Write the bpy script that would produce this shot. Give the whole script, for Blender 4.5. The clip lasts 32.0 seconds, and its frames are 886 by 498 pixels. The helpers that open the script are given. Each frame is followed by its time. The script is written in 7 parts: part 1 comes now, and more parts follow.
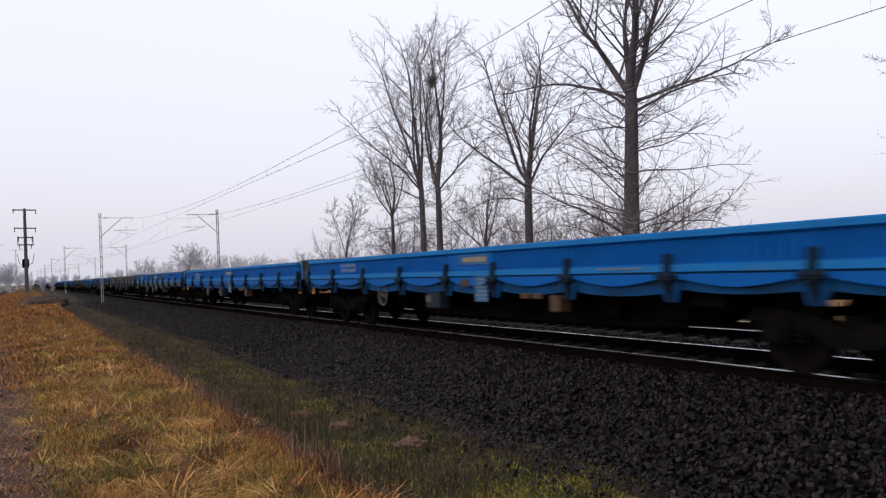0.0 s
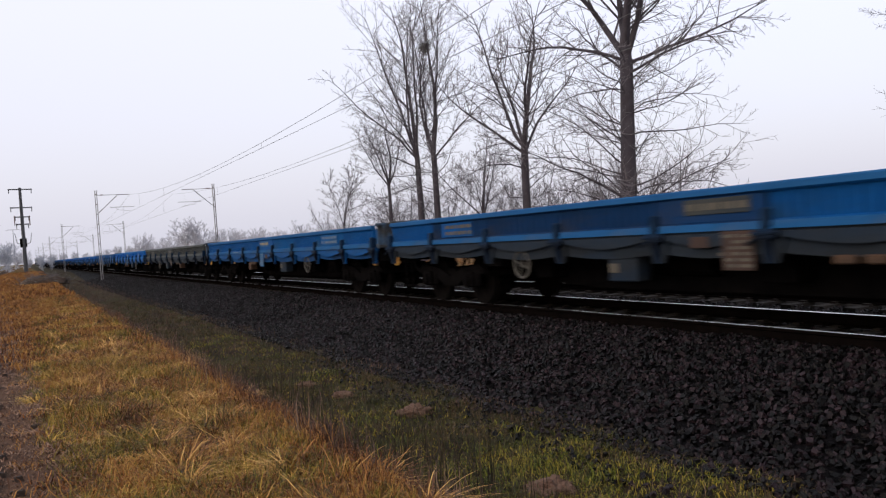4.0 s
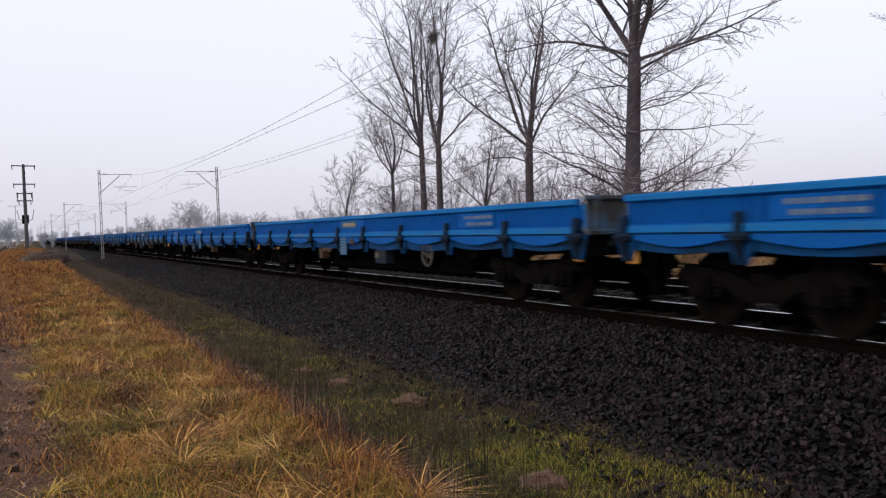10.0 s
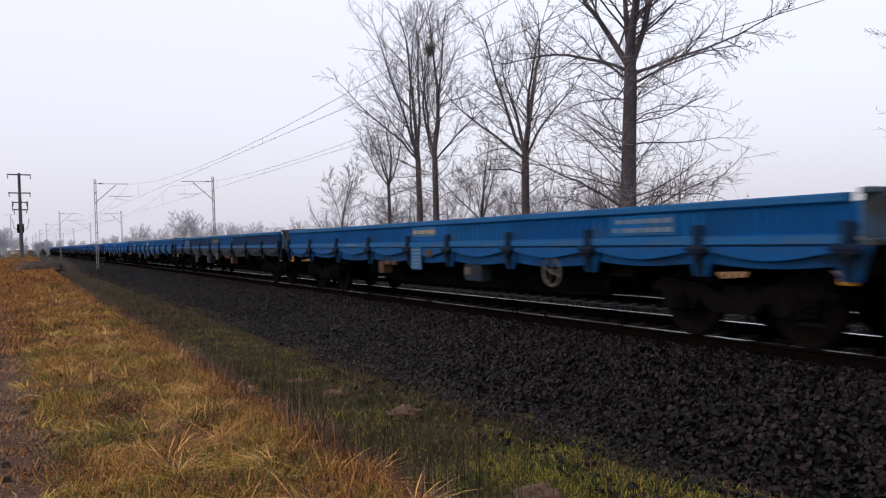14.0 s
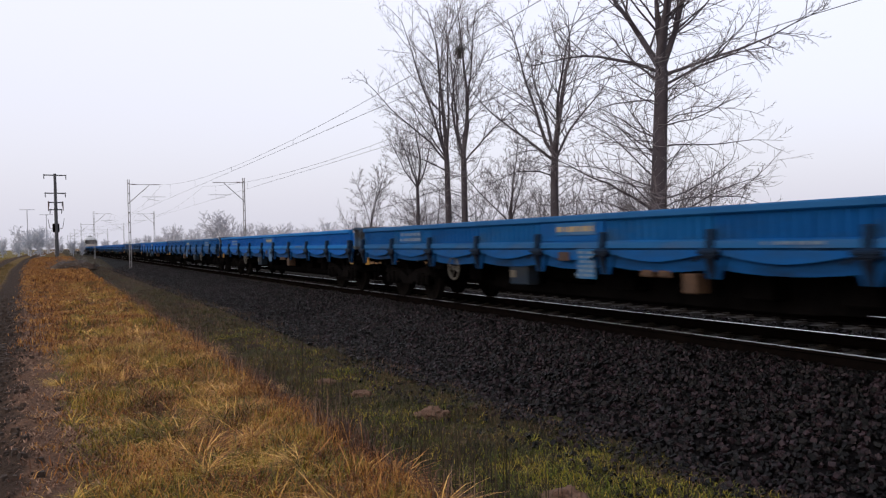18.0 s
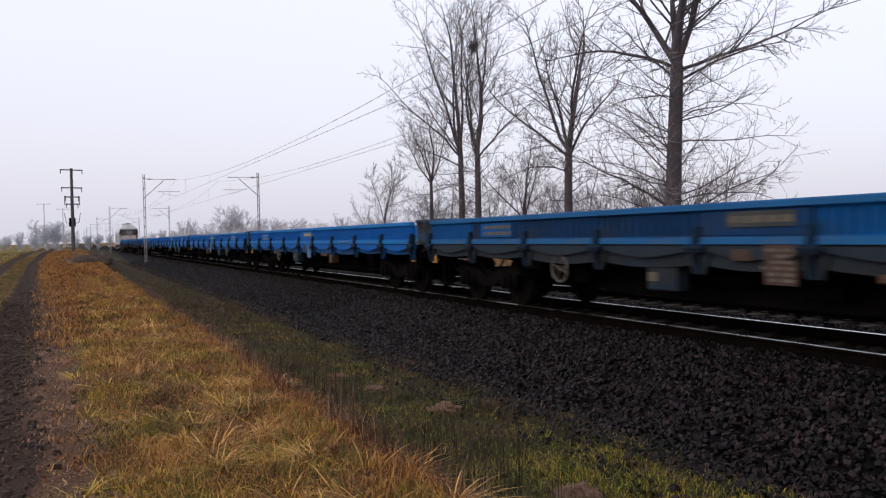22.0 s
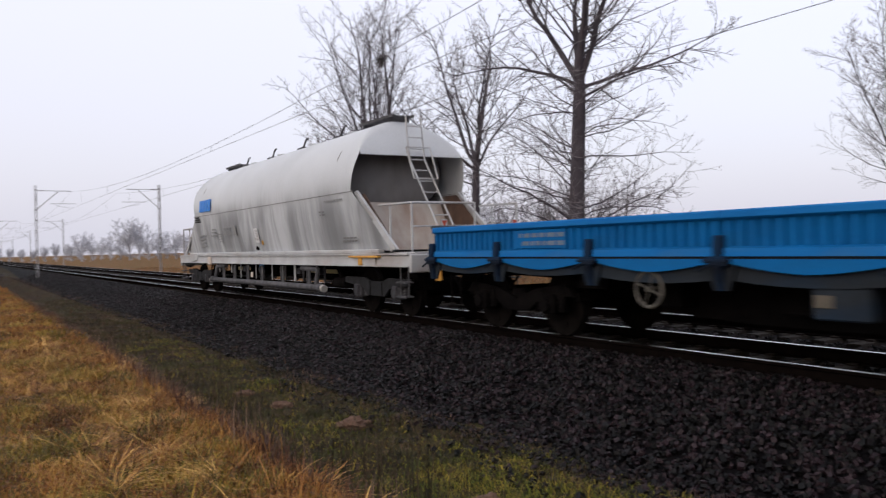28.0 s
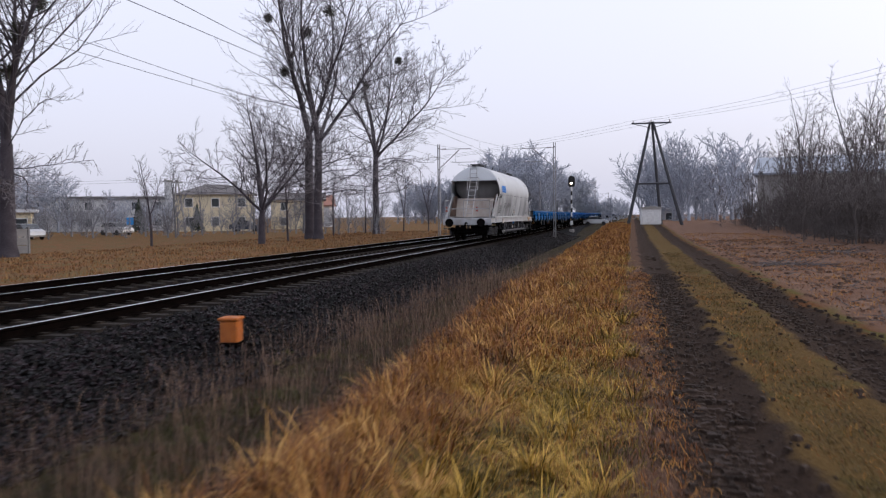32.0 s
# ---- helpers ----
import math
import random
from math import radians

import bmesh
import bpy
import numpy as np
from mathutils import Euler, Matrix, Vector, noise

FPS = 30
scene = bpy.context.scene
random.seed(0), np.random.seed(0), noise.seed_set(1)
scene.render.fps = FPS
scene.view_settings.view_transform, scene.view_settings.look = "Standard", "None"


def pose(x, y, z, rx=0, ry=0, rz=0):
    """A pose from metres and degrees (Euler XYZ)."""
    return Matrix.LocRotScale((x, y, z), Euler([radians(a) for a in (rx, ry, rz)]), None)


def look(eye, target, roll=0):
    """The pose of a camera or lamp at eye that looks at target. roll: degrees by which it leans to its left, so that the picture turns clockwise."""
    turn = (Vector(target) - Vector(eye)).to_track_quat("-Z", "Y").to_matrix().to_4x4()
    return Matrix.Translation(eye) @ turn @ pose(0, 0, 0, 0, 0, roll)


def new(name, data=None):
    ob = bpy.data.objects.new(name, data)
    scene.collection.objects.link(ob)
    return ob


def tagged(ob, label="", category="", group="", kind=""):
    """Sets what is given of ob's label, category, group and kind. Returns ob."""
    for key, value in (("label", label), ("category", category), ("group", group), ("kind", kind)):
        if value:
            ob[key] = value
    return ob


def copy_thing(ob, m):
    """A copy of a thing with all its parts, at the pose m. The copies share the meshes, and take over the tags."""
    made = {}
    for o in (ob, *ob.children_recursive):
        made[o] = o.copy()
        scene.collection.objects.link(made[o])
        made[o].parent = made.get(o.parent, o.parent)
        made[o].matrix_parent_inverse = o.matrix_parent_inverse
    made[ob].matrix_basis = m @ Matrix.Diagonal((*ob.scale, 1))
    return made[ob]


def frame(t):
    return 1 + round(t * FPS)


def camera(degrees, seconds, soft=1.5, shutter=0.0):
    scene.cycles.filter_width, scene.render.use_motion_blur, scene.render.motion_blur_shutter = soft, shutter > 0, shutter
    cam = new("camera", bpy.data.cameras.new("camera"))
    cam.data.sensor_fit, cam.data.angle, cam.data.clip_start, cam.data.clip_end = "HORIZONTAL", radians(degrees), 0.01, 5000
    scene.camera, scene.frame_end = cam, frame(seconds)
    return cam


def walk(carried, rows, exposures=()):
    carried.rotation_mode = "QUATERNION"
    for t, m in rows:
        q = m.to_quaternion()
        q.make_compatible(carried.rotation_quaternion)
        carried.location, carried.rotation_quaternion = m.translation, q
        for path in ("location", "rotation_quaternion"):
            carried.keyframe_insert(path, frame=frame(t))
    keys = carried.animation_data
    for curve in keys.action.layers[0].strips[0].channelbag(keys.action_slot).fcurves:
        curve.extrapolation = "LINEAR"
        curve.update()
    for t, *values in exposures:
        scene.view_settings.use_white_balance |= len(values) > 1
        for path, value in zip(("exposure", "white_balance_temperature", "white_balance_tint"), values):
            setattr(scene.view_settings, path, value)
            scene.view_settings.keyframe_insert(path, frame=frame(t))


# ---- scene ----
EYE = (0.0, 0.0, 1.42)
# seconds, yaw, pitch, roll of the camera held by hand at one spot
TURNS = [
    (0, -27.39, 1.25, -2.44), (0.5, -26.51, 1.29, -3.09), (1, -26.36, 1.01, -3.20), (1.5, -26.53, 0.37, -3.73),
    (2, -27.65, -0.49, -3.04), (2.5, -28.38, -0.90, -2.87), (3, -28.92, -1.13, -3.16),
    (3.5, -28.89, -1.07, -3.97), (4, -27.39, -1.02, -4.05), (4.5, -26.65, -1.35, -3.34),
    (6.5, -26.11, -1.69, -2.81), (7, -26.15, -1.73, -2.76), (7.5, -26.37, -1.79, -2.28),
    (8, -26.62, -1.84, -2.19), (8.5, -26.75, -1.79, -2.36), (9, -26.84, -1.73, -2.19),
    (9.5, -27.06, -1.69, -2.22), (10, -27.28, -1.64, -2.06), (10.5, -27.51, -1.56, -2.01),
    (11, -27.67, -1.46, -1.83), (11.5, -27.59, -1.31, -1.62), (12, -27.56, -1.17, -1.37),
    (12.5, -27.51, -1.05, -1.56), (13, -27.52, -0.99, -1.71), (13.5, -27.57, -0.91, -1.75),
    (14, -27.60, -0.85, -1.72), (14.5, -27.33, -0.78, -1.83), (16.5, -26.71, -0.53, -2.20),
    (17, -25.51, -0.57, -2.13), (17.5, -25.35, -0.55, -1.95), (18, -25.61, -0.68, -1.41),
    (18.5, -25.75, -0.67, -1.24), (19, -25.54, -0.63, -1.72), (19.5, -25.25, -0.82, -1.30),
    (20, -25.06, -0.93, -1.31), (20.5, -25.00, -1.03, -1.34), (21, -24.82, -1.06, -0.93),
    (21.5, -24.68, -1.03, -1.15), (22, -24.66, -0.98, -1.24), (22.5, -24.74, -0.96, -1.53),
    (23, -24.79, -0.93, -1.49), (23.5, -24.65, -0.79, -1.75), (24, -24.50, -0.70, -1.82),
    (24.5, -24.87, -0.16, -2.31), (25, -25.71, 0.05, -2.47), (25.5, -26.09, 0.08, -1.21),
    (27.5, -27.08, 0.28, 0.01), (28, -31.10, -0.20, -1.38), (28.3, -40.08, -0.95, -0.95),
    (28.6, -55.21, -1.54, -0.96), (28.8, -71.06, -2.35, -0.01), (29, -90.59, -2.51, 1.13),
    (29.2, -109.59, -2.30, 0.14), (29.4, -127.59, -3.28, -0.79), (29.7, -146.80, -3.61, -2.44),
    (30, -156.18, -3.13, -0.92), (30.3, -161.18, -2.76, 0.22), (30.5, -163.62, -2.51, 0.75),
    (31, -166.95, -1.66, 0.58), (31.5, -167.62, -1.86, -0.4), (32, -166.9, -2.3, -0.6),
]


def aim(yaw, pitch, roll, eye=EYE):
    a, b = radians(yaw), radians(pitch)
    way = Vector((-math.sin(a) * math.cos(b), math.cos(a) * math.cos(b), math.sin(b)))
    return look(Vector(eye), Vector(eye) + way, roll)


cam = camera(57.05, 32.0, soft=1.25, shutter=0.2)
STEPS = {31.5: (0.0, -1.9, 1.42), 32.0: (0.0, -6.4, 1.42)}
walk(cam, [(t, aim(y, p, r, STEPS.get(t, EYE))) for t, y, p, r in TURNS],
     exposures=[(0, 0.0, 6500, 12.5), (27.5, 0.0, 6500, 12.5), (28.6, -0.05, 6400, 13), (29.0, -0.08, 6200, 13), (29.4, 0.40, 6300, 14), (30.0, 0.84, 6400, 14),
                (30.6, 0.54, 6350, 14), (31.2, 0.28, 6350, 14), (32, -0.06, 6200, 14.5)])

# ---------------------------------------------------------------- light: an overcast winter day
world = bpy.data.worlds.new("overcast_sky")
scene.world = world
world.use_nodes = True
wn, wl = world.node_tree.nodes, world.node_tree.links
wn.clear()
sky = wn.new("ShaderNodeTexSky")
sky.sky_type, sky.sun_disc = "NISHITA", False
sky.sun_elevation, sky.sun_rotation, sky.dust_density = radians(28), radians(250), 6.0
skylight = wn.new("ShaderNodeBackground")
skylight.inputs["Strength"].default_value = 0.06
wl.new(sky.outputs["Color"], skylight.inputs["Color"])
wcoord, wsep, wramp = wn.new("ShaderNodeTexCoord"), wn.new("ShaderNodeSeparateXYZ"), wn.new("ShaderNodeValToRGB")
wl.new(wcoord.outputs["Generated"], wsep.inputs[0])
wl.new(wsep.outputs["Z"], wramp.inputs["Fac"])
wramp.color_ramp.elements[0].position, wramp.color_ramp.elements[0].color = 0.0, (0.76, 0.765, 0.865, 1)
wramp.color_ramp.elements[1].position, wramp.color_ramp.elements[1].color = 0.42, (1.0, 1.0, 1.07, 1)
mid_tone = wramp.color_ramp.elements.new(0.14)
mid_tone.color = (0.85, 0.85, 0.945, 1)
cloud = wn.new("ShaderNodeBackground")
cloud.inputs["Strength"].default_value = 0.885
wl.new(wramp.outputs["Color"], cloud.inputs["Color"])
wadd, wout = wn.new("ShaderNodeAddShader"), wn.new("ShaderNodeOutputWorld")
wl.new(skylight.outputs[0], wadd.inputs[0])
wl.new(cloud.outputs[0], wadd.inputs[1])
wl.new(wadd.outputs[0], wout.inputs["Surface"])

sun = new("sun", bpy.data.lights.new("sun", "SUN"))
sun.data.energy, sun.data.angle, sun.data.color = 0.45, radians(35), (1.0, 0.99, 0.97)
sun.matrix_world = look((-60, 20, 40), (0, 0, 0))


# ---------------------------------------------------------------- materials
def mat(name, base, other=None, scale=6.0, rough=0.8, metal=0.0, bump=0.0, fine=60.0, island=0.0, spot=0.0,
        stain=None, stain_scale=(1, 1, 1), stain_amount=0.5, spec=0.3, bump_scale=None, least=0.45):
    """A surface of two tones mixed by coarse and fine grain, with optional stains, relief and a tone of its own for each piece."""
    m = bpy.data.materials.new(name)
    m.use_nodes = True
    n, l = m.node_tree.nodes, m.node_tree.links
    bsdf = n["Principled BSDF"]
    bsdf.inputs["Metallic"].default_value = metal
    bsdf.inputs["Specular IOR Level"].default_value = spec
    other = other or tuple(c * 0.7 for c in base)
    co = n.new("ShaderNodeTexCoord")
    big, small = n.new("ShaderNodeTexNoise"), n.new("ShaderNodeTexNoise")
    big.inputs["Scale"].default_value, small.inputs["Scale"].default_value = scale, fine
    big.inputs["Detail"].default_value, small.inputs["Detail"].default_value = 5, 3
    for t in (big, small):
        l.new(co.outputs["Object"], t.inputs["Vector"])
    blend = n.new("ShaderNodeMath")
    blend.operation = "MULTIPLY_ADD"
    l.new(small.outputs["Fac"], blend.inputs[0])
    blend.inputs[1].default_value = 0.45
    l.new(big.outputs["Fac"], blend.inputs[2])
    last = blend.outputs[0]
    if island or spot:
        tone = n.new("ShaderNodeNewGeometry" if island else "ShaderNodeObjectInfo")
        more = n.new("ShaderNodeMath")
        more.operation = "MULTIPLY_ADD"
        l.new(tone.outputs["Random Per Island" if island else "Random"], more.inputs[0])
        more.inputs[1].default_value = island or spot
        l.new(last, more.inputs[2])
        last = more.outputs[0]
    ramp = n.new("ShaderNodeMapRange")
    ramp.inputs["From Min"].default_value, ramp.inputs["From Max"].default_value = least, 1.0 + (island or spot)
    l.new(last, ramp.inputs["Value"])
    mix = n.new("ShaderNodeMix")
    mix.data_type = "RGBA"
    mix.inputs["A"].default_value, mix.inputs["B"].default_value = (*base, 1), (*other, 1)
    l.new(ramp.outputs["Result"], mix.inputs["Factor"])
    colour = mix.outputs["Result"]
    if stain:
        place, mark = n.new("ShaderNodeMapping"), n.new("ShaderNodeTexNoise")
        place.inputs["Scale"].default_value = stain_scale
        mark.inputs["Scale"].default_value, mark.inputs["Detail"].default_value = 1.0, 6
        l.new(co.outputs["Object"], place.inputs["Vector"])
        l.new(place.outputs["Vector"], mark.inputs["Vector"])
        edge = n.new("ShaderNodeMapRange")
        edge.inputs["From Min"].default_value, edge.inputs["From Max"].default_value = 0.48, 0.7
        edge.inputs["To Max"].default_value = stain_amount
        l.new(mark.outputs["Fac"], edge.inputs["Value"])
        over = n.new("ShaderNodeMix")
        over.data_type = "RGBA"
        over.inputs["B"].default_value = (*stain, 1)
        l.new(edge.outputs["Result"], over.inputs["Factor"])
        l.new(colour, over.inputs["A"])
        colour = over.outputs["Result"]
    l.new(colour, bsdf.inputs["Base Color"])
    shine = n.new("ShaderNodeMapRange")
    shine.inputs["To Min"].default_value, shine.inputs["To Max"].default_value = rough - 0.1, min(1.0, rough + 0.1)
    l.new(big.outputs["Fac"], shine.inputs["Value"])
    l.new(shine.outputs["Result"], bsdf.inputs["Roughness"])
    if bump:
        rise = n.new("ShaderNodeBump")
        rise.inputs["Strength"].default_value, rise.inputs["Distance"].default_value = bump, 0.05
        if bump_scale:
            relief = n.new("ShaderNodeTexNoise")
            relief.inputs["Scale"].default_value, relief.inputs["Detail"].default_value = bump_scale, 4
            l.new(co.outputs["Object"], relief.inputs["Vector"])
            l.new(relief.outputs["Fac"], rise.inputs["Height"])
        else:
            l.new(small.outputs["Fac"], rise.inputs["Height"])
        l.new(rise.outputs["Normal"], bsdf.inputs["Normal"])
    return m


M_SOIL = mat("damp_soil", (0.030, 0.021, 0.015), (0.085, 0.055, 0.038), 3, 0.85, bump=0.8, fine=40)
M_RUT = mat("wet_mud", (0.014, 0.0098, 0.0076), (0.056, 0.038, 0.029), 4, 0.70, bump=0.9, fine=30, bump_scale=9, spec=0.10)
# bed blackened to hold the shade in the gaps between stones
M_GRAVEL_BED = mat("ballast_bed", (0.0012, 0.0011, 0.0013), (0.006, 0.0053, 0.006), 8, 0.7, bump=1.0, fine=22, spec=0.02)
# stones set below their own tone, shade beside the train included
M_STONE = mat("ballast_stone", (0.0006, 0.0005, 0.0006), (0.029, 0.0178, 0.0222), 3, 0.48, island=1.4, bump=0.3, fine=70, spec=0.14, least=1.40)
M_SLEEPER = mat("concrete_sleeper", (0.034, 0.026, 0.020), (0.005, 0.0042, 0.0038), 2, 0.7, spot=0.3, bump=0.4, fine=50, spec=0.12)
M_RAIL = mat("rusty_rail_side", (0.0022, 0.0018, 0.0018), (0.006, 0.0043, 0.0038), 6, 0.85, bump=0.2, spec=0.0)
M_RAILTOP = mat("polished_rail_head", (0.75, 0.75, 0.78), (0.6, 0.6, 0.62), 2, 0.28, metal=1.0)
M_BARK = mat("dark_bark", (0.030, 0.0255, 0.0320), (0.074, 0.065, 0.077), 2, 0.95, bump=0.7, fine=18)
M_TWIG = mat("bare_twigs", (0.105, 0.096, 0.106), (0.175, 0.162, 0.172), 2, 0.95)
# haze before the far woods is put into this pale tone
M_TWIGFAR = mat("haze_tinted_far_grey", (0.36, 0.37, 0.42), (0.43, 0.44, 0.485), 0.3, 1.0)
M_BUSH = mat("thicket_twigs", (0.075, 0.064, 0.062), (0.13, 0.115, 0.112), 2, 0.95)
M_CONCRETE = mat("pale_concrete", (0.36, 0.35, 0.33), (0.22, 0.21, 0.20), 2, 0.9, bump=0.3, fine=40)
M_MAST = mat("grey_mast_paint", (0.30, 0.30, 0.31), (0.18, 0.17, 0.17), 3, 0.6, metal=0.2)
M_MASTORANGE = mat("orange_mast_paint", (0.50, 0.20, 0.035), (0.30, 0.10, 0.02), 5, 0.6, bump=0.2, stain=(0.55, 0.42, 0.28), stain_scale=(2, 2, 1.4), stain_amount=0.6)
M_WIRE = mat("overhead_wire", (0.10, 0.10, 0.10), None, 1, 0.5, metal=0.6)
M_WOODPOLE = mat("dark_wood_pole", (0.040, 0.042, 0.050), (0.075, 0.077, 0.085), 5, 0.9, bump=0.4)
M_INSUL = mat("brown_insulator", (0.10, 0.04, 0.03), None, 3, 0.3)
M_WHITE = mat("white_enamel", (0.72, 0.72, 0.72), (0.55, 0.55, 0.55), 4, 0.5)
M_BLACK = mat("black_enamel", (0.012, 0.012, 0.013), (0.03, 0.03, 0.03), 4, 0.6)
M_YELLOW = mat("yellow_enamel", (0.55, 0.30, 0.05), (0.42, 0.20, 0.04), 6, 0.55)
M_ORANGEBOX = mat("faded_orange_enamel", (0.46, 0.13, 0.016), (0.28, 0.075, 0.012), 8, 0.6, bump=0.3, stain=(0.20, 0.09, 0.04), stain_scale=(4, 4, 2))
M_SIGNBLUE = mat("blue_sign", (0.04, 0.30, 0.75), None, 3, 0.4)
# shadow beneath the train is painted into these two near-black steels
M_UNDER = mat("shaded_underframe", (0.003, 0.0028, 0.003), (0.008, 0.0072, 0.0072), 4, 0.85, bump=0.4, spec=0.0)
M_WHEEL = mat("shaded_rusty_wheel_steel", (0.003, 0.0027, 0.0027), (0.009, 0.0078, 0.0075), 5, 0.85, spec=0.0)
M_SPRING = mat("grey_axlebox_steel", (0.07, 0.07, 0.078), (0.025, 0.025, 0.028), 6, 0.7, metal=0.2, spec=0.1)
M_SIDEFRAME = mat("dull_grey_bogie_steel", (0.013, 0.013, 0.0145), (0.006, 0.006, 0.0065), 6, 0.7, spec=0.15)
M_FLOORB = mat("wagon_floor_boards", (0.12, 0.10, 0.08), (0.06, 0.05, 0.045), 4, 0.9)
M_ENDW = mat("dull_end_wall", (0.022, 0.024, 0.027), (0.05, 0.05, 0.05), 4, 0.8, bump=0.3, stain=(0.03, 0.14, 0.30), stain_scale=(2, 2, 2))
M_CREAMWALL = mat("cream_render", (0.62, 0.54, 0.38), (0.50, 0.44, 0.32), 0.5, 0.9)
M_WHITEWALL = mat("white_render", (0.55, 0.56, 0.58), (0.45, 0.46, 0.48), 0.5, 0.9)
M_GREYWALL = mat("grey_render", (0.36, 0.35, 0.34), (0.28, 0.27, 0.27), 0.5, 0.9)
M_ROOF = mat("dark_roof_sheet", (0.10, 0.095, 0.10), (0.15, 0.14, 0.14), 1, 0.8)
M_ROOFRED = mat("faded_red_roof", (0.28, 0.14, 0.10), (0.22, 0.11, 0.09), 1, 0.8)
M_GLASS = mat("dark_window_glass", (0.03, 0.035, 0.04), (0.05, 0.055, 0.06), 1, 0.15, spec=0.6)
M_CONIFER = mat("dark_conifer", (0.020, 0.032, 0.022), (0.04, 0.055, 0.04), 3, 0.95, island=0.4)
M_NEST = mat("mistletoe", (0.030, 0.032, 0.024), (0.06, 0.06, 0.045), 4, 0.95)


def grass_mat(name, a, b, c):
    """Blades whose colour runs between three tones, one for each blade."""
    m = bpy.data.materials.new(name)
    m.use_nodes = True
    n, l = m.node_tree.nodes, m.node_tree.links
    geo, ramp = n.new("ShaderNodeNewGeometry"), n.new("ShaderNodeValToRGB")
    co, patch, mixn = n.new("ShaderNodeTexCoord"), n.new("ShaderNodeTexNoise"), n.new("ShaderNodeMath")
    patch.inputs["Scale"].default_value = 1.7
    l.new(co.outputs["Object"], patch.inputs["Vector"])
    mixn.operation = "MULTIPLY_ADD"
    l.new(geo.outputs["Random Per Island"], mixn.inputs[0])
    mixn.inputs[1].default_value = 0.85
    shift = n.new("ShaderNodeMath")
    shift.operation = "MULTIPLY_ADD"
    l.new(patch.outputs["Fac"], shift.inputs[0])
    shift.inputs[1].default_value, shift.inputs[2].default_value = 1.5, -0.66
    l.new(shift.outputs[0], mixn.inputs[2])
    l.new(mixn.outputs[0], ramp.inputs["Fac"])
    ramp.color_ramp.elements[0].color, ramp.color_ramp.elements[1].color = (*a, 1), (*c, 1)
    ramp.color_ramp.elements[0].position, ramp.color_ramp.elements[1].position = 0.15, 0.9
    ramp.color_ramp.elements.new(0.5).color = (*b, 1)
    bsdf = n["Principled BSDF"]
    l.new(ramp.outputs["Color"], bsdf.inputs["Base Color"])
    bsdf.inputs["Roughness"].default_value = 0.7
    bsdf.inputs["Specular IOR Level"].default_value = 0.28
    return m


M_DRYGRASS = grass_mat("dry_grass", (0.050, 0.016, 0.004), (0.20, 0.068, 0.012), (0.38, 0.20, 0.045))
M_OLIVE = grass_mat("olive_grass", (0.040, 0.038, 0.005), (0.135, 0.108, 0.009), (0.29, 0.19, 0.028))
M_MOSS = grass_mat("short_green_grass", (0.014, 0.015, 0.004), (0.044, 0.045, 0.009), (0.078, 0.046, 0.018))
M_FRESHGREEN = grass_mat("fresh_ditch_grass", (0.040, 0.058, 0.005), (0.150, 0.155, 0.010), (0.30, 0.22, 0.026))
M_OLIVE2 = grass_mat("yellow_green_grass", (0.030, 0.025, 0.004), (0.185, 0.132, 0.013), (0.38, 0.235, 0.044))
M_STALK = grass_mat("pale_dry_stalks", (0.058, 0.034, 0.025), (0.125, 0.078, 0.056), (0.24, 0.165, 0.118))
M_STALKDARK = grass_mat("dark_stalks", (0.012, 0.010, 0.005), (0.035, 0.026, 0.012), (0.075, 0.052, 0.028))
M_FIELD = grass_mat("tawny_field_grass", (0.075, 0.032, 0.013), (0.165, 0.076, 0.026), (0.26, 0.145, 0.055))
M_TRACKGRASS = grass_mat("trodden_grass", (0.035, 0.025, 0.007), (0.090, 0.064, 0.013), (0.15, 0.088, 0.028))
M_WEED = grass_mat("brown_weeds", (0.024, 0.013, 0.009), (0.066, 0.035, 0.023), (0.14, 0.084, 0.054))


# ---------------------------------------------------------------- mesh helpers
def box(bm, c, s, rot=None, bev=0.0):
    """A box of size s about c; rot turns it about its centre; bev rounds its edges."""
    got = bmesh.ops.create_cube(bm, size=1.0)["verts"]
    bmesh.ops.scale(bm, vec=s, verts=got)
    if bev:
        faces_edges = list({e for v in got for e in v.link_edges})
        got = list({v for f in bmesh.ops.bevel(bm, geom=faces_edges, offset=bev, segments=1, affect="EDGES")["faces"] for v in f.verts} | {v for v in got if v.is_valid})
    if rot:
        bmesh.ops.rotate(bm, cent=(0, 0, 0), matrix=Euler([radians(a) for a in rot]).to_matrix(), verts=got)
    bmesh.ops.translate(bm, vec=c, verts=got)
    return got


def rod(bm, a, b, r, n=8, r2=None, caps=True):
    """A round bar from a to b."""
    a, b = Vector(a), Vector(b)
    m = Matrix.Translation((a + b) / 2) @ (b - a).to_track_quat("Z", "Y").to_matrix().to_4x4()
    bmesh.ops.create_cone(bm, cap_ends=caps, segments=n, radius1=r, radius2=r if r2 is None else r2, depth=(b - a).length, matrix=m)


def prism(bm, outline, axis, lo, hi):
    """An outline in the two other axes, drawn out along axis from lo to hi."""
    def put(p, w):
        return {"x": (w, p[0], p[1]), "y": (p[0], w, p[1]), "z": (p[0], p[1], w)}[axis]
    a = [bm.verts.new(put(p, lo)) for p in outline]
    b = [bm.verts.new(put(p, hi)) for p in outline]
    k = len(outline)
    for i in range(k):
        bm.faces.new((a[i], a[(i + 1) % k], b[(i + 1) % k], b[i]))
    bm.faces.new(a[::-1])
    bm.faces.new(b)


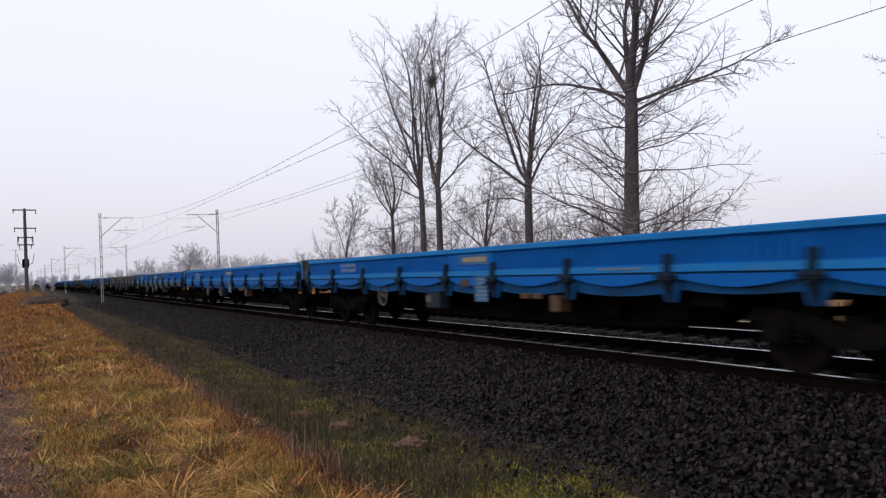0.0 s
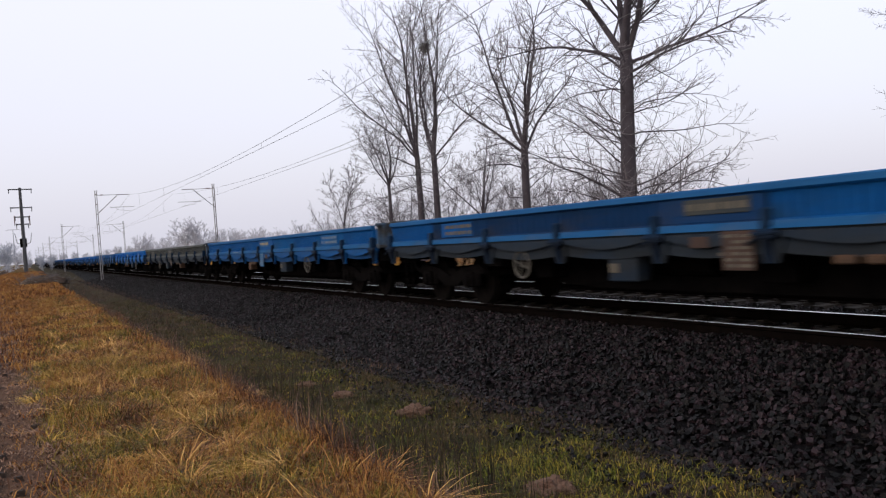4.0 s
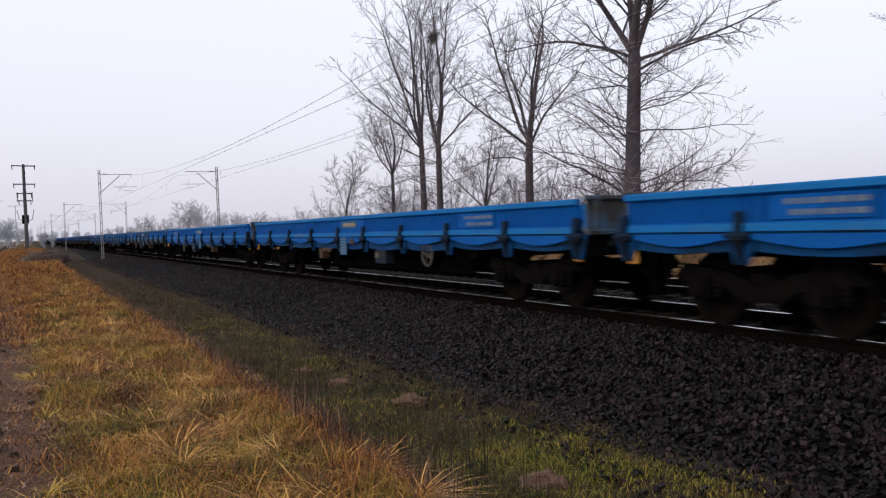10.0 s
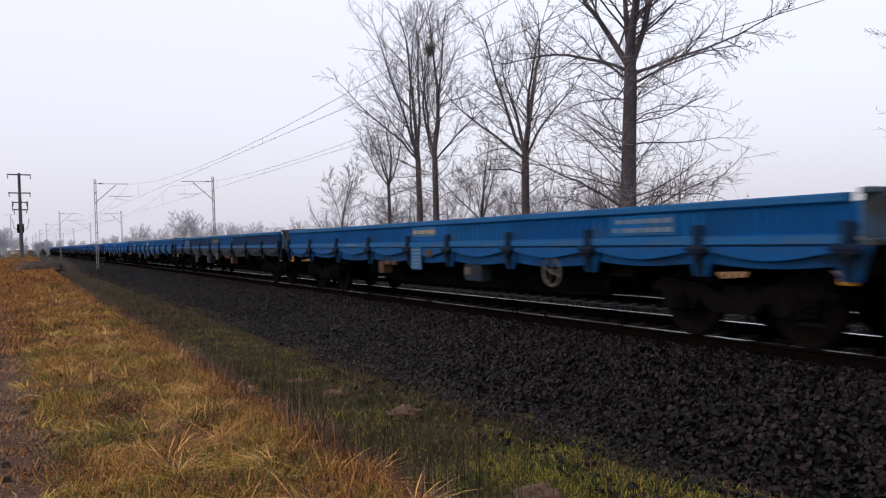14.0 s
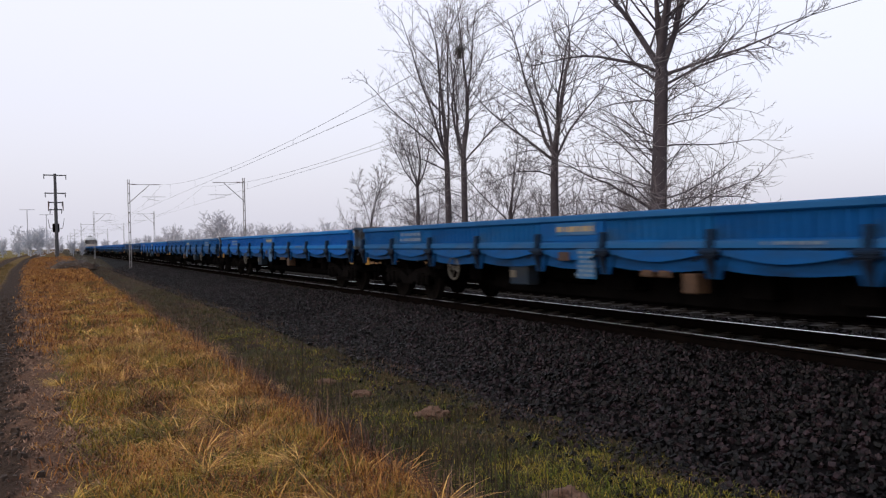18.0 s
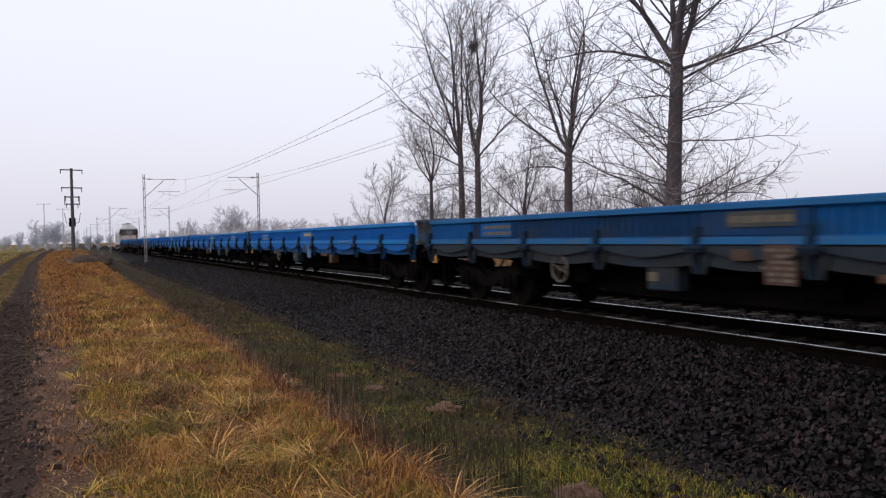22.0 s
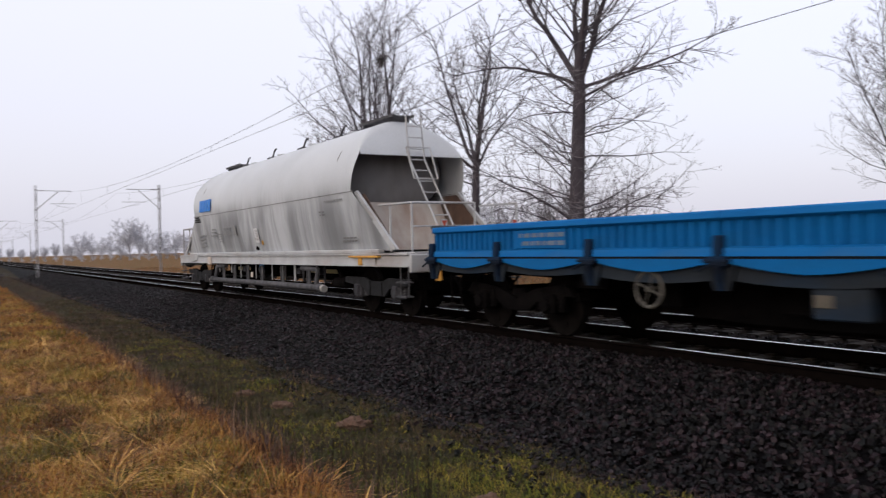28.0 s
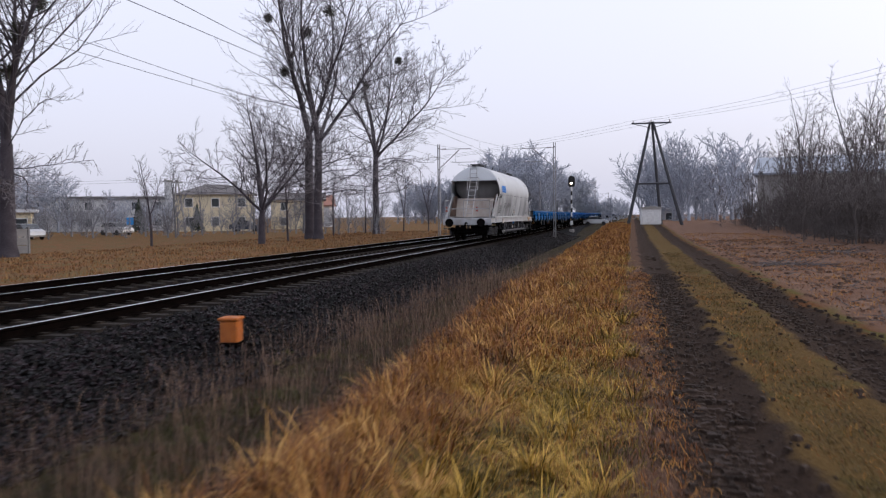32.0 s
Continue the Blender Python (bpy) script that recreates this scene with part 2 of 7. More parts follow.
def mesh_of(name, bm, material, smooth=False):
    bmesh.ops.recalc_face_normals(bm, faces=bm.faces)
    me = bpy.data.meshes.new(name)
    bm.to_mesh(me)
    bm.free()
    me.materials.append(material)
    if smooth:
        me.shade_smooth()
    return me


def part(name, bm, material, parent, label="", smooth=False, at=None):
    """Links a bmesh, or a mesh made before, as one object under parent."""
    me = bm if isinstance(bm, bpy.types.Mesh) else mesh_of(name, bm, material, smooth)
    ob = new(name, me)
    ob.parent = parent
    if at is not None:
        ob.matrix_basis = at
    return tagged(ob, label) if label else ob


def thing(name, label, category, group="", kind="", at=None):
    ob = tagged(new(name), label, category, group, kind)
    if at is not None:
        ob.matrix_basis = at
    return ob


def raw(name, verts, faces, material, smooth=False):
    me = bpy.data.meshes.new(name)
    me.from_pydata(verts, [], faces)
    me.materials.append(material)
    if smooth:
        me.shade_smooth()
    return me


def step(lo, hi, v):
    u = min(1.0, max(0.0, (v - lo) / (hi - lo)))
    return u * u * (3 - 2 * u)


# ---------------------------------------------------------------- ground
TRACK_1, TRACK_2, GAUGE = 8.87, 12.72, 0.75


def rut_line(y):
    return -0.10 - 0.028 * max(0.0, min(y, 70.0) - 6.0)


def ground_z(x, y):
    """Height of the ground, with the wheel ruts of the field track and the ditch beside the railway."""
    west = -0.22 + 0.55 * step(50, 115, abs(y))
    z = west
    if x < 2.0:
        for c in (-0.57, -2.42):
            d = abs(x - c - rut_line(y))
            if d < 0.75:
                z -= 0.075 * (1 - step(0.12, 0.42, d)) - 0.03 * step(0.3, 0.45, d) * (1 - step(0.5, 0.7, d))
        z += 0.03 * noise.noise((x * 1.3, y * 1.3, 0)) + 0.05 * noise.noise((x * 0.25, y * 0.25, 4))
        if x < -4:
            z += 0.16 * noise.noise((x * 0.5, y * 0.5, 9)) + 0.05 * noise.noise((x * 2, y * 2, 3))
    edge = 2.08 + 0.035 * max(0.0, min(-y - 6.0, 20.0)) + 0.17 * noise.noise((0, y * 0.5, 2)) + 0.08 * noise.noise((3, y * 1.7, 2))
    ditch = -0.66 + 0.40 * step(70, 150, abs(y)) + 0.05 * noise.noise((x * 1.2, y * 1.2, 7))
    z += (ditch - z) * step(edge, edge + 0.5, x)
    z += (-0.32 + 0.05 * noise.noise((x * 0.4, y * 0.4, 5)) - z) * step(14.5, 16.5, x)
    return z


def lines(near, far, first, grow):
    out, v, d = [0.0], 0.0, first
    while v < far:
        if v > near:
            d *= grow
        v += d
        out.append(v)
    return out


def ground_sheet():
    ys = lines(26, 4000, 0.28, 1.12)
    ys = [-v for v in ys[:0:-1]] + ys
    xs = sorted(set([round(-3.6 + 0.12 * i, 3) for i in range(52)] + [round(2.7 + 0.4 * i, 3) for i in range(10)]
                    + [8, 11, 14.5, 15, 15.5, 16, 16.5, 18, 20, 23, 27, 32, 40, 60, 100, 200, 500, 1500, 4000]
                    + [-4, -4.4, -4.8, -5.3, -5.9, -6.5, -7.2, -8, -9, -10, -11.5, -13, -16, -20, -30, -60, -120, -300, -1000, -4000]))
    verts = [(x, y, ground_z(x, y) if abs(y) < 400 and abs(x) < 300 else -0.2) for y in ys for x in xs]
    k = len(xs)
    faces = [(j * k + i, j * k + i + 1, (j + 1) * k + i + 1, (j + 1) * k + i) for j in range(len(ys) - 1) for i in range(k - 1)]
    me = raw("ground", verts, faces, M_TURF, True)
    ob = tagged(new("ground", me), "rough winter ground of tufted grass and bare earth", "ground", kind="structure")
    return ob


def turf_mat():
    """Turf: amber grass by the railway, two muddy ruts, olive grass between them, brown cleared earth beyond."""
    m = bpy.data.materials.new("winter_turf")
    m.use_nodes = True
    n, l = m.node_tree.nodes, m.node_tree.links
    bsdf, co, sep = n["Principled BSDF"], n.new("ShaderNodeTexCoord"), n.new("ShaderNodeSeparateXYZ")
    l.new(co.outputs["Object"], sep.inputs[0])
    wob = n.new("ShaderNodeTexNoise")
    wob.inputs["Scale"].default_value, wob.inputs["Detail"].default_value = 1.6, 6
    l.new(co.outputs["Object"], wob.inputs["Vector"])
    grain = n.new("ShaderNodeTexNoise")
    grain.inputs["Scale"].default_value, grain.inputs["Detail"].default_value = 24, 6
    l.new(co.outputs["Object"], grain.inputs["Vector"])

    def calc(op, a, b=None, c=None):
        k = n.new("ShaderNodeMath")
        k.operation = op
        for i, v in enumerate((a, b, c)):
            if v is None:
                continue
            if isinstance(v, (int, float)):
                k.inputs[i].default_value = v
            else:
                l.new(v, k.inputs[i])
        return k.outputs[0]

    def mixed(fac, a, b):
        k = n.new("ShaderNodeMix")
        k.data_type = "RGBA"
        l.new(fac, k.inputs["Factor"])
        for slot, v in (("A", a), ("B", b)):
            if isinstance(v, tuple):
                k.inputs[slot].default_value = (*v, 1)
            else:
                l.new(v, k.inputs[slot])
        return k.outputs["Result"]

    def ramped(v, lo, hi):
        k = n.new("ShaderNodeMapRange")
        k.interpolation_type = "SMOOTHSTEP"
        k.inputs["From Min"].default_value, k.inputs["From Max"].default_value = lo, hi
        l.new(v, k.inputs["Value"])
        return k.outputs["Result"]

    # the ruts draw away from the railway northwards
    wave = calc("MULTIPLY_ADD", calc("MAXIMUM", calc("SUBTRACT", calc("MINIMUM", sep.outputs["Y"], 70.0), 6.0), 0.0), -0.028, -0.10)
    u = calc("SUBTRACT", sep.outputs["X"], wave)
    shaken = calc("MULTIPLY_ADD", wob.outputs["Fac"], 0.7, calc("SUBTRACT", u, 0.35))
    dry = mixed(grain.outputs["Fac"], (0.04, 0.016, 0.006), (0.15, 0.065, 0.020))
    green = mixed(grain.outputs["Fac"], (0.030, 0.030, 0.008), (0.12, 0.10, 0.03))
    mud = mixed(grain.outputs["Fac"], (0.008, 0.0056, 0.0043), (0.058, 0.038, 0.028))
    earth = mixed(grain.outputs["Fac"], (0.060, 0.033, 0.022), (0.21, 0.125, 0.088))
    turf = mixed(ramped(wob.outputs["Fac"], 0.42, 0.62), dry, green)
    meadow = mixed(grain.outputs["Fac"], (0.06, 0.052, 0.020), (0.19, 0.15, 0.065))
    sandy = mixed(grain.outputs["Fac"], (0.085, 0.052, 0.036), (0.25, 0.165, 0.12))
    earth = mixed(ramped(wob.outputs["Fac"], 0.46, 0.66), earth, sandy)
    bare = mixed(ramped(sep.outputs["Y"], 6.0, -2.0), meadow, earth)
    grass = mixed(ramped(shaken, -3.4, -3.0), bare, turf)
    between = calc("ABSOLUTE", calc("SUBTRACT", shaken, -1.52))
    strip = mixed(ramped(wob.outputs["Fac"], 0.50, 0.76), mixed(grain.outputs["Fac"], (0.040, 0.026, 0.010), (0.15, 0.092, 0.032)), green)
    grass = mixed(ramped(between, 0.75, 0.55), grass, strip)
    shoulder = mixed(grain.outputs["Fac"], (0.038, 0.021, 0.014), (0.150, 0.088, 0.058))
    grass = mixed(ramped(calc("ABSOLUTE", calc("SUBTRACT", shaken, -0.15)), 0.62, 0.30), grass, shoulder)
    for c in (-0.57, -2.42):
        off = calc("ABSOLUTE", calc("SUBTRACT", shaken, c))
        grass = mixed(ramped(off, 0.52, 0.34), grass, mud)
    low = mixed(ramped(wob.outputs["Fac"], 0.42, 0.70), mixed(grain.outputs["Fac"], (0.009, 0.007, 0.006), (0.040, 0.028, 0.020)), mixed(grain.outputs["Fac"], (0.016, 0.017, 0.005), (0.065, 0.060, 0.018)))
    grass = mixed(ramped(sep.outputs["X"], 2.15, 2.5), grass, low)
    east = mixed(ramped(wob.outputs["Fac"], 0.40, 0.62), (0.155, 0.078, 0.037), (0.11, 0.082, 0.036))
    grass = mixed(ramped(sep.outputs["X"], 15.4, 16.6), grass, east)
    l.new(grass, bsdf.inputs["Base Color"])
    bsdf.inputs["Roughness"].default_value = 0.92
    bsdf.inputs["Specular IOR Level"].default_value = 0.05
    rise = n.new("ShaderNodeBump")
    rise.inputs["Strength"].default_value, rise.inputs["Distance"].default_value = 0.9, 0.06
    l.new(grain.outputs["Fac"], rise.inputs["Height"])
    l.new(rise.outputs["Normal"], bsdf.inputs["Normal"])
    return m


M_TURF = turf_mat()
ground_sheet()


# ---------------------------------------------------------------- railway
def bed_z(x, y):
    """Top of the ballast across the two tracks."""
    z = -0.235
    z -= 0.44 * step(7.25, 4.9, x) * 1.0
    z -= 0.30 * step(14.3, 16.2, x)
    z += 0.06 * step(7.2, 7.5, x) * step(8.12, 7.98, x) * step(-14, -5, y)
    return z + 0.025 * noise.noise((x * 2.2, y * 2.2, 1)) + 0.03 * noise.noise((x * 0.6, y * 0.6, 2))


def ballast():
    ys = lines(30, 480, 0.5, 1.12)
    ys = [-v for v in ys[:0:-1]] + ys
    xs = [4.75 + 0.22 * i for i in range(13)] + [7.7 + 0.45 * i for i in range(15)] + [14.4 + 0.35 * i for i in range(6)]
    verts = []
    for y in ys:
        for i, x in enumerate(xs):
            z = bed_z(x, y)
            if i in (0, len(xs) - 1):
                z = ground_z(x, y) - 0.05
            verts.append((x, y, z))
    k = len(xs)
    faces = [(j * k + i, j * k + i + 1, (j + 1) * k + i + 1, (j + 1) * k + i) for j in range(len(ys) - 1) for i in range(k - 1)]
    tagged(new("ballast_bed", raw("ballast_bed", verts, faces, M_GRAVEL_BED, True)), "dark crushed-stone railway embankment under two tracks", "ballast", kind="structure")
    # loose stones on it
    rng = np.random.default_rng(5)
    spots = []
    for x0, x1, y0, y1, per in ((4.7, 7.75, -16, 20, 430), (4.7, 7.75, 20, 44, 170), (4.7, 7.75, -46, -16, 170), (4.7, 7.75, 44, 85, 70), (4.7, 7.75, -85, -46, 70), (9.75, 11.75, -12, 30, 110),
                                (7.7, 8.06, -14, 26, 380), (7.9, 9.7, -6, 16, 60), (4.0, 4.9, -8, 14, 40)):
        k = int((x1 - x0) * (y1 - y0) * per)
        spots.append(np.stack([rng.uniform(x0, x1, k), rng.uniform(y0, y1, k)], 1))
    spots = np.concatenate(spots)
    cube = np.array([(-1, -1, -1), (1, -1, -1), (1, 1, -1), (-1, 1, -1), (-1, -1, 1), (1, -1, 1), (1, 1, 1), (-1, 1, 1)], float)
    quads = np.array([(0, 3, 2, 1), (4, 5, 6, 7), (0, 1, 5, 4), (1, 2, 6, 5), (2, 3, 7, 6), (3, 0, 4, 7)])
    k = len(spots)
    size = rng.uniform(0.012, 0.036, (k, 1, 3))
    shape = (cube[None] * rng.uniform(0.55, 1.05, (k, 8, 3))) * size
    q = rng.normal(size=(k, 4))
    q /= np.linalg.norm(q, axis=1)[:, None]
    w, x, y, z = q.T
    turn = np.stack([1 - 2 * (y * y + z * z), 2 * (x * y - w * z), 2 * (x * z + w * y), 2 * (x * y + w * z), 1 - 2 * (x * x + z * z), 2 * (y * z - w * x),
                     2 * (x * z - w * y), 2 * (y * z + w * x), 1 - 2 * (x * x + y * y)], 1).reshape(k, 3, 3)
    shape = np.einsum("kij,kvj->kvi", turn, shape)
    high = np.array([max(bed_z(a, b), ground_z(a, b)) if a < 4.9 else bed_z(a, b) for a, b in spots])
    shape += np.concatenate([spots, (high + rng.uniform(-0.004, 0.034, k))[:, None]], 1)[:, None]
    faces = (quads[None] + (np.arange(k) * 8)[:, None, None]).reshape(-1, 4)
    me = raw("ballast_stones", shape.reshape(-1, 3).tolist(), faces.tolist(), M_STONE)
    tagged(new("ballast_stones", me), "loose dark grey crushed stones of the track bed", "ballast", kind="stuff")


ballast()


def rail_mesh(y0, y1):
    half = [(0.0, 0.0), (0.032, -0.002), (0.036, -0.012), (0.036, -0.038), (0.010, -0.052), (0.009, -0.138), (0.075, -0.158), (0.075, -0.172)]
    bm = bmesh.new()
    prism(bm, half + [(-a, b) for a, b in half[:0:-1]], "y", y0, y1)
    me = mesh_of("rail", bm, M_RAIL)
    me.materials.append(M_RAILTOP)
    for f in me.polygons:
        if f.center[2] > -0.0045 and f.normal[2] > 0.5:
            f.material_index = 1
    return me


def track(name, cx, label, y0, y1):
    top = thing(name, label, "railway track", kind="structure")
    me = rail_mesh(-480, 480)
    for side in (-GAUGE, GAUGE):
        part("rail", me, None, top, "rusty steel rail with a polished head", at=pose(cx + side, 0, 0))
    bm = bmesh.new()
    prism(bm, [(-0.15, -0.10), (0.15, -0.10), (0.105, 0.0), (-0.105, 0.0)], "x", -1.3, 1.3)
    for s in (-1, 1):
        box(bm, (s * 0.86, 0, 0.012), (0.10, 0.12, 0.03))
        box(bm, (s * 0.64, 0, 0.012), (0.10, 0.12, 0.03))
    sleeper = mesh_of("sleeper", bm, M_SLEEPER)
    y = y0
    rnd = random.Random(3)
    while y < y1:
        part("sleeper", sleeper, None, top, at=pose(cx + rnd.uniform(-0.02, 0.02), y, -0.175, 0, 0, rnd.uniform(-0.5, 0.5)))
        y += 0.6
    bm = bmesh.new()
    for a, b in ((-330, y0), (y1, 330)):
        y = a
        while y < b - 0.3:
            box(bm, (cx, y, -0.215), (2.6, 0.22, 0.08))
            y += 0.6
    ob = part("far_sleepers", bm, M_SLEEPER, top)
    tagged(ob, kind="stuff")
    return top


track("track_1", TRACK_1, "near railway track on pale concrete sleepers", -60, 40)
track("track_2", TRACK_2, "far railway track on pale concrete sleepers", -36, 30)


# ---------------------------------------------------------------- masts and overhead wires
CONTACT, HANG = 5.38, 6.85
M_FOOT = mat("dirty_concrete_foot", (0.13, 0.125, 0.12), (0.07, 0.066, 0.062), 3, 0.9, bump=0.4, fine=40)


def mast(x, y, arm, label, paint, low=-0.55, tall=7.3):
    """A battened mast of two channels on a concrete foot, with a bracket over the track at arm."""
    top = thing("catenary_mast", label, "mast", "masts along the railway", at=pose(x, y, 0))
    s = 1 if arm > x else -1
    bm = bmesh.new()
    prism(bm, [(-0.24, -0.24), (0.24, -0.24), (0.24, 0.24), (-0.24, 0.24)], "z", low - 0.4, low + 0.06)
    prism(bm, [(-0.18, -0.20), (0.18, -0.20), (0.16, 0.18), (-0.16, 0.18)], "z", low + 0.06, low + 0.12)
    part("footing", bm, M_FOOT, top, "grey concrete footing")
    bm = bmesh.new()
    for sx in (-1, 1):
        prism(bm, [(sx * a, b) for a, b in ((0.10, -0.08), (0.05, -0.08), (0.05, -0.068), (0.088, -0.068), (0.088, 0.068), (0.05, 0.068), (0.05, 0.08), (0.10, 0.08))], "z", low + 0.1, tall)
        part("channel", bm, paint, top)
        bm = bmesh.new()
    bm.free()
    z = low + 0.7
    while z < tall:
        bm = bmesh.new()
        box(bm, (0, 0, 0), (0.188, 0.172, 0.09), bev=0.004)
        part("batten_plate", bm, paint, top, at=pose(0, 0, z))
        z += 0.85
    reach = arm - x
    bm = bmesh.new()
    rod(bm, (s * 0.1, 0, HANG + 0.05), (reach * 0.86, 0, HANG + 0.02), 0.022, 6)
    rod(bm, (s * 0.1, 0, 5.35), (reach * 0.62, 0, HANG - 0.05), 0.032, 6)
    rod(bm, (reach * 0.60, 0, HANG + 0.03), (reach * 0.98, 0, HANG + 0.03), 0.03, 6)
    part("bracket_arm", bm, M_MAST, top)
    bm = bmesh.new()
    rod(bm, (reach * 0.40, 0, CONTACT + 0.42), (reach * 1.12, 0, CONTACT + 0.42), 0.02, 6)
    rod(bm, (reach * 0.55, 0, CONTACT + 0.42), (reach * 0.62, 0, CONTACT + 0.2), 0.014, 5)
    rod(bm, (reach * 0.62, 0, CONTACT + 0.2), (reach * 1.0, 0, CONTACT + 0.03), 0.014, 5)
    part("steady_arm", bm, M_MAST, top)
    bm = bmesh.new()
    for u in (0.12, 0.16, 0.20):
        rod(bm, (reach * u, 0, HANG + 0.05), (reach * (u + 0.02), 0, HANG + 0.05), 0.055, 8)
    part("insulator", bm, M_INSUL, top)
    return top


MASTS = (-450, -378, -299, -224, -148, -73, 1.0, 76, 142, 206, 268, 331, 394)
EAST_SHIFT = {76: -3.2, 142: 1.5}   # the eastern masts do not stand quite opposite
for my in MASTS:
    near_paint = M_MASTORANGE if my == 1.0 else M_MAST
    mast(6.15, my, TRACK_1, "orange painted steel catenary mast on a concrete foot" if my == 1.0 else "pale grey steel lattice catenary mast with bracket arm", near_paint)
    mast(15.45, my + EAST_SHIFT.get(my, 1.4), TRACK_2, "pale grey steel lattice catenary mast with bracket arm", M_MAST)


def wire(name, label, paths, r):
    """Thin cables along the given lines of points, as one mesh."""
    verts, faces = [], []
    for path in paths:
        base = len(verts)
        for p in path:
            verts += [(p[0] + r * a, p[1] + 0.3 * r * a, p[2] + r * b) for a, b in ((0, 1), (0.87, -0.5), (-0.87, -0.5))]
        for i in range(len(path) - 1):
            for k in range(3):
                a, b = base + 3 * i + k, base + 3 * i + (k + 1) % 3
                faces.append((a, b, b + 3, a + 3))
    return tagged(new(name, raw(name, verts, faces, M_WIRE)), label, "overhead wire", "overhead wires")


for cx, dy in ((TRACK_1, 0.0), (TRACK_2, 1.4)):
    contact, carrier, drops = [], [], []
    for a, b in zip(MASTS[:-1], MASTS[1:]):
        a, b = a + dy, b + dy
        for i in range(12):
            u = i / 12
            y = a + (b - a) * u
            z = HANG - 1.3 * 4 * u * (1 - u)
            contact.append((cx, y, CONTACT))
            carrier.append((cx, y, z))
            if i % 2:
                drops.append([(cx, y, z), (cx, y, CONTACT)])
    wire("contact_wire", "dark contact wire strung over the rails", [contact], 0.009)
    wire("carrier_wire", "sagging carrier cable above the contact wire", [carrier], 0.009)
    for drop in drops:
        wire("dropper_wire", "thin dropper between carrier cable and contact wire", [drop], 0.006)


# ---------------------------------------------------------------- rolling stock: shared pieces
WHEEL_R = 0.475


def travel(t):
    """Place of the train's last coupling along the line at t seconds."""
    return 604.75 - 21.614 * t + 0.01736 * t * t


def wheelset_mesh():
    bm = bmesh.new()
    rod(bm, (-1.0, 0, 0), (1.0, 0, 0), 0.085, 10)
    for s in (-1, 1):
        rod(bm, (s * 0.71, 0, 0), (s * 0.74, 0, 0), WHEEL_R + 0.025, 24)
        rod(bm, (s * 0.74, 0, 0), (s * 0.82, 0, 0), WHEEL_R, 24)
        rod(bm, (s * 0.68, 0, 0), (s * 0.86, 0, 0), 0.14, 12)
        for a in range(4):
            c, d = math.cos(a * math.pi / 2), math.sin(a * math.pi / 2)
            rod(bm, (s * 0.822, 0.30 * c, 0.30 * d), (s * 0.832, 0.30 * c, 0.30 * d), 0.045, 8)
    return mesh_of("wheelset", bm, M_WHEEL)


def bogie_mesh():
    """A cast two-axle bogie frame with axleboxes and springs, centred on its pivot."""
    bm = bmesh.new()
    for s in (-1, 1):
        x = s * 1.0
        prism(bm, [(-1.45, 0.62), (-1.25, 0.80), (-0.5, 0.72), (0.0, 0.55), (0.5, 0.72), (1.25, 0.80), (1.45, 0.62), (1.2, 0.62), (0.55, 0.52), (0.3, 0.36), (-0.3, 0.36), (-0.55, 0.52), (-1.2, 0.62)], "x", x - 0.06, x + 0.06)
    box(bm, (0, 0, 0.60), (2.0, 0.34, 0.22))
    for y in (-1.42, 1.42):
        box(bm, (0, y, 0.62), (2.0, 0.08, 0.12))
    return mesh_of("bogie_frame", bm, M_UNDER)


def sideframe_mesh():
    """The pressed outer beam of a tank wagon's bogie, dipping between its two axleboxes."""
    bm = bmesh.new()
    prism(bm, [(-1.55, 0.66), (-1.55, 0.78), (-0.55, 0.78), (-0.3, 0.70), (0.3, 0.70), (0.55, 0.78), (1.55, 0.78), (1.55, 0.66), (1.15, 0.62), (0.62, 0.56), (0.4, 0.40), (-0.4, 0.40), (-0.62, 0.56), (-1.15, 0.62)], "x", -0.025, 0.025)
    for y in (-0.28, 0.28):
        box(bm, (0, y, 0.56), (0.09, 0.05, 0.30))
    return mesh_of("side_frame", bm, M_SIDEFRAME)


def axlebox_mesh(paint):
    """An axlebox with the coil springs on both sides of it."""
    bm = bmesh.new()
    box(bm, (0.06, 0, 0), (0.20, 0.30, 0.30), bev=0.03)
    rod(bm, (0.15, 0, -0.01), (0.21, 0, -0.01), 0.10, 10)
    for d in (-0.26, 0.26):
        for k in range(4):
            rod(bm, (0.04, d, -0.10 + 0.06 * k), (0.04, d, -0.07 + 0.06 * k), 0.075, 8)
        rod(bm, (0.04, d, -0.12), (0.04, d, 0.18), 0.05, 8)
    return mesh_of("axlebox", bm, paint)


def buffer_mesh():
    bm = bmesh.new()
    rod(bm, (0, 0, 0), (0, 0.34, 0), 0.10, 10)
    rod(bm, (0, 0.30, 0), (0, 0.56, 0), 0.075, 10)
    rod(bm, (0, 0.56, 0), (0, 0.60, 0), 0.23, 14)
    return mesh_of("buffer", bm, M_UNDER)


def hook_mesh():
    bm = bmesh.new()
    rod(bm, (0, 0, 0), (0, 0.35, 0), 0.04, 8)
    box(bm, (0, 0.40, -0.05), (0.06, 0.14, 0.22), bev=0.02)
    rod(bm, (-0.07, 0.30, -0.02), (-0.07, 0.45, -0.40), 0.02, 6)
    rod(bm, (0.07, 0.30, -0.02), (0.07, 0.45, -0.40), 0.02, 6)
    return mesh_of("coupling", bm, M_UNDER)


def hose_mesh():
    bm = bmesh.new()
    rod(bm, (0.45, 0.0, -0.10), (0.47, 0.22, -0.30), 0.025, 6)
    rod(bm, (0.47, 0.21, -0.29), (0.44, 0.40, -0.48), 0.025, 6)
    return mesh_of("brake_hose", bm, M_UNDER)


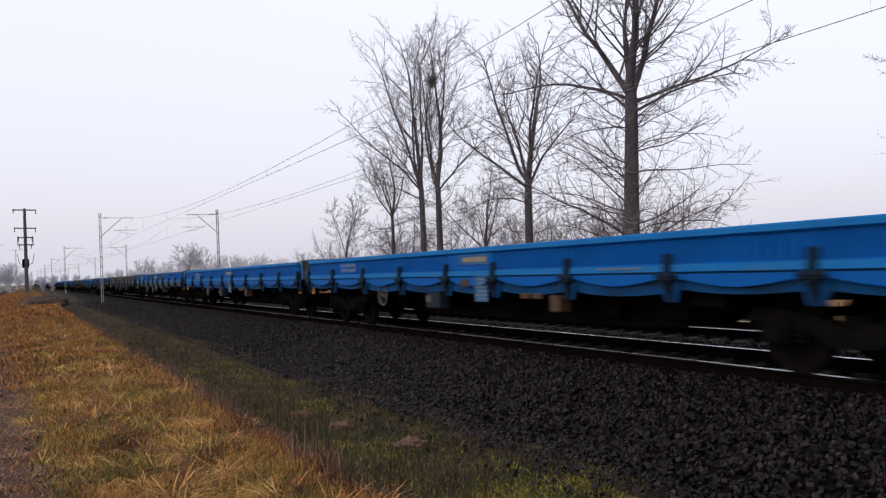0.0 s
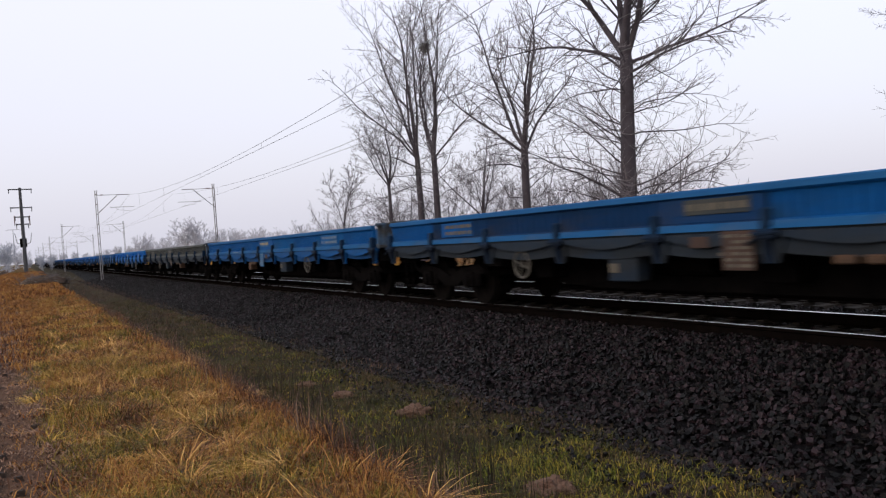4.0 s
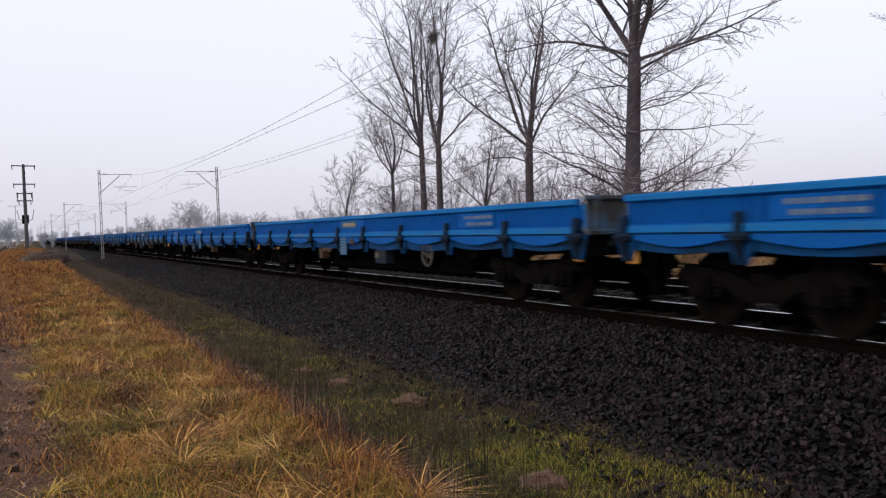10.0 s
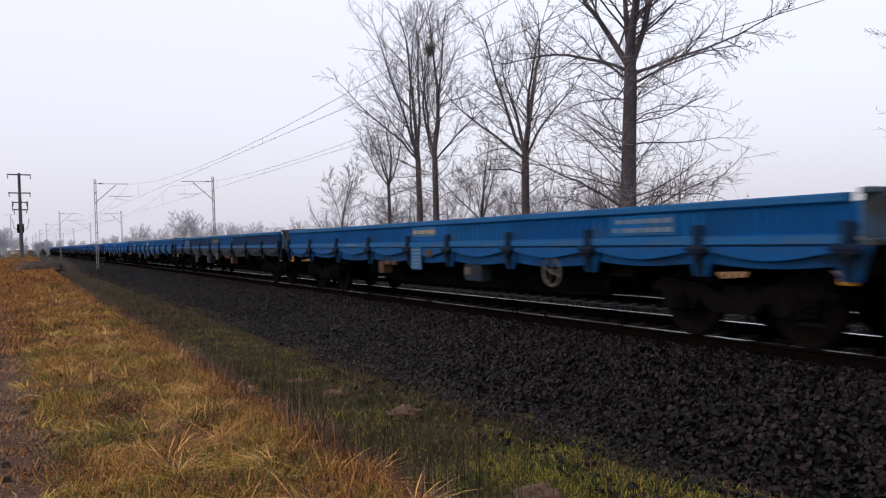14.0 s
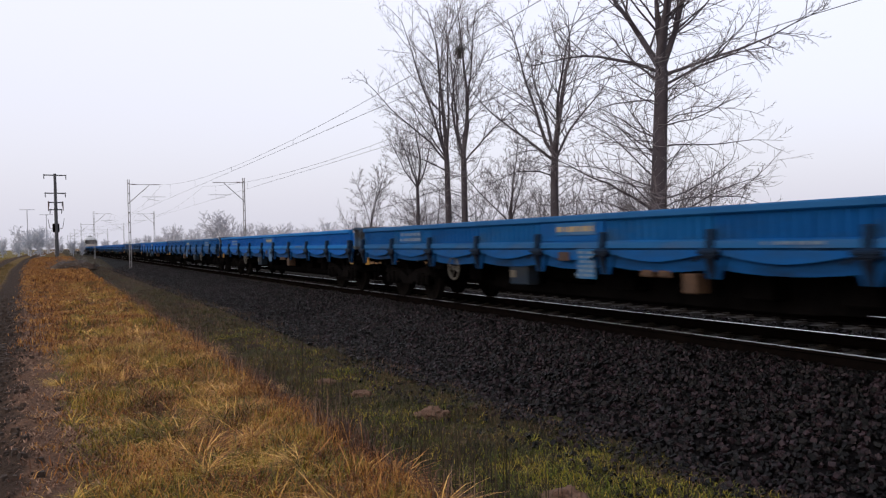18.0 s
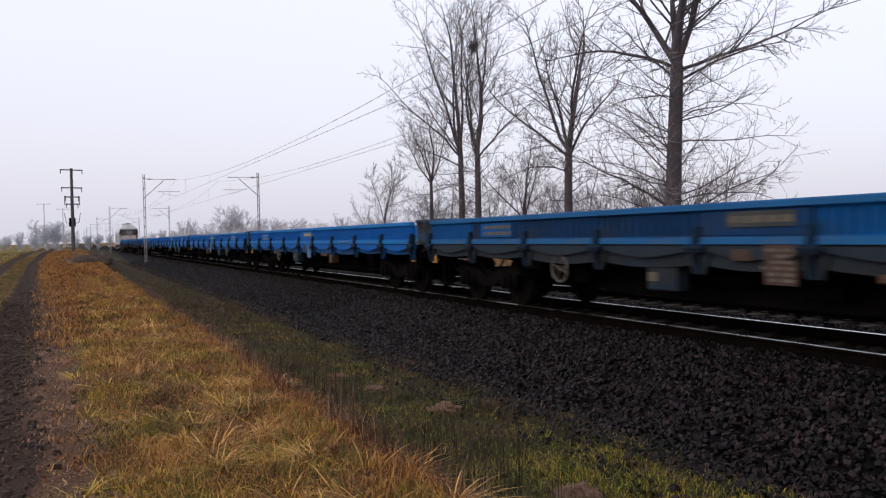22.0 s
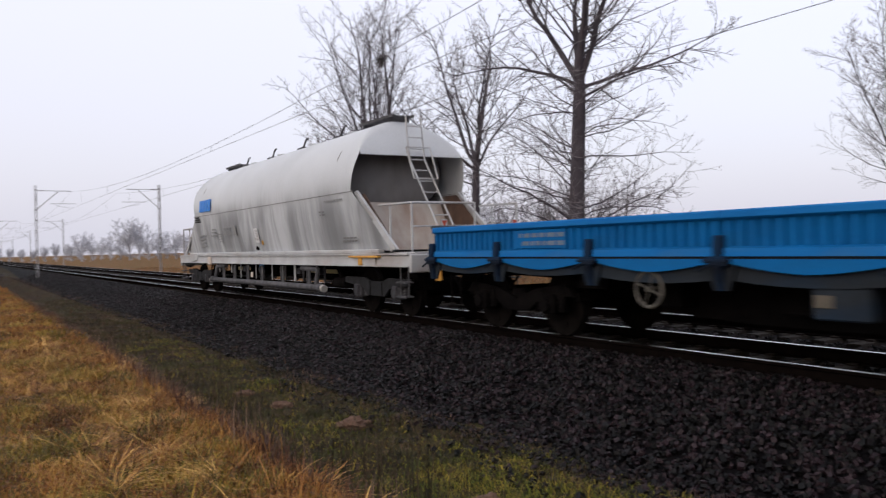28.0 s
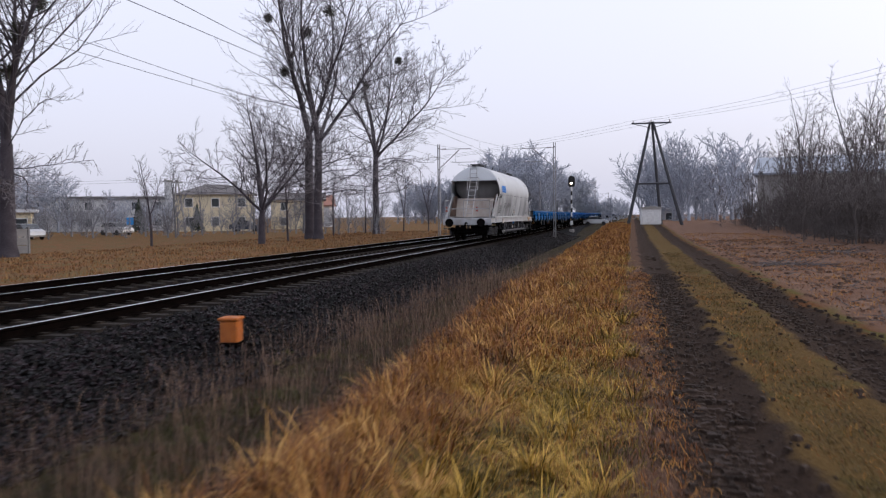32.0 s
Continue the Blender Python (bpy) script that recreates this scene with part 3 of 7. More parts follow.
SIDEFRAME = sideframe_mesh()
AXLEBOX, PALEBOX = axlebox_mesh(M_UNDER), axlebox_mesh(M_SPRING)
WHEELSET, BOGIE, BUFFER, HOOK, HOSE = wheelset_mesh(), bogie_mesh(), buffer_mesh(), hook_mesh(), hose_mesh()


def running_gear(top, axles, pivots, end, boxes=None):
    for y in pivots:
        frame_part = part("bogie_frame", BOGIE, None, top, "cast bogie frame, near black with painted shade", at=pose(0, y, 0))
        for s in (-1, 1):
            for d in (-0.9, 0.9):
                part("axlebox", boxes or AXLEBOX, None, frame_part, at=pose(s * 1.0, d, 0.50, 0, 0, 0 if s > 0 else 180))
    for y in axles:
        part("wheelset", WHEELSET, None, top, "rusty steel wheelset, darkened with painted shade", at=pose(0, y, WHEEL_R))
    for s in (-1, 1):
        for x in (-0.875, 0.875):
            part("buffer", BUFFER, None, top, at=pose(x, s * end, 1.06, 0, 0, 0 if s > 0 else 180))
        part("coupling", HOOK, None, top, at=pose(0, s * end, 1.04, 0, 0, 0 if s > 0 else 180))
        part("brake_hose", HOSE, None, top, at=pose(0, s * end, 1.04, 0, 0, 0 if s > 0 else 180))


# ---------------------------------------------------------------- the blue dropside wagons
HALF = 9.55
STATIONS = (-9.47, -7.45, -5.28, -3.1, -0.9, 0.9, 3.1, 5.28, 7.45, 9.47)   # stanchions along a wagon


def panel_mesh(paint, edge, wide, ribbed=True):
    """One hinged side board, ribbed on its outer face, with a broad folded top rail and a ledge at its foot."""
    bm = bmesh.new()
    w = wide - 0.014
    box(bm, (0.012, 0, 0.25), (0.03, w, 0.46))
    prism(bm, [(-0.070, 0.405), (-0.098, 0.430), (-0.098, 0.498), (-0.085, 0.515), (0.03, 0.515), (0.03, 0.405)], "y", -w / 2, w / 2)
    prism(bm, [(-0.092, -0.005), (-0.092, 0.085), (-0.050, 0.105), (0.03, 0.105), (0.03, -0.005)], "y", -w / 2, w / 2)
    if ribbed:
        k = 13
        for i in range(k):
            y = (i - (k - 1) / 2) * w / k
            prism(bm, [(-0.058, y - 0.036), (-0.002, y - 0.060), (-0.002, y + 0.060), (-0.058, y + 0.036)], "z", 0.09, 0.42)
    else:
        box(bm, (-0.035, 0, 0.255), (0.06, w - 0.02, 0.31), bev=0.008)
    me = mesh_of("side_board", bm, paint)
    me.materials.append(edge)
    for f in me.polygons:
        if f.center[2] > 0.428 or f.center[2] < 0.09:
            f.material_index = 1
    return me


def arch_mesh(paint, wide):
    """The plate under the ledge, bowed downwards between the stanchions."""
    bm = bmesh.new()
    h = wide / 2 - 0.07
    low = [(h * (2 * i / 14 - 1), 1.165 - 0.125 * (1 - abs(2 * i / 14 - 1) ** 1.6)) for i in range(15)]
    prism(bm, [(-h, 1.200)] + low + [(h, 1.200)], "x", -0.078, -0.048)
    return mesh_of("arch_plate", bm, paint)


def post_mesh(paint):
    """A stanchion with its hinge block and latch."""
    bm = bmesh.new()
    box(bm, (-0.06, 0, 0.14), (0.10, 0.13, 0.22), bev=0.02)
    prism(bm, [(-0.125, -0.12), (-0.05, -0.38), (0.03, -0.38), (0.03, 0.22), (-0.10, 0.22), (-0.12, 0.10)], "y", -0.05, 0.05)
    box(bm, (-0.095, 0, -0.05), (0.07, 0.28, 0.12), bev=0.02)
    rod(bm, (-0.115, -0.18, -0.04), (-0.115, 0.18, -0.04), 0.026, 6)
    rod(bm, (-0.115, -0.02, -0.03), (-0.125, 0.26, -0.16), 0.018, 6)
    return mesh_of("stanchion", bm, paint)


def solebar_mesh(paint):
    """The side sill, with a scalloped lower edge between the stanchions."""
    bm = bmesh.new()
    low = []
    for y0, y1 in zip(STATIONS[:-1], STATIONS[1:]):
        deep = 0.90 if abs(y0 + y1) < 11 else 0.95
        for u in (0.04, 0.2, 0.35, 0.5, 0.65, 0.8, 0.96):
            low.append((y0 + (y1 - y0) * u, deep + 0.07 * abs(2 * u - 1) ** 2))
    prism(bm, [(-HALF, 1.20)] + low + [(HALF, 1.20)], "x", -0.012, 0.012)
    box(bm, (0.0, 0, 1.215), (0.06, 2 * HALF, 0.03))
    for y in STATIONS:
        prism(bm, [(y - 0.24, 1.20), (y - 0.10, 0.84), (y + 0.10, 0.84), (y + 0.24, 1.20)], "x", -0.05, -0.013)
    return mesh_of("side_sill", bm, paint)


def end_wall_mesh(paint):
    bm = bmesh.new()
    box(bm, (0, 0, 1.50), (2.72, 0.05, 0.54))
    for x in (-1.2, -0.6, 0, 0.6, 1.2):
        box(bm, (x, 0.05, 1.50), (0.10, 0.07, 0.52), bev=0.01)
    box(bm, (0, 0.03, 1.76), (2.80, 0.12, 0.07), bev=0.015)
    box(bm, (0, 0.03, 1.24), (2.78, 0.16, 0.08), bev=0.015)
    return mesh_of("end_wall", bm, paint)


def simple(name, build, paint):
    bm = bmesh.new()
    build(bm)
    return mesh_of(name, bm, paint)


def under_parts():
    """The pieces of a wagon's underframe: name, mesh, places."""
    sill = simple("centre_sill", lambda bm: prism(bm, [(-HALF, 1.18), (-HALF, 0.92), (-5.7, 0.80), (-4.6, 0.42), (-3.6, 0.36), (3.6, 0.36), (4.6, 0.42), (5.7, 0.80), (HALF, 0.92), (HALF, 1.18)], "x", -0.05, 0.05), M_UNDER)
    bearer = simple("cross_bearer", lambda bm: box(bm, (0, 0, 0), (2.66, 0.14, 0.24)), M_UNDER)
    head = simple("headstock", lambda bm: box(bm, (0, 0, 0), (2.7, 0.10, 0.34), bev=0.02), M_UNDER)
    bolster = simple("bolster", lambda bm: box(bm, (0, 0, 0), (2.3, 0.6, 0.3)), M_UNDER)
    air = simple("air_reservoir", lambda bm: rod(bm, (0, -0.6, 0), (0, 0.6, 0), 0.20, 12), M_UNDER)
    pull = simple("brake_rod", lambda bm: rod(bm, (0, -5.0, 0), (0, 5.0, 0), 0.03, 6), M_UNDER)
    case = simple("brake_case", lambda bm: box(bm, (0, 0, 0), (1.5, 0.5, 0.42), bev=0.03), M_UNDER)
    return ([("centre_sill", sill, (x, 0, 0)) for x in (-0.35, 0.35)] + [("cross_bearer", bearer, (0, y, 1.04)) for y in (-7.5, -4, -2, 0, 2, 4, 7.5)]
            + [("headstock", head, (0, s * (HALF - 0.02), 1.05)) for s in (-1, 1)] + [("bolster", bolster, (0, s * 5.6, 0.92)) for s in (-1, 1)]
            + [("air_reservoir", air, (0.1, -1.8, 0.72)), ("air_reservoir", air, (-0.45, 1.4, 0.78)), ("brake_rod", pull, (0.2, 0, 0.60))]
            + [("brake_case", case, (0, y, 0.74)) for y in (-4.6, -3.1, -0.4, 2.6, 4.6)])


def bars_mesh(w, h, rows, paint, back=None, seed=0):
    """Lines of small lettering too small to read, as plain bars on a plate."""
    rnd = random.Random(seed)
    bm = bmesh.new()
    for k in range(rows):
        z = h * (0.5 - (k + 0.5) / rows)
        y, end = -w / 2, w / 2 * rnd.uniform(0.7, 1.0)
        while y < end - 0.05:
            d = rnd.uniform(0.06, 0.22)
            box(bm, (-0.008, y + d / 2, z), (0.006, min(d, end - y), h / rows * 0.52))
            y += d + 0.04
    return mesh_of("lettering", bm, paint)


def slab_mesh(name, size, paint):
    bm = bmesh.new()
    box(bm, (0, 0, 0), size, bev=min(0.018, min(size) * 0.3))
    return mesh_of(name, bm, paint)


def handwheel_meshes():
    """Rim and one spoke of a brake hand wheel facing sideways, its hub with the spindle."""
    bm = bmesh.new()
    rim = [[bm.verts.new((0.022 * math.sin(j * 1.2566), (0.225 + 0.024 * math.cos(j * 1.2566)) * math.cos(i * 0.3142), (0.225 + 0.024 * math.cos(j * 1.2566)) * math.sin(i * 0.3142))) for j in range(5)] for i in range(20)]
    for i in range(20):
        for j in range(5):
            bm.faces.new((rim[i][j], rim[i][(j + 1) % 5], rim[(i + 1) % 20][(j + 1) % 5], rim[(i + 1) % 20][j]))
    hoop = mesh_of("hand_wheel", bm, M_HANDWHEEL)
    hub = simple("hub", lambda bm: rod(bm, (-0.03, 0, 0), (0.12, 0, 0), 0.035, 8), M_HANDWHEEL)
    spoke = simple("spoke", lambda bm: rod(bm, (0, 0, 0.02), (0, 0, 0.225), 0.013, 5), M_HANDWHEEL)
    return hoop, hub, spoke


def wagon_template(word, paint, low_paint, sill_paint, edge, arch_paint, label, seed):
    rnd = random.Random(seed)
    top = thing("flat_wagon", label, "railway wagon", "freight train")
    for name, me, at in UNDER:
        part(name, me, None, top, at=pose(*at))
    bm = bmesh.new()
    box(bm, (0, 0, 1.235), (2.62, 2 * HALF - 0.02, 0.05), bev=0.008)
    part("deck", bm, M_FLOORB, top)
    post, sill = post_mesh(M_POST), solebar_mesh(sill_paint)
    widths = [round(b - a, 2) for a, b in zip(STATIONS[:-1], STATIONS[1:])]
    boards = {w: (panel_mesh(paint, edge, w), panel_mesh(low_paint, edge, w), arch_mesh(arch_paint, w)) for w in set(widths)}
    flat = panel_mesh(paint, edge, widths[4], False)
    for s in (-1, 1):
        turn = 0 if s < 0 else 180
        part("side_sill", sill, None, top, at=pose(s * 1.41, 0, 0, 0, 0, turn))
        for i, w in enumerate(widths):
            plain, worn, arch = boards[w]
            y = (STATIONS[i] + STATIONS[i + 1]) / 2
            part("side_board", flat if i == 4 else worn if rnd.random() < 0.3 else plain, None, top, at=pose(s * 1.39, y, 1.235, 0, 0, turn))
            part("arch_plate", arch, None, top, at=pose(s * 1.41, y, 0, 0, 0, turn))
        for y in STATIONS:
            part("stanchion", post, None, top, at=pose(s * 1.42, y, 1.22, 0, 0, turn))
    for s in (-1, 1):
        part("end_wall", ENDWALL, None, top, "dull grey end wall with upright ribs", at=pose(0, s * (HALF + 0.02), 0, 0, 0, 0 if s > 0 else 180))
    pale = M_DULLLETTER if word in ("grey", "dark") else M_PALELETTER
    # plates, boxes and wheels fixed to both sides, all nearer to the braked end alike
    for s in (-1, 1):
        turn = 0 if s < 0 else 180

        def fix(name, me, y, z, text="", out=1.45):
            return part(name, me, None, top, text, at=pose(s * out, y, z, 0, 0, turn))
        plate = fix("number_plate", slab_mesh("number_plate", (0.012, 1.25, 0.27), low_paint), 6.4, 1.49, "flat plate with small pale lettering", 1.453)
        part("lettering", bars_mesh(1.15, 0.24, 2, pale, seed=seed), None, plate)
        notice = fix("notice_plate", slab_mesh("notice_plate", (0.012, 1.05, 0.19), M_GREYB if word in ("grey", "dark") else M_NOTICEBLUE), -0.15, 1.53, "notice plate with pale ochre lettering", 1.464)
        part("lettering", bars_mesh(0.98, 0.16, 1, pale if word in ("grey", "dark") else M_NOTICE, seed=seed + 3), None, notice)
        table = fix("load_table", slab_mesh("load_table", (0.014, 0.46, 0.46), M_RUSTPLATE if word in ("grey", "dark") else M_NOTICEBLUE), -0.48, 0.99, "load table with rows of pale lettering", 1.50)
        part("lettering", bars_mesh(0.42, 0.42, 6, pale, seed=seed + 5), None, table)
        fix("warning_plate", slab_mesh("warning_plate", (0.012, 0.30, 0.14), M_RUSTPLATE), 0.12, 1.10, "small rust-red plate", 1.50)
        fix("battery_box", slab_mesh("battery_box", (0.24, 0.27, 0.27), M_RUSTBOX), -2.6, 0.76, "rusty ochre box under the sill", 1.28)
        for y in (-1.8, -2.15):
            fix("lifting_lug", slab_mesh("lifting_lug", (0.08, 0.26, 0.10), M_RUSTBOX), y, 0.875, "rusty bracket", 1.40)
        case = fix("equipment_box", slab_mesh("equipment_box", (0.24, 0.62, 0.34), M_SILL2), 1.7, 0.75, "grimy equipment box", 1.28)
        part("label_plate", slab_mesh("label_plate", (0.012, 0.20, 0.13), M_DULLLETTER), None, case, "small dull label", at=pose(-0.125, 0.18, 0.02))
        wheel = fix("hand_wheel", HANDWHEEL[0], 4.25, 0.82, "round brake hand wheel", 1.42)
        part("hub", HANDWHEEL[1], None, wheel)
        for a in (20, 110, 200, 290):
            part("spoke", HANDWHEEL[2], None, wheel, at=pose(0, 0, 0, a))
        fix("small_plate", bars_mesh(0.9, 0.07, 1, pale, seed=seed + 9), -4.3, 1.285, "line of small pale lettering", 1.482)
        for e in (-1, 1):
            fix("corner_bracket", slab_mesh("corner_bracket", (0.06, 0.19, 0.22), M_YELLOW), e * (HALF - 0.14), 0.91, "yellow lamp bracket", 1.40)
            bm = bmesh.new()
            rod(bm, (0, -0.15, 0.2), (0, -0.15, -0.45), 0.014, 5)
            rod(bm, (0, 0.15, 0.2), (0, 0.15, -0.45), 0.014, 5)
            box(bm, (0, 0, -0.46), (0.16, 0.36, 0.03))
            fix("step", mesh_of("step", bm, M_UNDER), e * (HALF - 0.60), 0.82, "", 1.32)
    running_gear(top, (-8.45, -6.65, 6.65, 8.45), (-7.55, 7.55), 9.42)
    return top


def blue(name, a, b, dirt, amount):
    return mat(name, a, b, 1.2, 0.65, bump=0.12, fine=30, stain=dirt, stain_scale=(1.5, 0.8, 3.0), stain_amount=amount, spec=0.07)


M_NOTICEBLUE = blue("faded_plate_blue", (0.012, 0.075, 0.19), (0.02, 0.09, 0.20), (0.10, 0.14, 0.18), 0.5)
M_RUSTPLATE = mat("rust_red_plate", (0.048, 0.026, 0.019), (0.032, 0.020, 0.016), 6, 0.8)
M_RUSTBOX = mat("rusty_ochre_box", (0.070, 0.036, 0.018), (0.032, 0.020, 0.014), 7, 0.8, bump=0.2)
M_HANDWHEEL = mat("worn_grey_handwheel", (0.085, 0.078, 0.066), (0.03, 0.028, 0.025), 6, 0.7)
M_SILLB = blue("blue_sill", (0.002, 0.048, 0.165), (0.003, 0.028, 0.085), (0.006, 0.010, 0.016), 0.8)
M_BLUE1 = blue("fresh_blue_paint", (0.001, 0.078, 0.32), (0.001, 0.055, 0.235), (0.005, 0.045, 0.13), 0.3)
M_EDGE1 = blue("light_blue_edge_paint", (0.008, 0.125, 0.36), (0.005, 0.095, 0.29), (0.06, 0.13, 0.20), 0.4)
M_EDGE3 = blue("dusty_grey_edge_paint", (0.075, 0.085, 0.085), (0.050, 0.056, 0.055), (0.04, 0.06, 0.08), 0.5)
M_EDGE2 = blue("dusty_blue_edge_paint", (0.014, 0.085, 0.22), (0.010, 0.065, 0.175), (0.08, 0.09, 0.09), 0.5)
M_BLUE2 = blue("worn_blue_paint", (0.002, 0.064, 0.225), (0.003, 0.046, 0.160), (0.014, 0.040, 0.075), 0.6)
M_BLUE3 = blue("dark_blue_paint", (0.004, 0.030, 0.10), (0.006, 0.022, 0.062), (0.03, 0.03, 0.033), 0.6)
M_GREYB = blue("grey_brown_grime", (0.048, 0.054, 0.053), (0.030, 0.031, 0.029), (0.018, 0.034, 0.055), 0.5)
M_PATCH = blue("grey_green_patch_paint", (0.016, 0.055, 0.115), (0.020, 0.042, 0.070), (0.05, 0.05, 0.04), 0.6)
M_PALEB = blue("bleached_blue_paint", (0.004, 0.078, 0.235), (0.004, 0.056, 0.175), (0.03, 0.055, 0.080), 0.6)
M_SKY = blue("light_blue_paint", (0.002, 0.100, 0.29), (0.002, 0.070, 0.215), (0.010, 0.06, 0.13), 0.3)
M_POST = blue("sooty_blue_stanchion", (0.004, 0.020, 0.052), (0.005, 0.011, 0.024), (0.006, 0.006, 0.007), 0.8)
M_SILL2 = blue("grimy_grey_sill", (0.020, 0.026, 0.034), (0.012, 0.014, 0.017), (0.007, 0.020, 0.042), 0.5)
M_DULLLETTER = mat("dull_ochre_lettering", (0.088, 0.076, 0.058), (0.055, 0.048, 0.038), 5, 0.7)
M_NOTICE = mat("ochre_lettering", (0.26, 0.20, 0.12), (0.18, 0.14, 0.09), 5, 0.7)
M_PALELETTER = mat("pale_lettering", (0.105, 0.145, 0.20), (0.065, 0.10, 0.15), 5, 0.7)
UNDER, ENDWALL = under_parts(), end_wall_mesh(M_ENDW)
HANDWHEEL = handwheel_meshes()
KINDS = {
    "fresh": ("bright blue dropside flat wagon with black running gear", M_BLUE1, M_BLUE1, M_SILLB, M_EDGE1, M_BLUE1),
    "sooty": ("light blue dropside flat wagon with sooty sills", M_SKY, M_SKY, M_SILL2, M_EDGE1, M_SKY),
    "worn": ("worn mid-blue dropside flat wagon with grimy sills", M_BLUE2, M_PALEB, M_SILLB, M_EDGE2, M_BLUE2),
    "dark": ("dull dark-blue dropside flat wagon covered in grime", M_BLUE3, M_BLUE2, M_SILL2, M_EDGE2, M_SILL2),
    "grey": ("grey-brown grimy dropside flat wagon with faded lettering", M_GREYB, M_GREYB, M_SILL2, M_EDGE3, M_SILL2),
    "patched": ("blue dropside flat wagon with grey-green replacement boards", M_BLUE1, M_PATCH, M_SILL2, M_EDGE2, M_PATCH),
}
ORDER = ["sooty", "worn", "fresh", "fresh", "fresh", "fresh", "dark", "fresh", "worn", "fresh", "worn", "fresh", "worn", "dark", "worn", "worn",
         "patched", "fresh", "fresh", "fresh", "fresh", "worn", "fresh", "grey", "worn", "dark", "grey", "patched", "fresh", "fresh", "fresh"]
PITCH = 20.05
TURNED = (3, 4, 8, 14, 18, 21, 22, 24)   # wagons coupled the other way round
TRAIN = []     # thing, its place behind (positive) the last coupling, its turn
made = {}
for n, word in enumerate(ORDER):
    if word not in made:
        made[word] = wagon_template(word, KINDS[word][1], KINDS[word][2], KINDS[word][3], KINDS[word][4], KINDS[word][5], KINDS[word][0], 11 + n)
        wagon = made[word]
    else:
        wagon = copy_thing(made[word], pose(TRACK_1, 0, 0))
    TRAIN.append((wagon, -PITCH * (n + 0.5), 180 if n in TURNED else 0))


# ---------------------------------------------------------------- the powder tank wagon at the train's end
MID = 9.6      # its middle behind the last coupling
def tank_mat():
    """Dusty white paint with leaning rain streaks of grey grime, mostly below the lap seam, and painted shade on the
    lower shell.
    """
    m = mat("dusty_white_tank", (0.46, 0.485, 0.515), (0.38, 0.40, 0.425), 0.5, 0.55, bump=0.03, fine=25, spec=0.4)
    n, l = m.node_tree.nodes, m.node_tree.links
    bsdf = n["Principled BSDF"]
    clean = bsdf.inputs["Base Color"].links[0].from_socket
    co, sep = n.new("ShaderNodeTexCoord"), n.new("ShaderNodeSeparateXYZ")
    l.new(co.outputs["Object"], sep.inputs[0])

    def noisy(scale, turn, detail=4):
        place, tex = n.new("ShaderNodeMapping"), n.new("ShaderNodeTexNoise")
        place.inputs["Scale"].default_value, place.inputs["Rotation"].default_value = scale, (radians(turn), 0, 0)
        tex.inputs["Scale"].default_value, tex.inputs["Detail"].default_value = 1.0, detail
        tex.inputs["Distortion"].default_value = 0.5
        l.new(co.outputs["Object"], place.inputs["Vector"])
        l.new(place.outputs["Vector"], tex.inputs["Vector"])
        return tex.outputs["Fac"]

    def ramped(v, lo, hi, top=1.0):
        k = n.new("ShaderNodeMapRange")
        k.interpolation_type = "SMOOTHSTEP"
        k.inputs["From Min"].default_value, k.inputs["From Max"].default_value, k.inputs["To Max"].default_value = lo, hi, top
        l.new(v, k.inputs["Value"])
        return k.outputs["Result"]

    def times(a, b):
        k = n.new("ShaderNodeMath")
        k.operation = "MULTIPLY"
        l.new(a, k.inputs[0])
        l.new(b, k.inputs[1])
        return k.outputs[0]

    def over(fac, colour, base):
        k = n.new("ShaderNodeMix")
        k.data_type = "RGBA"
        k.inputs["B"].default_value = (*colour, 1)
        l.new(fac, k.inputs["Factor"])
        l.new(base, k.inputs["A"])
        return k.outputs["Result"]

    low = ramped(sep.outputs["Z"], 3.1, 2.2)
    fine = times(ramped(noisy((0.3, 6.0, 0.5), 14), 0.47, 0.66), ramped(noisy((0.3, 0.55, 0.7), 0), 0.40, 0.60))
    # broad tone puts the lower shell's shade into the colour, along with grime
    broad = times(ramped(noisy((0.3, 1.1, 0.22), 22, 6), 0.30, 0.66, 0.90), low)
    tone = over(times(fine, ramped(sep.outputs["Z"], 3.7, 1.7, 0.5)), (0.20, 0.195, 0.185), clean)
    l.new(over(broad, (0.135, 0.141, 0.150), tone), bsdf.inputs["Base Color"])
    return m


M_TANK = tank_mat()
# grey of the tank end includes the shadow of its recess
M_TANKEND = mat("shaded_tank_end", (0.20, 0.195, 0.195), (0.15, 0.145, 0.145), 2, 0.7, stain=(0.12, 0.11, 0.10), stain_scale=(3, 3, 0.8))
M_TROUGH = mat("pale_yellow_trough", (0.52, 0.45, 0.24), (0.40, 0.34, 0.19), 3, 0.7)
M_SHEET = mat("white_sheet", (0.62, 0.63, 0.65), (0.52, 0.53, 0.55), 3, 0.7)
M_FRAMEW = mat("dusty_white_frame", (0.40, 0.415, 0.435), (0.28, 0.285, 0.29), 1.5, 0.6, bump=0.1, stain=(0.24, 0.20, 0.175), stain_scale=(2, 0.7, 2), stain_amount=0.65)
M_CHUTE = mat("rusty_hopper_plate", (0.47, 0.435, 0.40), (0.38, 0.32, 0.28), 2.0, 0.8, stain=(0.22, 0.13, 0.09), stain_scale=(2.2, 1.5, 0.8), stain_amount=0.5)
M_TAILRED = mat("dull_red_enamel", (0.40, 0.06, 0.03), (0.28, 0.05, 0.03), 4, 0.6)
M_PIPE = mat("grey_pipe", (0.095, 0.095, 0.103), (0.035, 0.035, 0.038), 5, 0.75, spec=0.1)
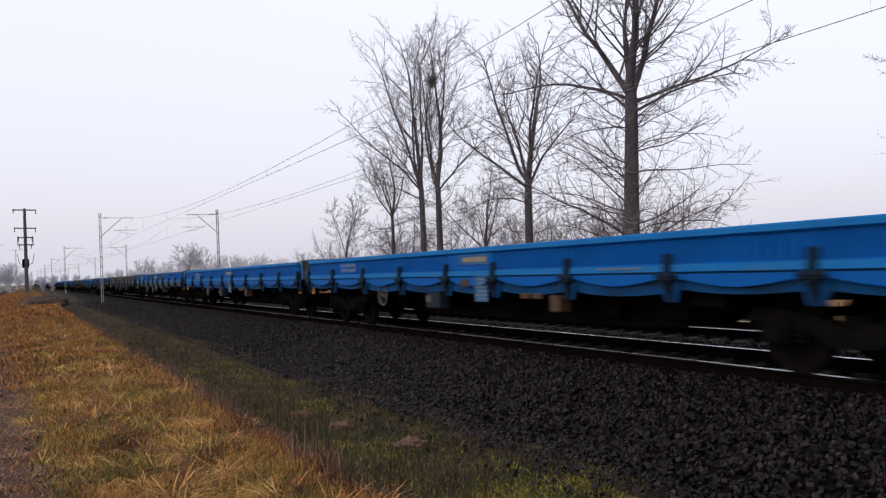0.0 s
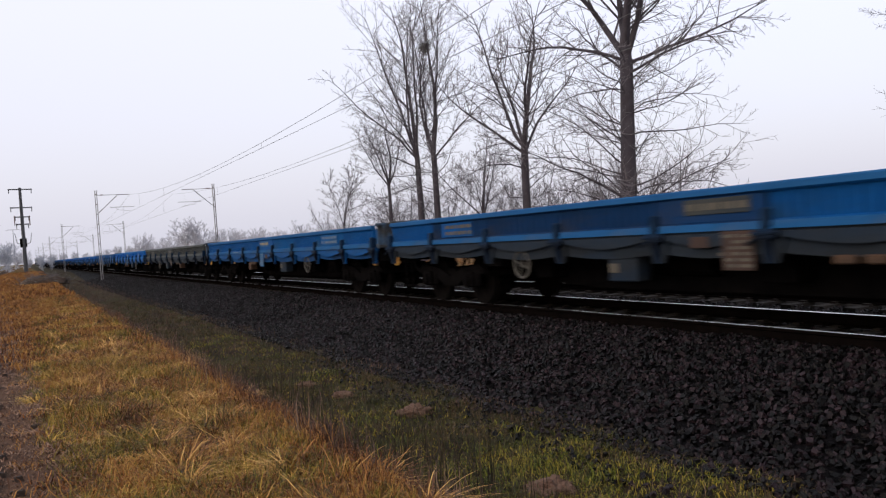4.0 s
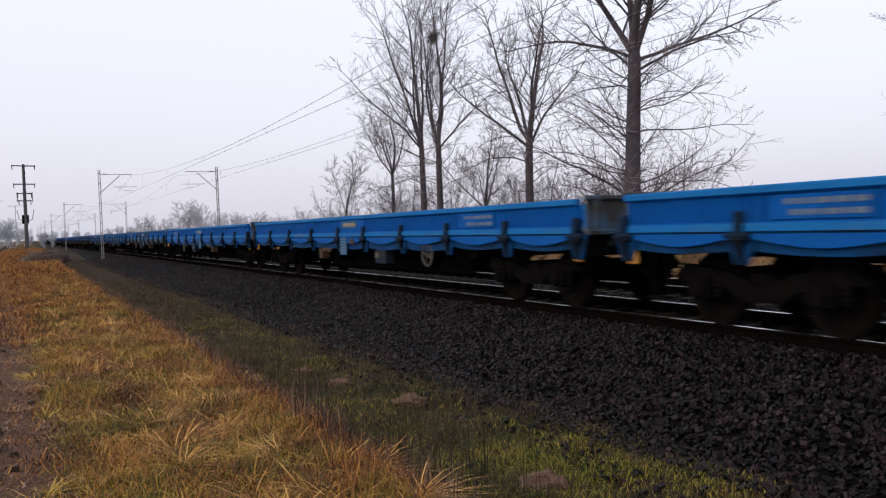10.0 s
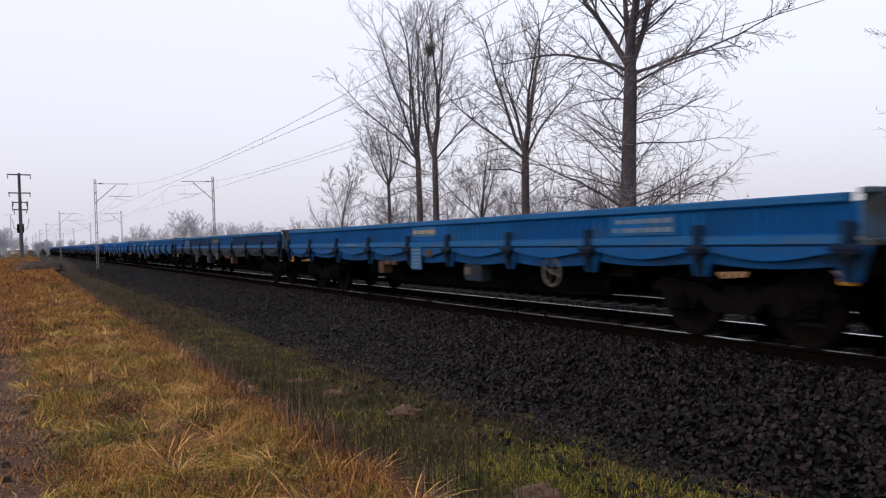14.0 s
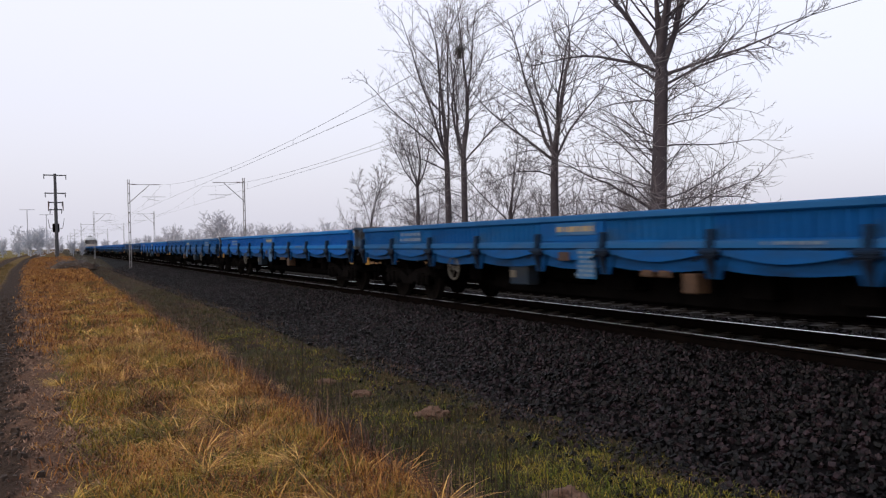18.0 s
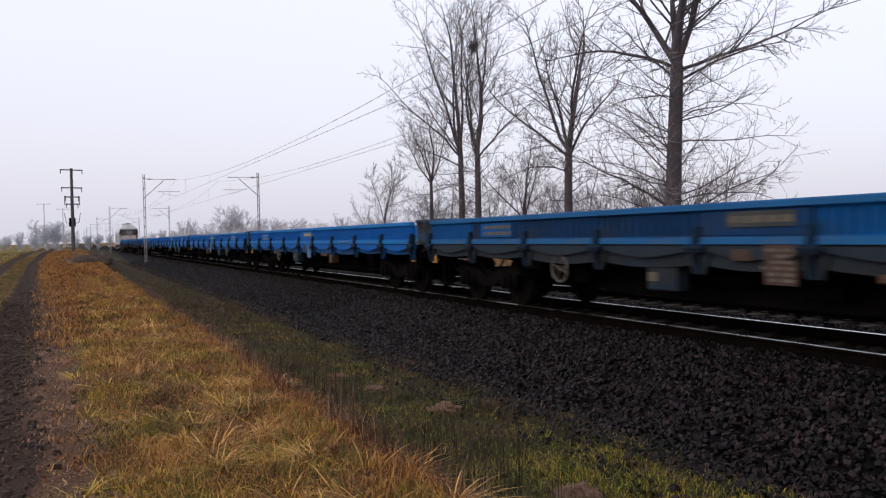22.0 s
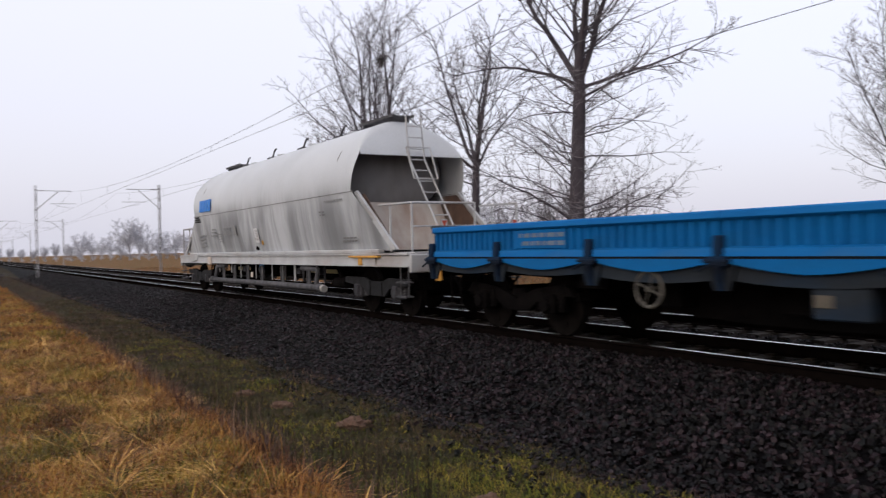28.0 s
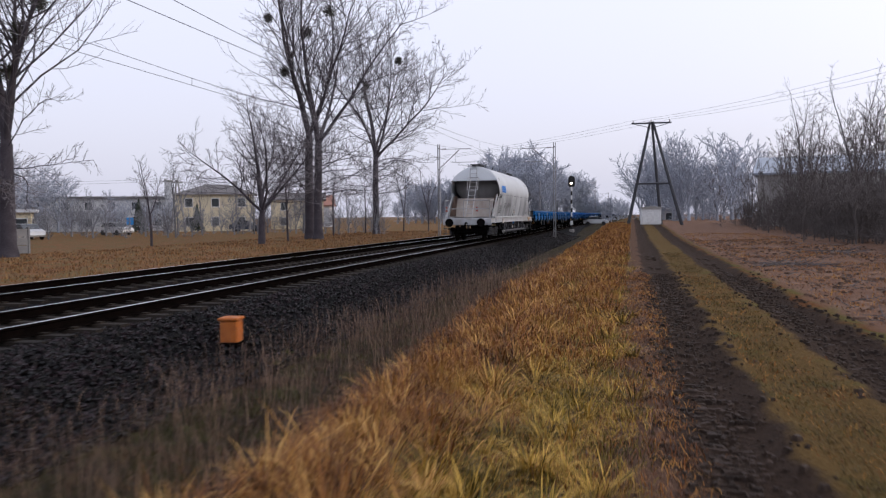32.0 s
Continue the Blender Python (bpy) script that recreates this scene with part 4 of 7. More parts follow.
M_RUSTIN = mat("rusty_inner_plate", (0.11, 0.065, 0.048), (0.05, 0.035, 0.03), 2.5, 0.9, stain=(0.26, 0.22, 0.19), stain_scale=(2, 2, 1))
M_LOGO = mat("blue_lettering", (0.015, 0.18, 0.60), None, 4, 0.5)
M_SEAM = mat("dark_seam", (0.17, 0.17, 0.17), None, 4, 0.7)
M_FAINT = mat("faded_lettering", (0.25, 0.255, 0.26), (0.19, 0.195, 0.20), 4, 0.7)


def tank_section(k=30):
    """Outline of the tank across the wagon: round above, drawn in slightly towards the frame below."""
    low = [(1.19, 1.36), (1.285, 1.75), (1.37, 2.2)]
    out = []
    for i in range(k + 1):
        a = radians(-14 + 208 * i / k)
        out.append((1.44 * math.cos(a), 2.86 + 1.44 * math.sin(a)))
    return low + out + [(-x, z) for x, z in low[::-1]]


def rim_y(z):
    """How far out the shell reaches at height z: cut back at the crown, drawn out to the frame's ends below."""
    if z > 3.45:
        return 6.84 - 0.58 * ((z - 3.45) / 0.85) ** 1.3
    return 6.60 + 0.24 * (z - 2.66) / 0.79 if z > 2.66 else min(6.60 + (2.66 - z) * 1.35, 8.35)


def tank_wagon():
    top = thing("tank_wagon", "dusty white powder tank wagon with sloping hopper ends", "railway wagon", "freight train")
    sec = tank_section()
    k = len(sec)
    # shell: the lower corners run on towards the wagon's ends
    bm = bmesh.new()
    rings = []
    for s in (-1, 1):
        ring = []
        for x, z in sec:
            ring.append(bm.verts.new((x, s * rim_y(z), z)))
        rings.append(ring)
    mids = []
    for j in range(9):
        y = -6.0 + 12.0 * j / 8
        mids.append([bm.verts.new((x, y, z)) for x, z in sec])
    chain = [rings[0]] + mids + [rings[1]]
    for a, b in zip(chain[:-1], chain[1:]):
        for i in range(k - 1):
            bm.faces.new((a[i], a[i + 1], b[i + 1], b[i]))
    part("shell", bm, M_TANK, top, "dusty white tank shell streaked with grime, lower side shaded in colour", smooth=True)
    # end walls set back under the hood, the domed part above and the chute below
    for s in (-1, 1):
        bm = bmesh.new()
        bmesh.ops.create_uvsphere(bm, u_segments=40, v_segments=20, radius=1.0, matrix=pose(0, s * 5.72, 3.18) @ Matrix.Diagonal((1.375, 0.42, 0.98, 1.0)))
        part("end_dome", bm, M_TANKEND, top, "recessed tank end, grey with painted shade", smooth=True)
        bm = bmesh.new()
        prism(bm, [(s * 5.98, 2.46), (s * 6.06, 2.46), (s * 6.62, 1.36), (s * 6.54, 1.36)], "x", -1.165, 1.165)
        part("chute", bm, M_CHUTE, top, "rust-streaked sloping hopper plate")
        bm = bmesh.new()
        hood = [(x * 1.003, z + 0.004) for x, z in sec if z > 3.44]
        steps = 5
        rows = []
        for j in range(steps + 1):
            f = j / steps
            row = []
            for x, z in hood:
                zz = 3.45 + (z - 3.45) * f
                row.append(bm.verts.new((x, s * (rim_y(max(zz, 3.451)) + 0.006), zz)))
            rows.append(row)
        for a, b in zip(rows[:-1], rows[1:]):
            for i in range(len(hood) - 1):
                bm.faces.new((a[i], a[i + 1], b[i + 1], b[i]))
        back = [bm.verts.new((v.co.x, v.co.y - s * 0.12, v.co.z)) for v in rows[-1]]
        for i in range(len(hood) - 1):
            bm.faces.new((rows[-1][i], rows[-1][i + 1], back[i + 1], back[i]))
        part("hood", bm, M_TANK, top, smooth=True)
        for x in (-1, 1):
            bm = bmesh.new()
            prism(bm, [(s * 6.54, 2.63), (s * 6.68, 2.67), (s * 8.50, 1.38), (s * 8.28, 1.36)], "x", x * 1.30 - 0.03, x * 1.30 + 0.03)
            part("side_flange", bm, M_FRAMEW, top, "white sloping end strut")
            bm = bmesh.new()
            prism(bm, [(s * 6.05, 2.60), (s * 6.78, 2.60), (s * 8.25, 1.40), (s * 6.50, 1.40)], "x", x * 1.175 - 0.008, x * 1.175 + 0.008)
            part("inner_plate", bm, M_RUSTIN, top, "rust-brown inner side plate")
        # railing and ladder over the end platform
        def tubing(name, a, b, r=0.02):
            bm = bmesh.new()
            rod(bm, a, b, r, 6)
            part(name, bm, M_FRAMEW, top, "white steel tube")
        for x in (-1.25, 1.25):
            tubing("railing_post", (x, s * 9.0, 1.32), (x, s * 9.0, 2.28), 0.022)
            tubing("side_rail", (x, s * 9.0, 2.28), (x, s * 7.6, 2.30), 0.022)
            tubing("railing_post", (x, s * 8.1, 1.32), (x, s * 8.1, 2.29))
        tubing("end_rail", (-1.25, s * 9.0, 2.28), (0.2, s * 9.0, 2.28), 0.022)
        tubing("railing_post", (0.2, s * 9.0, 1.32), (0.2, s * 9.0, 2.28))
        tubing("end_rail", (-1.25, s * 9.0, 1.82), (1.25, s * 9.0, 1.82), 0.018)
        bm = bmesh.new()
        for x in (-0.16, 0.22):
            rod(bm, (x, s * 8.55, 1.32), (x, s * 7.0, 3.35), 0.02, 6)
            rod(bm, (x, s * 7.0, 3.35), (x, s * 6.85, 4.33), 0.02, 6)
        for i in range(9):
            u = i / 8
            rod(bm, (-0.16, s * (8.55 - 1.55 * u), 1.32 + 2.03 * u), (0.22, s * (8.55 - 1.55 * u), 1.32 + 2.03 * u), 0.014, 5)
        for z in (3.6, 3.85, 4.1):
            rod(bm, (-0.16, s * 6.93, z), (0.22, s * 6.93, z), 0.014, 5)
        for x in (-0.27, 0.33):
            rod(bm, (x, s * 7.38, 2.90), (x, s * 7.05, 3.62), 0.018, 6)
        rod(bm, (-0.27, s * 7.38, 2.90), (0.33, s * 7.38, 2.90), 0.016, 5)
        rod(bm, (-0.27, s * 7.05, 3.62), (0.33, s * 7.05, 3.62), 0.016, 5)
        part("ladder", bm, M_FRAMEW, top, "white steel ladder")
        bm = bmesh.new()
        box(bm, (0, s * 8.65, 1.30), (2.5, 0.9, 0.04))
        box(bm, (0, s * 9.08, 1.10), (2.72, 0.10, 0.36), bev=0.02)
        part("end_platform", bm, M_FRAMEW, top, "dusty white headstock and platform")
        for x in (-0.55, 1.15):
            bm = bmesh.new()
            box(bm, (0, 0, 0), (0.15, 0.02, 0.30), bev=0.004)
            board = part("tail_board", bm, M_FRAMEW, top, "white tail board with red triangles", at=pose(x, s * 9.04, 1.80))
            for up in (-1, 1):
                bm = bmesh.new()
                prism(bm, [(-0.065, up * 0.125), (0.065, up * 0.125), (0.0, up * 0.01)], "y", s * 0.011 - 0.004, s * 0.011 + 0.004)
                part("triangle", bm, M_TAILRED, board, "dull red triangle")
        for x in (-1, 1):
            bm = bmesh.new()
            prism(bm, [(s * 6.50, 1.16), (s * 7.65, 1.02), (s * 7.65, 1.20), (s * 7.45, 1.34), (s * 6.60, 1.34)], "x", x * 1.37 - 0.02, x * 1.37 + 0.02)
            part("wing_plate", bm, M_FRAMEW, top)
            bm = bmesh.new()
            for y in (-0.16, 0.16):
                rod(bm, (0, y, 0.25), (0, y, -0.40), 0.016, 5)
            for z in (-0.40, -0.12):
                box(bm, (0, 0, z), (0.20, 0.36, 0.03))
            part("step", mesh_of("step", bm, M_PIPE), None, top, at=pose(x * 1.30, s * 8.75, 0.85))
    # long white frame
    for x in (-1, 1):
        bm = bmesh.new()
        box(bm, (x * 1.32, 0, 1.165), (0.07, 18.1, 0.23), bev=0.01)
        box(bm, (x * 1.33, 0, 1.285), (0.14, 18.1, 0.03))
        box(bm, (x * 1.33, 0, 1.045), (0.13, 18.1, 0.025))
        part("side_sill", bm, M_FRAMEW, top, "dusty white side sill")
        bm = bmesh.new()
        box(bm, (x * 1.27, 0, 1.345), (0.16, 15.4, 0.09), bev=0.02)
        part("skirt_rail", bm, M_FRAMEW, top)
        bm = bmesh.new()
        z, r = 2.655, 1.44 * math.cos(math.asin((2.655 - 2.86) / 1.44)) + 0.002
        box(bm, (x * r, 0, z), (0.010, 13.5, 0.016))
        part("seam", bm, M_SEAM, top, "dark lap seam")
        bm = bmesh.new()
        rod(bm, (x * 1.36, -4.6, 0.50), (x * 1.36, 4.6, 0.50), 0.075, 10)
        for e in (-1, 1):
            rod(bm, (x * 1.36, e * 4.55, 0.50), (x * 1.36, e * 4.75, 0.50), 0.10, 10)
            rod(bm, (x * 1.36, e * 4.35, 0.52), (x * 1.30, e * 4.35, 0.93), 0.06, 8)
            rod(bm, (x * 1.30, e * 4.35, 0.93), (x * 1.30, e * 3.3, 0.95), 0.06, 8)
        part("discharge_pipe", bm, M_PIPE, top, "long grey discharge pipe")
        for y in (-4.3, -2.9, -1.6, 0.2, 1.7, 3.0, 4.4):
            bm = bmesh.new()
            rod(bm, (x * 1.10, y, 1.0), (x * 1.10, y, 0.62), 0.03, 6)
            rod(bm, (x * 1.10, y, 0.62), (x * 0.7, y + 0.1, 0.62), 0.03, 6)
            box(bm, (x * 1.05, y + 0.35, 0.86), (0.14, 0.22, 0.16), bev=0.02)
            part("brake_gear", bm, M_SPRING, top, "grey brake pipe and valve")
        for y in (-3.75, -1.88, -0.2, 1.1, 2.4, 3.6):
            bm = bmesh.new()
            box(bm, (x * 1.28, y, 0.76), (0.04, 0.13, 0.46), bev=0.01)
            box(bm, (x * 1.28, y + 0.07, 0.76), (0.10, 0.02, 0.46))
            part("pipe_hanger", bm, M_PIPE, top)
        for y in (-4.15, -2.7, -2.62, -0.9, 0.5, 1.95, 2.9, 4.25):
            bm = bmesh.new()
            rod(bm, (x * 1.24, y, 1.02), (x * 1.24, y, 0.60 if y < 2 else 0.74), 0.016, 6)
            part("hanger_rod", bm, M_FRAMEW, top, "thin pale hanger rod")
        for y in (-5.25, 5.2):
            bm = bmesh.new()
            rod(bm, (x * 1.05, y - 0.35, 0.62), (x * 1.05, y + 0.35, 0.62), 0.13, 12)
            rod(bm, (x * 1.05, y, 0.62), (x * 1.15, y, 0.95), 0.05, 8)
            part("brake_cylinder", bm, M_UNDER, top, "brake cylinder, near black with painted shade")
        bm = bmesh.new()
        box(bm, (x * 1.31, 0.67, 0.72), (0.03, 0.18, 0.15), bev=0.01)
        part("hazard_label", bm, M_CHUTE, top, "small dirty white label")
        bm = bmesh.new()
        rod(bm, (x * 1.20, -0.06, 0.96), (x * 1.30, -0.06, 0.96), 0.055, 10)
        part("valve_cap", bm, M_SIGNBLUE, top, "blue valve cap")
    # the side the camera sees carries its own marks (front of the train towards negative y)
    def mark(name, y, z, w, h, paint, label="", x=-1, bar=0, lift=0.012):
        """A flat mark lying on the tank's side at that height."""
        a = math.asin(max(-1, min(1, (z - 2.86) / 1.44))) if z > 2.5 else 0.0
        lean = math.degrees(a) if z > 2.5 else -12.0
        if bar:
            me = bars_mesh(w, h, bar, paint, seed=int(abs(y) * 10 + z * 7))
        else:
            bm = bmesh.new()
            box(bm, (0, 0, 0), (0.008, w, h), bev=0.002)
            me = mesh_of(name, bm, paint)
        r = 1.455
        part(name, me, None, top, label, at=pose(x * (lift + (r * math.cos(a) if z > 2.5 else 1.222 + 0.215 * (z - 1.36))), y, z, 0, lean if x < 0 else -lean, 0 if x < 0 else 180))
    mark("notice_sheet", 0.07, 1.85, 0.33, 0.42, M_SHEET, "white notice sheet with faint ruled lines")
    mark("lettering", 0.07, 1.87, 0.27, 0.32, M_FRAMEW, bar=7, lift=0.020)

    def disc(name, y, z, wide, high, paint, label):
        """A round plate lying on the tank's lower side."""
        bm = bmesh.new()
        rod(bm, (-0.010, 0, 0), (0.004, 0, 0), 1.0, 20)
        for v in bm.verts:
            v.co.y *= wide / 2
            v.co.z *= high / 2
        part(name, mesh_of(name, bm, paint), None, top, label, at=pose(-(1.222 + 0.215 * (z - 1.36)), y, z, 0, -12.0, 0))
    disc("hazard_dot", -0.28, 1.64, 0.135, 0.125, M_YELLOW, "small round orange warning mark")
    disc("hatch_hole", 0.26, 1.49, 0.24, 0.125, M_UNDER, "dark oval inspection hole")
    mark("lettering", -0.26, 1.78, 0.08, 0.06, M_FAINT, bar=1)
    for i, wide in enumerate((0.30, 0.34, 0.30, 0.32)):
        y = 5.66 - 0.36 * i
        mark("logo_block", y, 2.98, wide, 0.40, M_LOGO, "blue block of the owner's mark")
    mark("lettering", 6.25, 2.54, 0.75, 0.22, M_UNDER, bar=3)
    mark("lettering", 5.9, 1.80, 0.75, 0.50, M_FAINT, bar=4)
    mark("lettering", 4.35, 2.05, 0.6, 0.30, M_FAINT, bar=3)
    mark("lettering", 3.7, 1.86, 0.30, 0.32, M_FAINT, bar=4)
    mark("lettering", 2.85, 2.06, 0.9, 0.26, M_FAINT, bar=3)
    mark("warning_sign", 2.05, 2.06, 0.30, 0.30, M_FAINT, "faded grey warning sign")
    mark("lettering", -5.6, 2.52, 1.1, 0.07, M_FAINT, bar=1)
    mark("lettering", -5.0, 2.25, 0.26, 0.14, M_SEAM, bar=2)
    mark("lettering", -6.2, 1.62, 0.8, 0.14, M_SEAM, bar=2)
    bm = bmesh.new()
    box(bm, (-0.5, 0, 0), (0.08, 1.9, 0.10), bev=0.01)
    for y in (-2.8, 3.6):
        part("discharge_trough", bm if y < 0 else bpy.data.meshes["discharge_trough"], M_TROUGH, top, "pale yellow trough under the tank", at=pose(0, y, 0.84))
    for x in (-1, 1):
        for e in (-1, 1):
            bm = bmesh.new()
            rod(bm, (x * 1.36, e * 4.72, 0.50), (x * 1.36, e * 4.86, 0.48), 0.085, 10)
            part("pipe_cap", bm, M_CONCRETE, top, "pale grey pipe cap")
    # roof walkway, hatches and pipes
    for y0, y1 in ((-6.45, -4.7), (4.9, 6.55)):
        bm = bmesh.new()
        for y in (y0 + 0.2, y1 - 0.2):
            box(bm, (0, y, 4.34), (0.5, 0.06, 0.10))
        walkway = part("roof_walkway", bm, M_PIPE, top, "short grated roof walkway")
        for x in (-0.26, 0.26):
            bm = bmesh.new()
            box(bm, (x, (y0 + y1) / 2, 4.41), (0.05, y1 - y0, 0.06))
            part("edge_bar", bm, M_PIPE, walkway)
        n = int((y1 - y0) / 0.15)
        for i in range(n):
            bm = bmesh.new()
            box(bm, (0, y0 + 0.075 + (y1 - y0) * i / n, 4.41), (0.46, 0.05, 0.03))
            part("grating_bar", bm, M_PIPE, walkway)
    for y in (-3.9, -1.3, 1.3, 3.9):
        bm = bmesh.new()
        rod(bm, (0.1, y, 4.20), (0.1, y, 4.335), 0.26, 14)
        rod(bm, (0.1, y, 4.335), (0.1, y, 4.365), 0.30, 14)
        part("roof_hatch", bm, M_TANK, top)
        bm = bmesh.new()
        rod(bm, (-0.2, y + 0.55, 4.26), (-0.2, y + 0.25, 4.52), 0.026, 6)
        rod(bm, (-0.2, y + 0.27, 4.52), (-0.2, y + 0.10, 4.54), 0.026, 6)
        box(bm, (-0.2, y + 0.55, 4.30), (0.14, 0.5, 0.07), bev=0.01)
        part("hatch_lever", bm, M_PIPE, top)
    for x in (-0.4, 0.4):
        part("centre_sill", simple("centre_sill", lambda bm: box(bm, (0, 0, 0), (0.10, 17.6, 0.26)), M_UNDER), None, top, at=pose(x, 0, 1.08))
    outlet = simple("hopper_outlet", lambda bm: prism(bm, [(-0.55, 1.05), (-0.16, 0.62), (0.16, 0.62), (0.55, 1.05)], "x", -0.5, 0.5), M_UNDER)
    bearer = simple("cross_bearer", lambda bm: box(bm, (0, 0, 0), (2.5, 0.10, 0.14)), M_UNDER)
    for y in (-5.2, -3.1, -1.0, 1.1, 3.2, 5.2):
        part("hopper_outlet", outlet, None, top, at=pose(0, y, 0))
        part("cross_bearer", bearer, None, top, at=pose(0, y + 1.0, 1.05))
    part("air_reservoir", simple("air_reservoir", lambda bm: rod(bm, (0.6, -1.6, 0.76), (0.6, -0.5, 0.76), 0.18, 12), M_UNDER), None, top)
    part("air_reservoir", simple("air_reservoir", lambda bm: rod(bm, (-0.7, 1.4, 0.82), (-0.7, 2.2, 0.82), 0.16, 12), M_UNDER), None, top)
    part("brake_rod", simple("brake_rod", lambda bm: rod(bm, (-0.9, -4.2, 0.72), (-0.9, 4.2, 0.72), 0.025, 6), M_UNDER), None, top)
    for x in (-1, 1):
        bm = bmesh.new()
        box(bm, (x * 1.40, -7.15, 1.235), (0.10, 1.4, 0.045), bev=0.01)
        box(bm, (x * 1.40, -6.95, 1.14), (0.05, 0.16, 0.18), bev=0.02)
        part("yellow_bracket", bm, M_YELLOW, top, "yellow jacking bracket")
        bm = bmesh.new()
        box(bm, (x * 1.37, 5.0, 1.12), (0.06, 0.36, 0.26), bev=0.01)
        part("plate_box", bm, M_CHUTE, top, "brown plate box")
        for y in (-7.17, 7.15):
            part("side_frame", SIDEFRAME, None, top, "dull grey bogie side frame", at=pose(x * 1.13, y, 0))
        for y in (-8.08, -6.27, 6.25, 8.05):
            bm = bmesh.new()
            box(bm, (x * 1.17, y, 0.50), (0.06, 0.20, 0.26), bev=0.02)
            box(bm, (x * 1.205, y, 0.46), (0.01, 0.07, 0.14))
            part("axlebox_cover", bm, M_SPRING, top, "grey axlebox cover")
    running_gear(top, (-8.08, -6.27, 6.25, 8.05), (-7.17, 7.15), 9.1, PALEBOX)
    return top


TRAIN.append((tank_wagon(), MID, 0))


# ---------------------------------------------------------------- bare trees
def tube(store, pts, radii, sides):
    """Adds a tapering tube along pts to store = (verts, faces)."""
    verts, faces = store
    base = len(verts)
    way = (pts[-1] - pts[0]).normalized()
    a = way.orthogonal().normalized()
    b = way.cross(a)
    ring = [(a * math.cos(2 * math.pi * k / sides) + b * math.sin(2 * math.pi * k / sides)) for k in range(sides)]
    for p, r in zip(pts, radii):
        for d in ring:
            verts.append((p.x + d.x * r, p.y + d.y * r, p.z + d.z * r))
    for i in range(len(pts) - 1):
        for k in range(sides):
            u, v = base + i * sides + k, base + i * sides + (k + 1) % sides
            faces.append((u, v, v + sides, u + sides))


def bough(rnd, start, way, length, r0, r1, bits, wild, lift):
    """Points of a branch that wanders and bends upwards."""
    pts, p, d = [start.copy()], start.copy(), way.normalized()
    for i in range(bits):
        d = (d + Vector((rnd.gauss(0, wild), rnd.gauss(0, wild), rnd.gauss(0, wild) + lift))).normalized()
        p = p + d * (length / bits)
        pts.append(p.copy())
    return pts, [r0 + (r1 - r0) * i / bits for i in range(bits + 1)]


def away(rnd, d, angle, turn=None):
    """d turned off by angle degrees to a chance side."""
    a = d.orthogonal().normalized()
    a.rotate(Matrix.Rotation(rnd.uniform(0, 2 * math.pi) if turn is None else turn, 3, d))
    out = d.copy()
    out.rotate(Matrix.Rotation(radians(angle), 3, a))
    return out


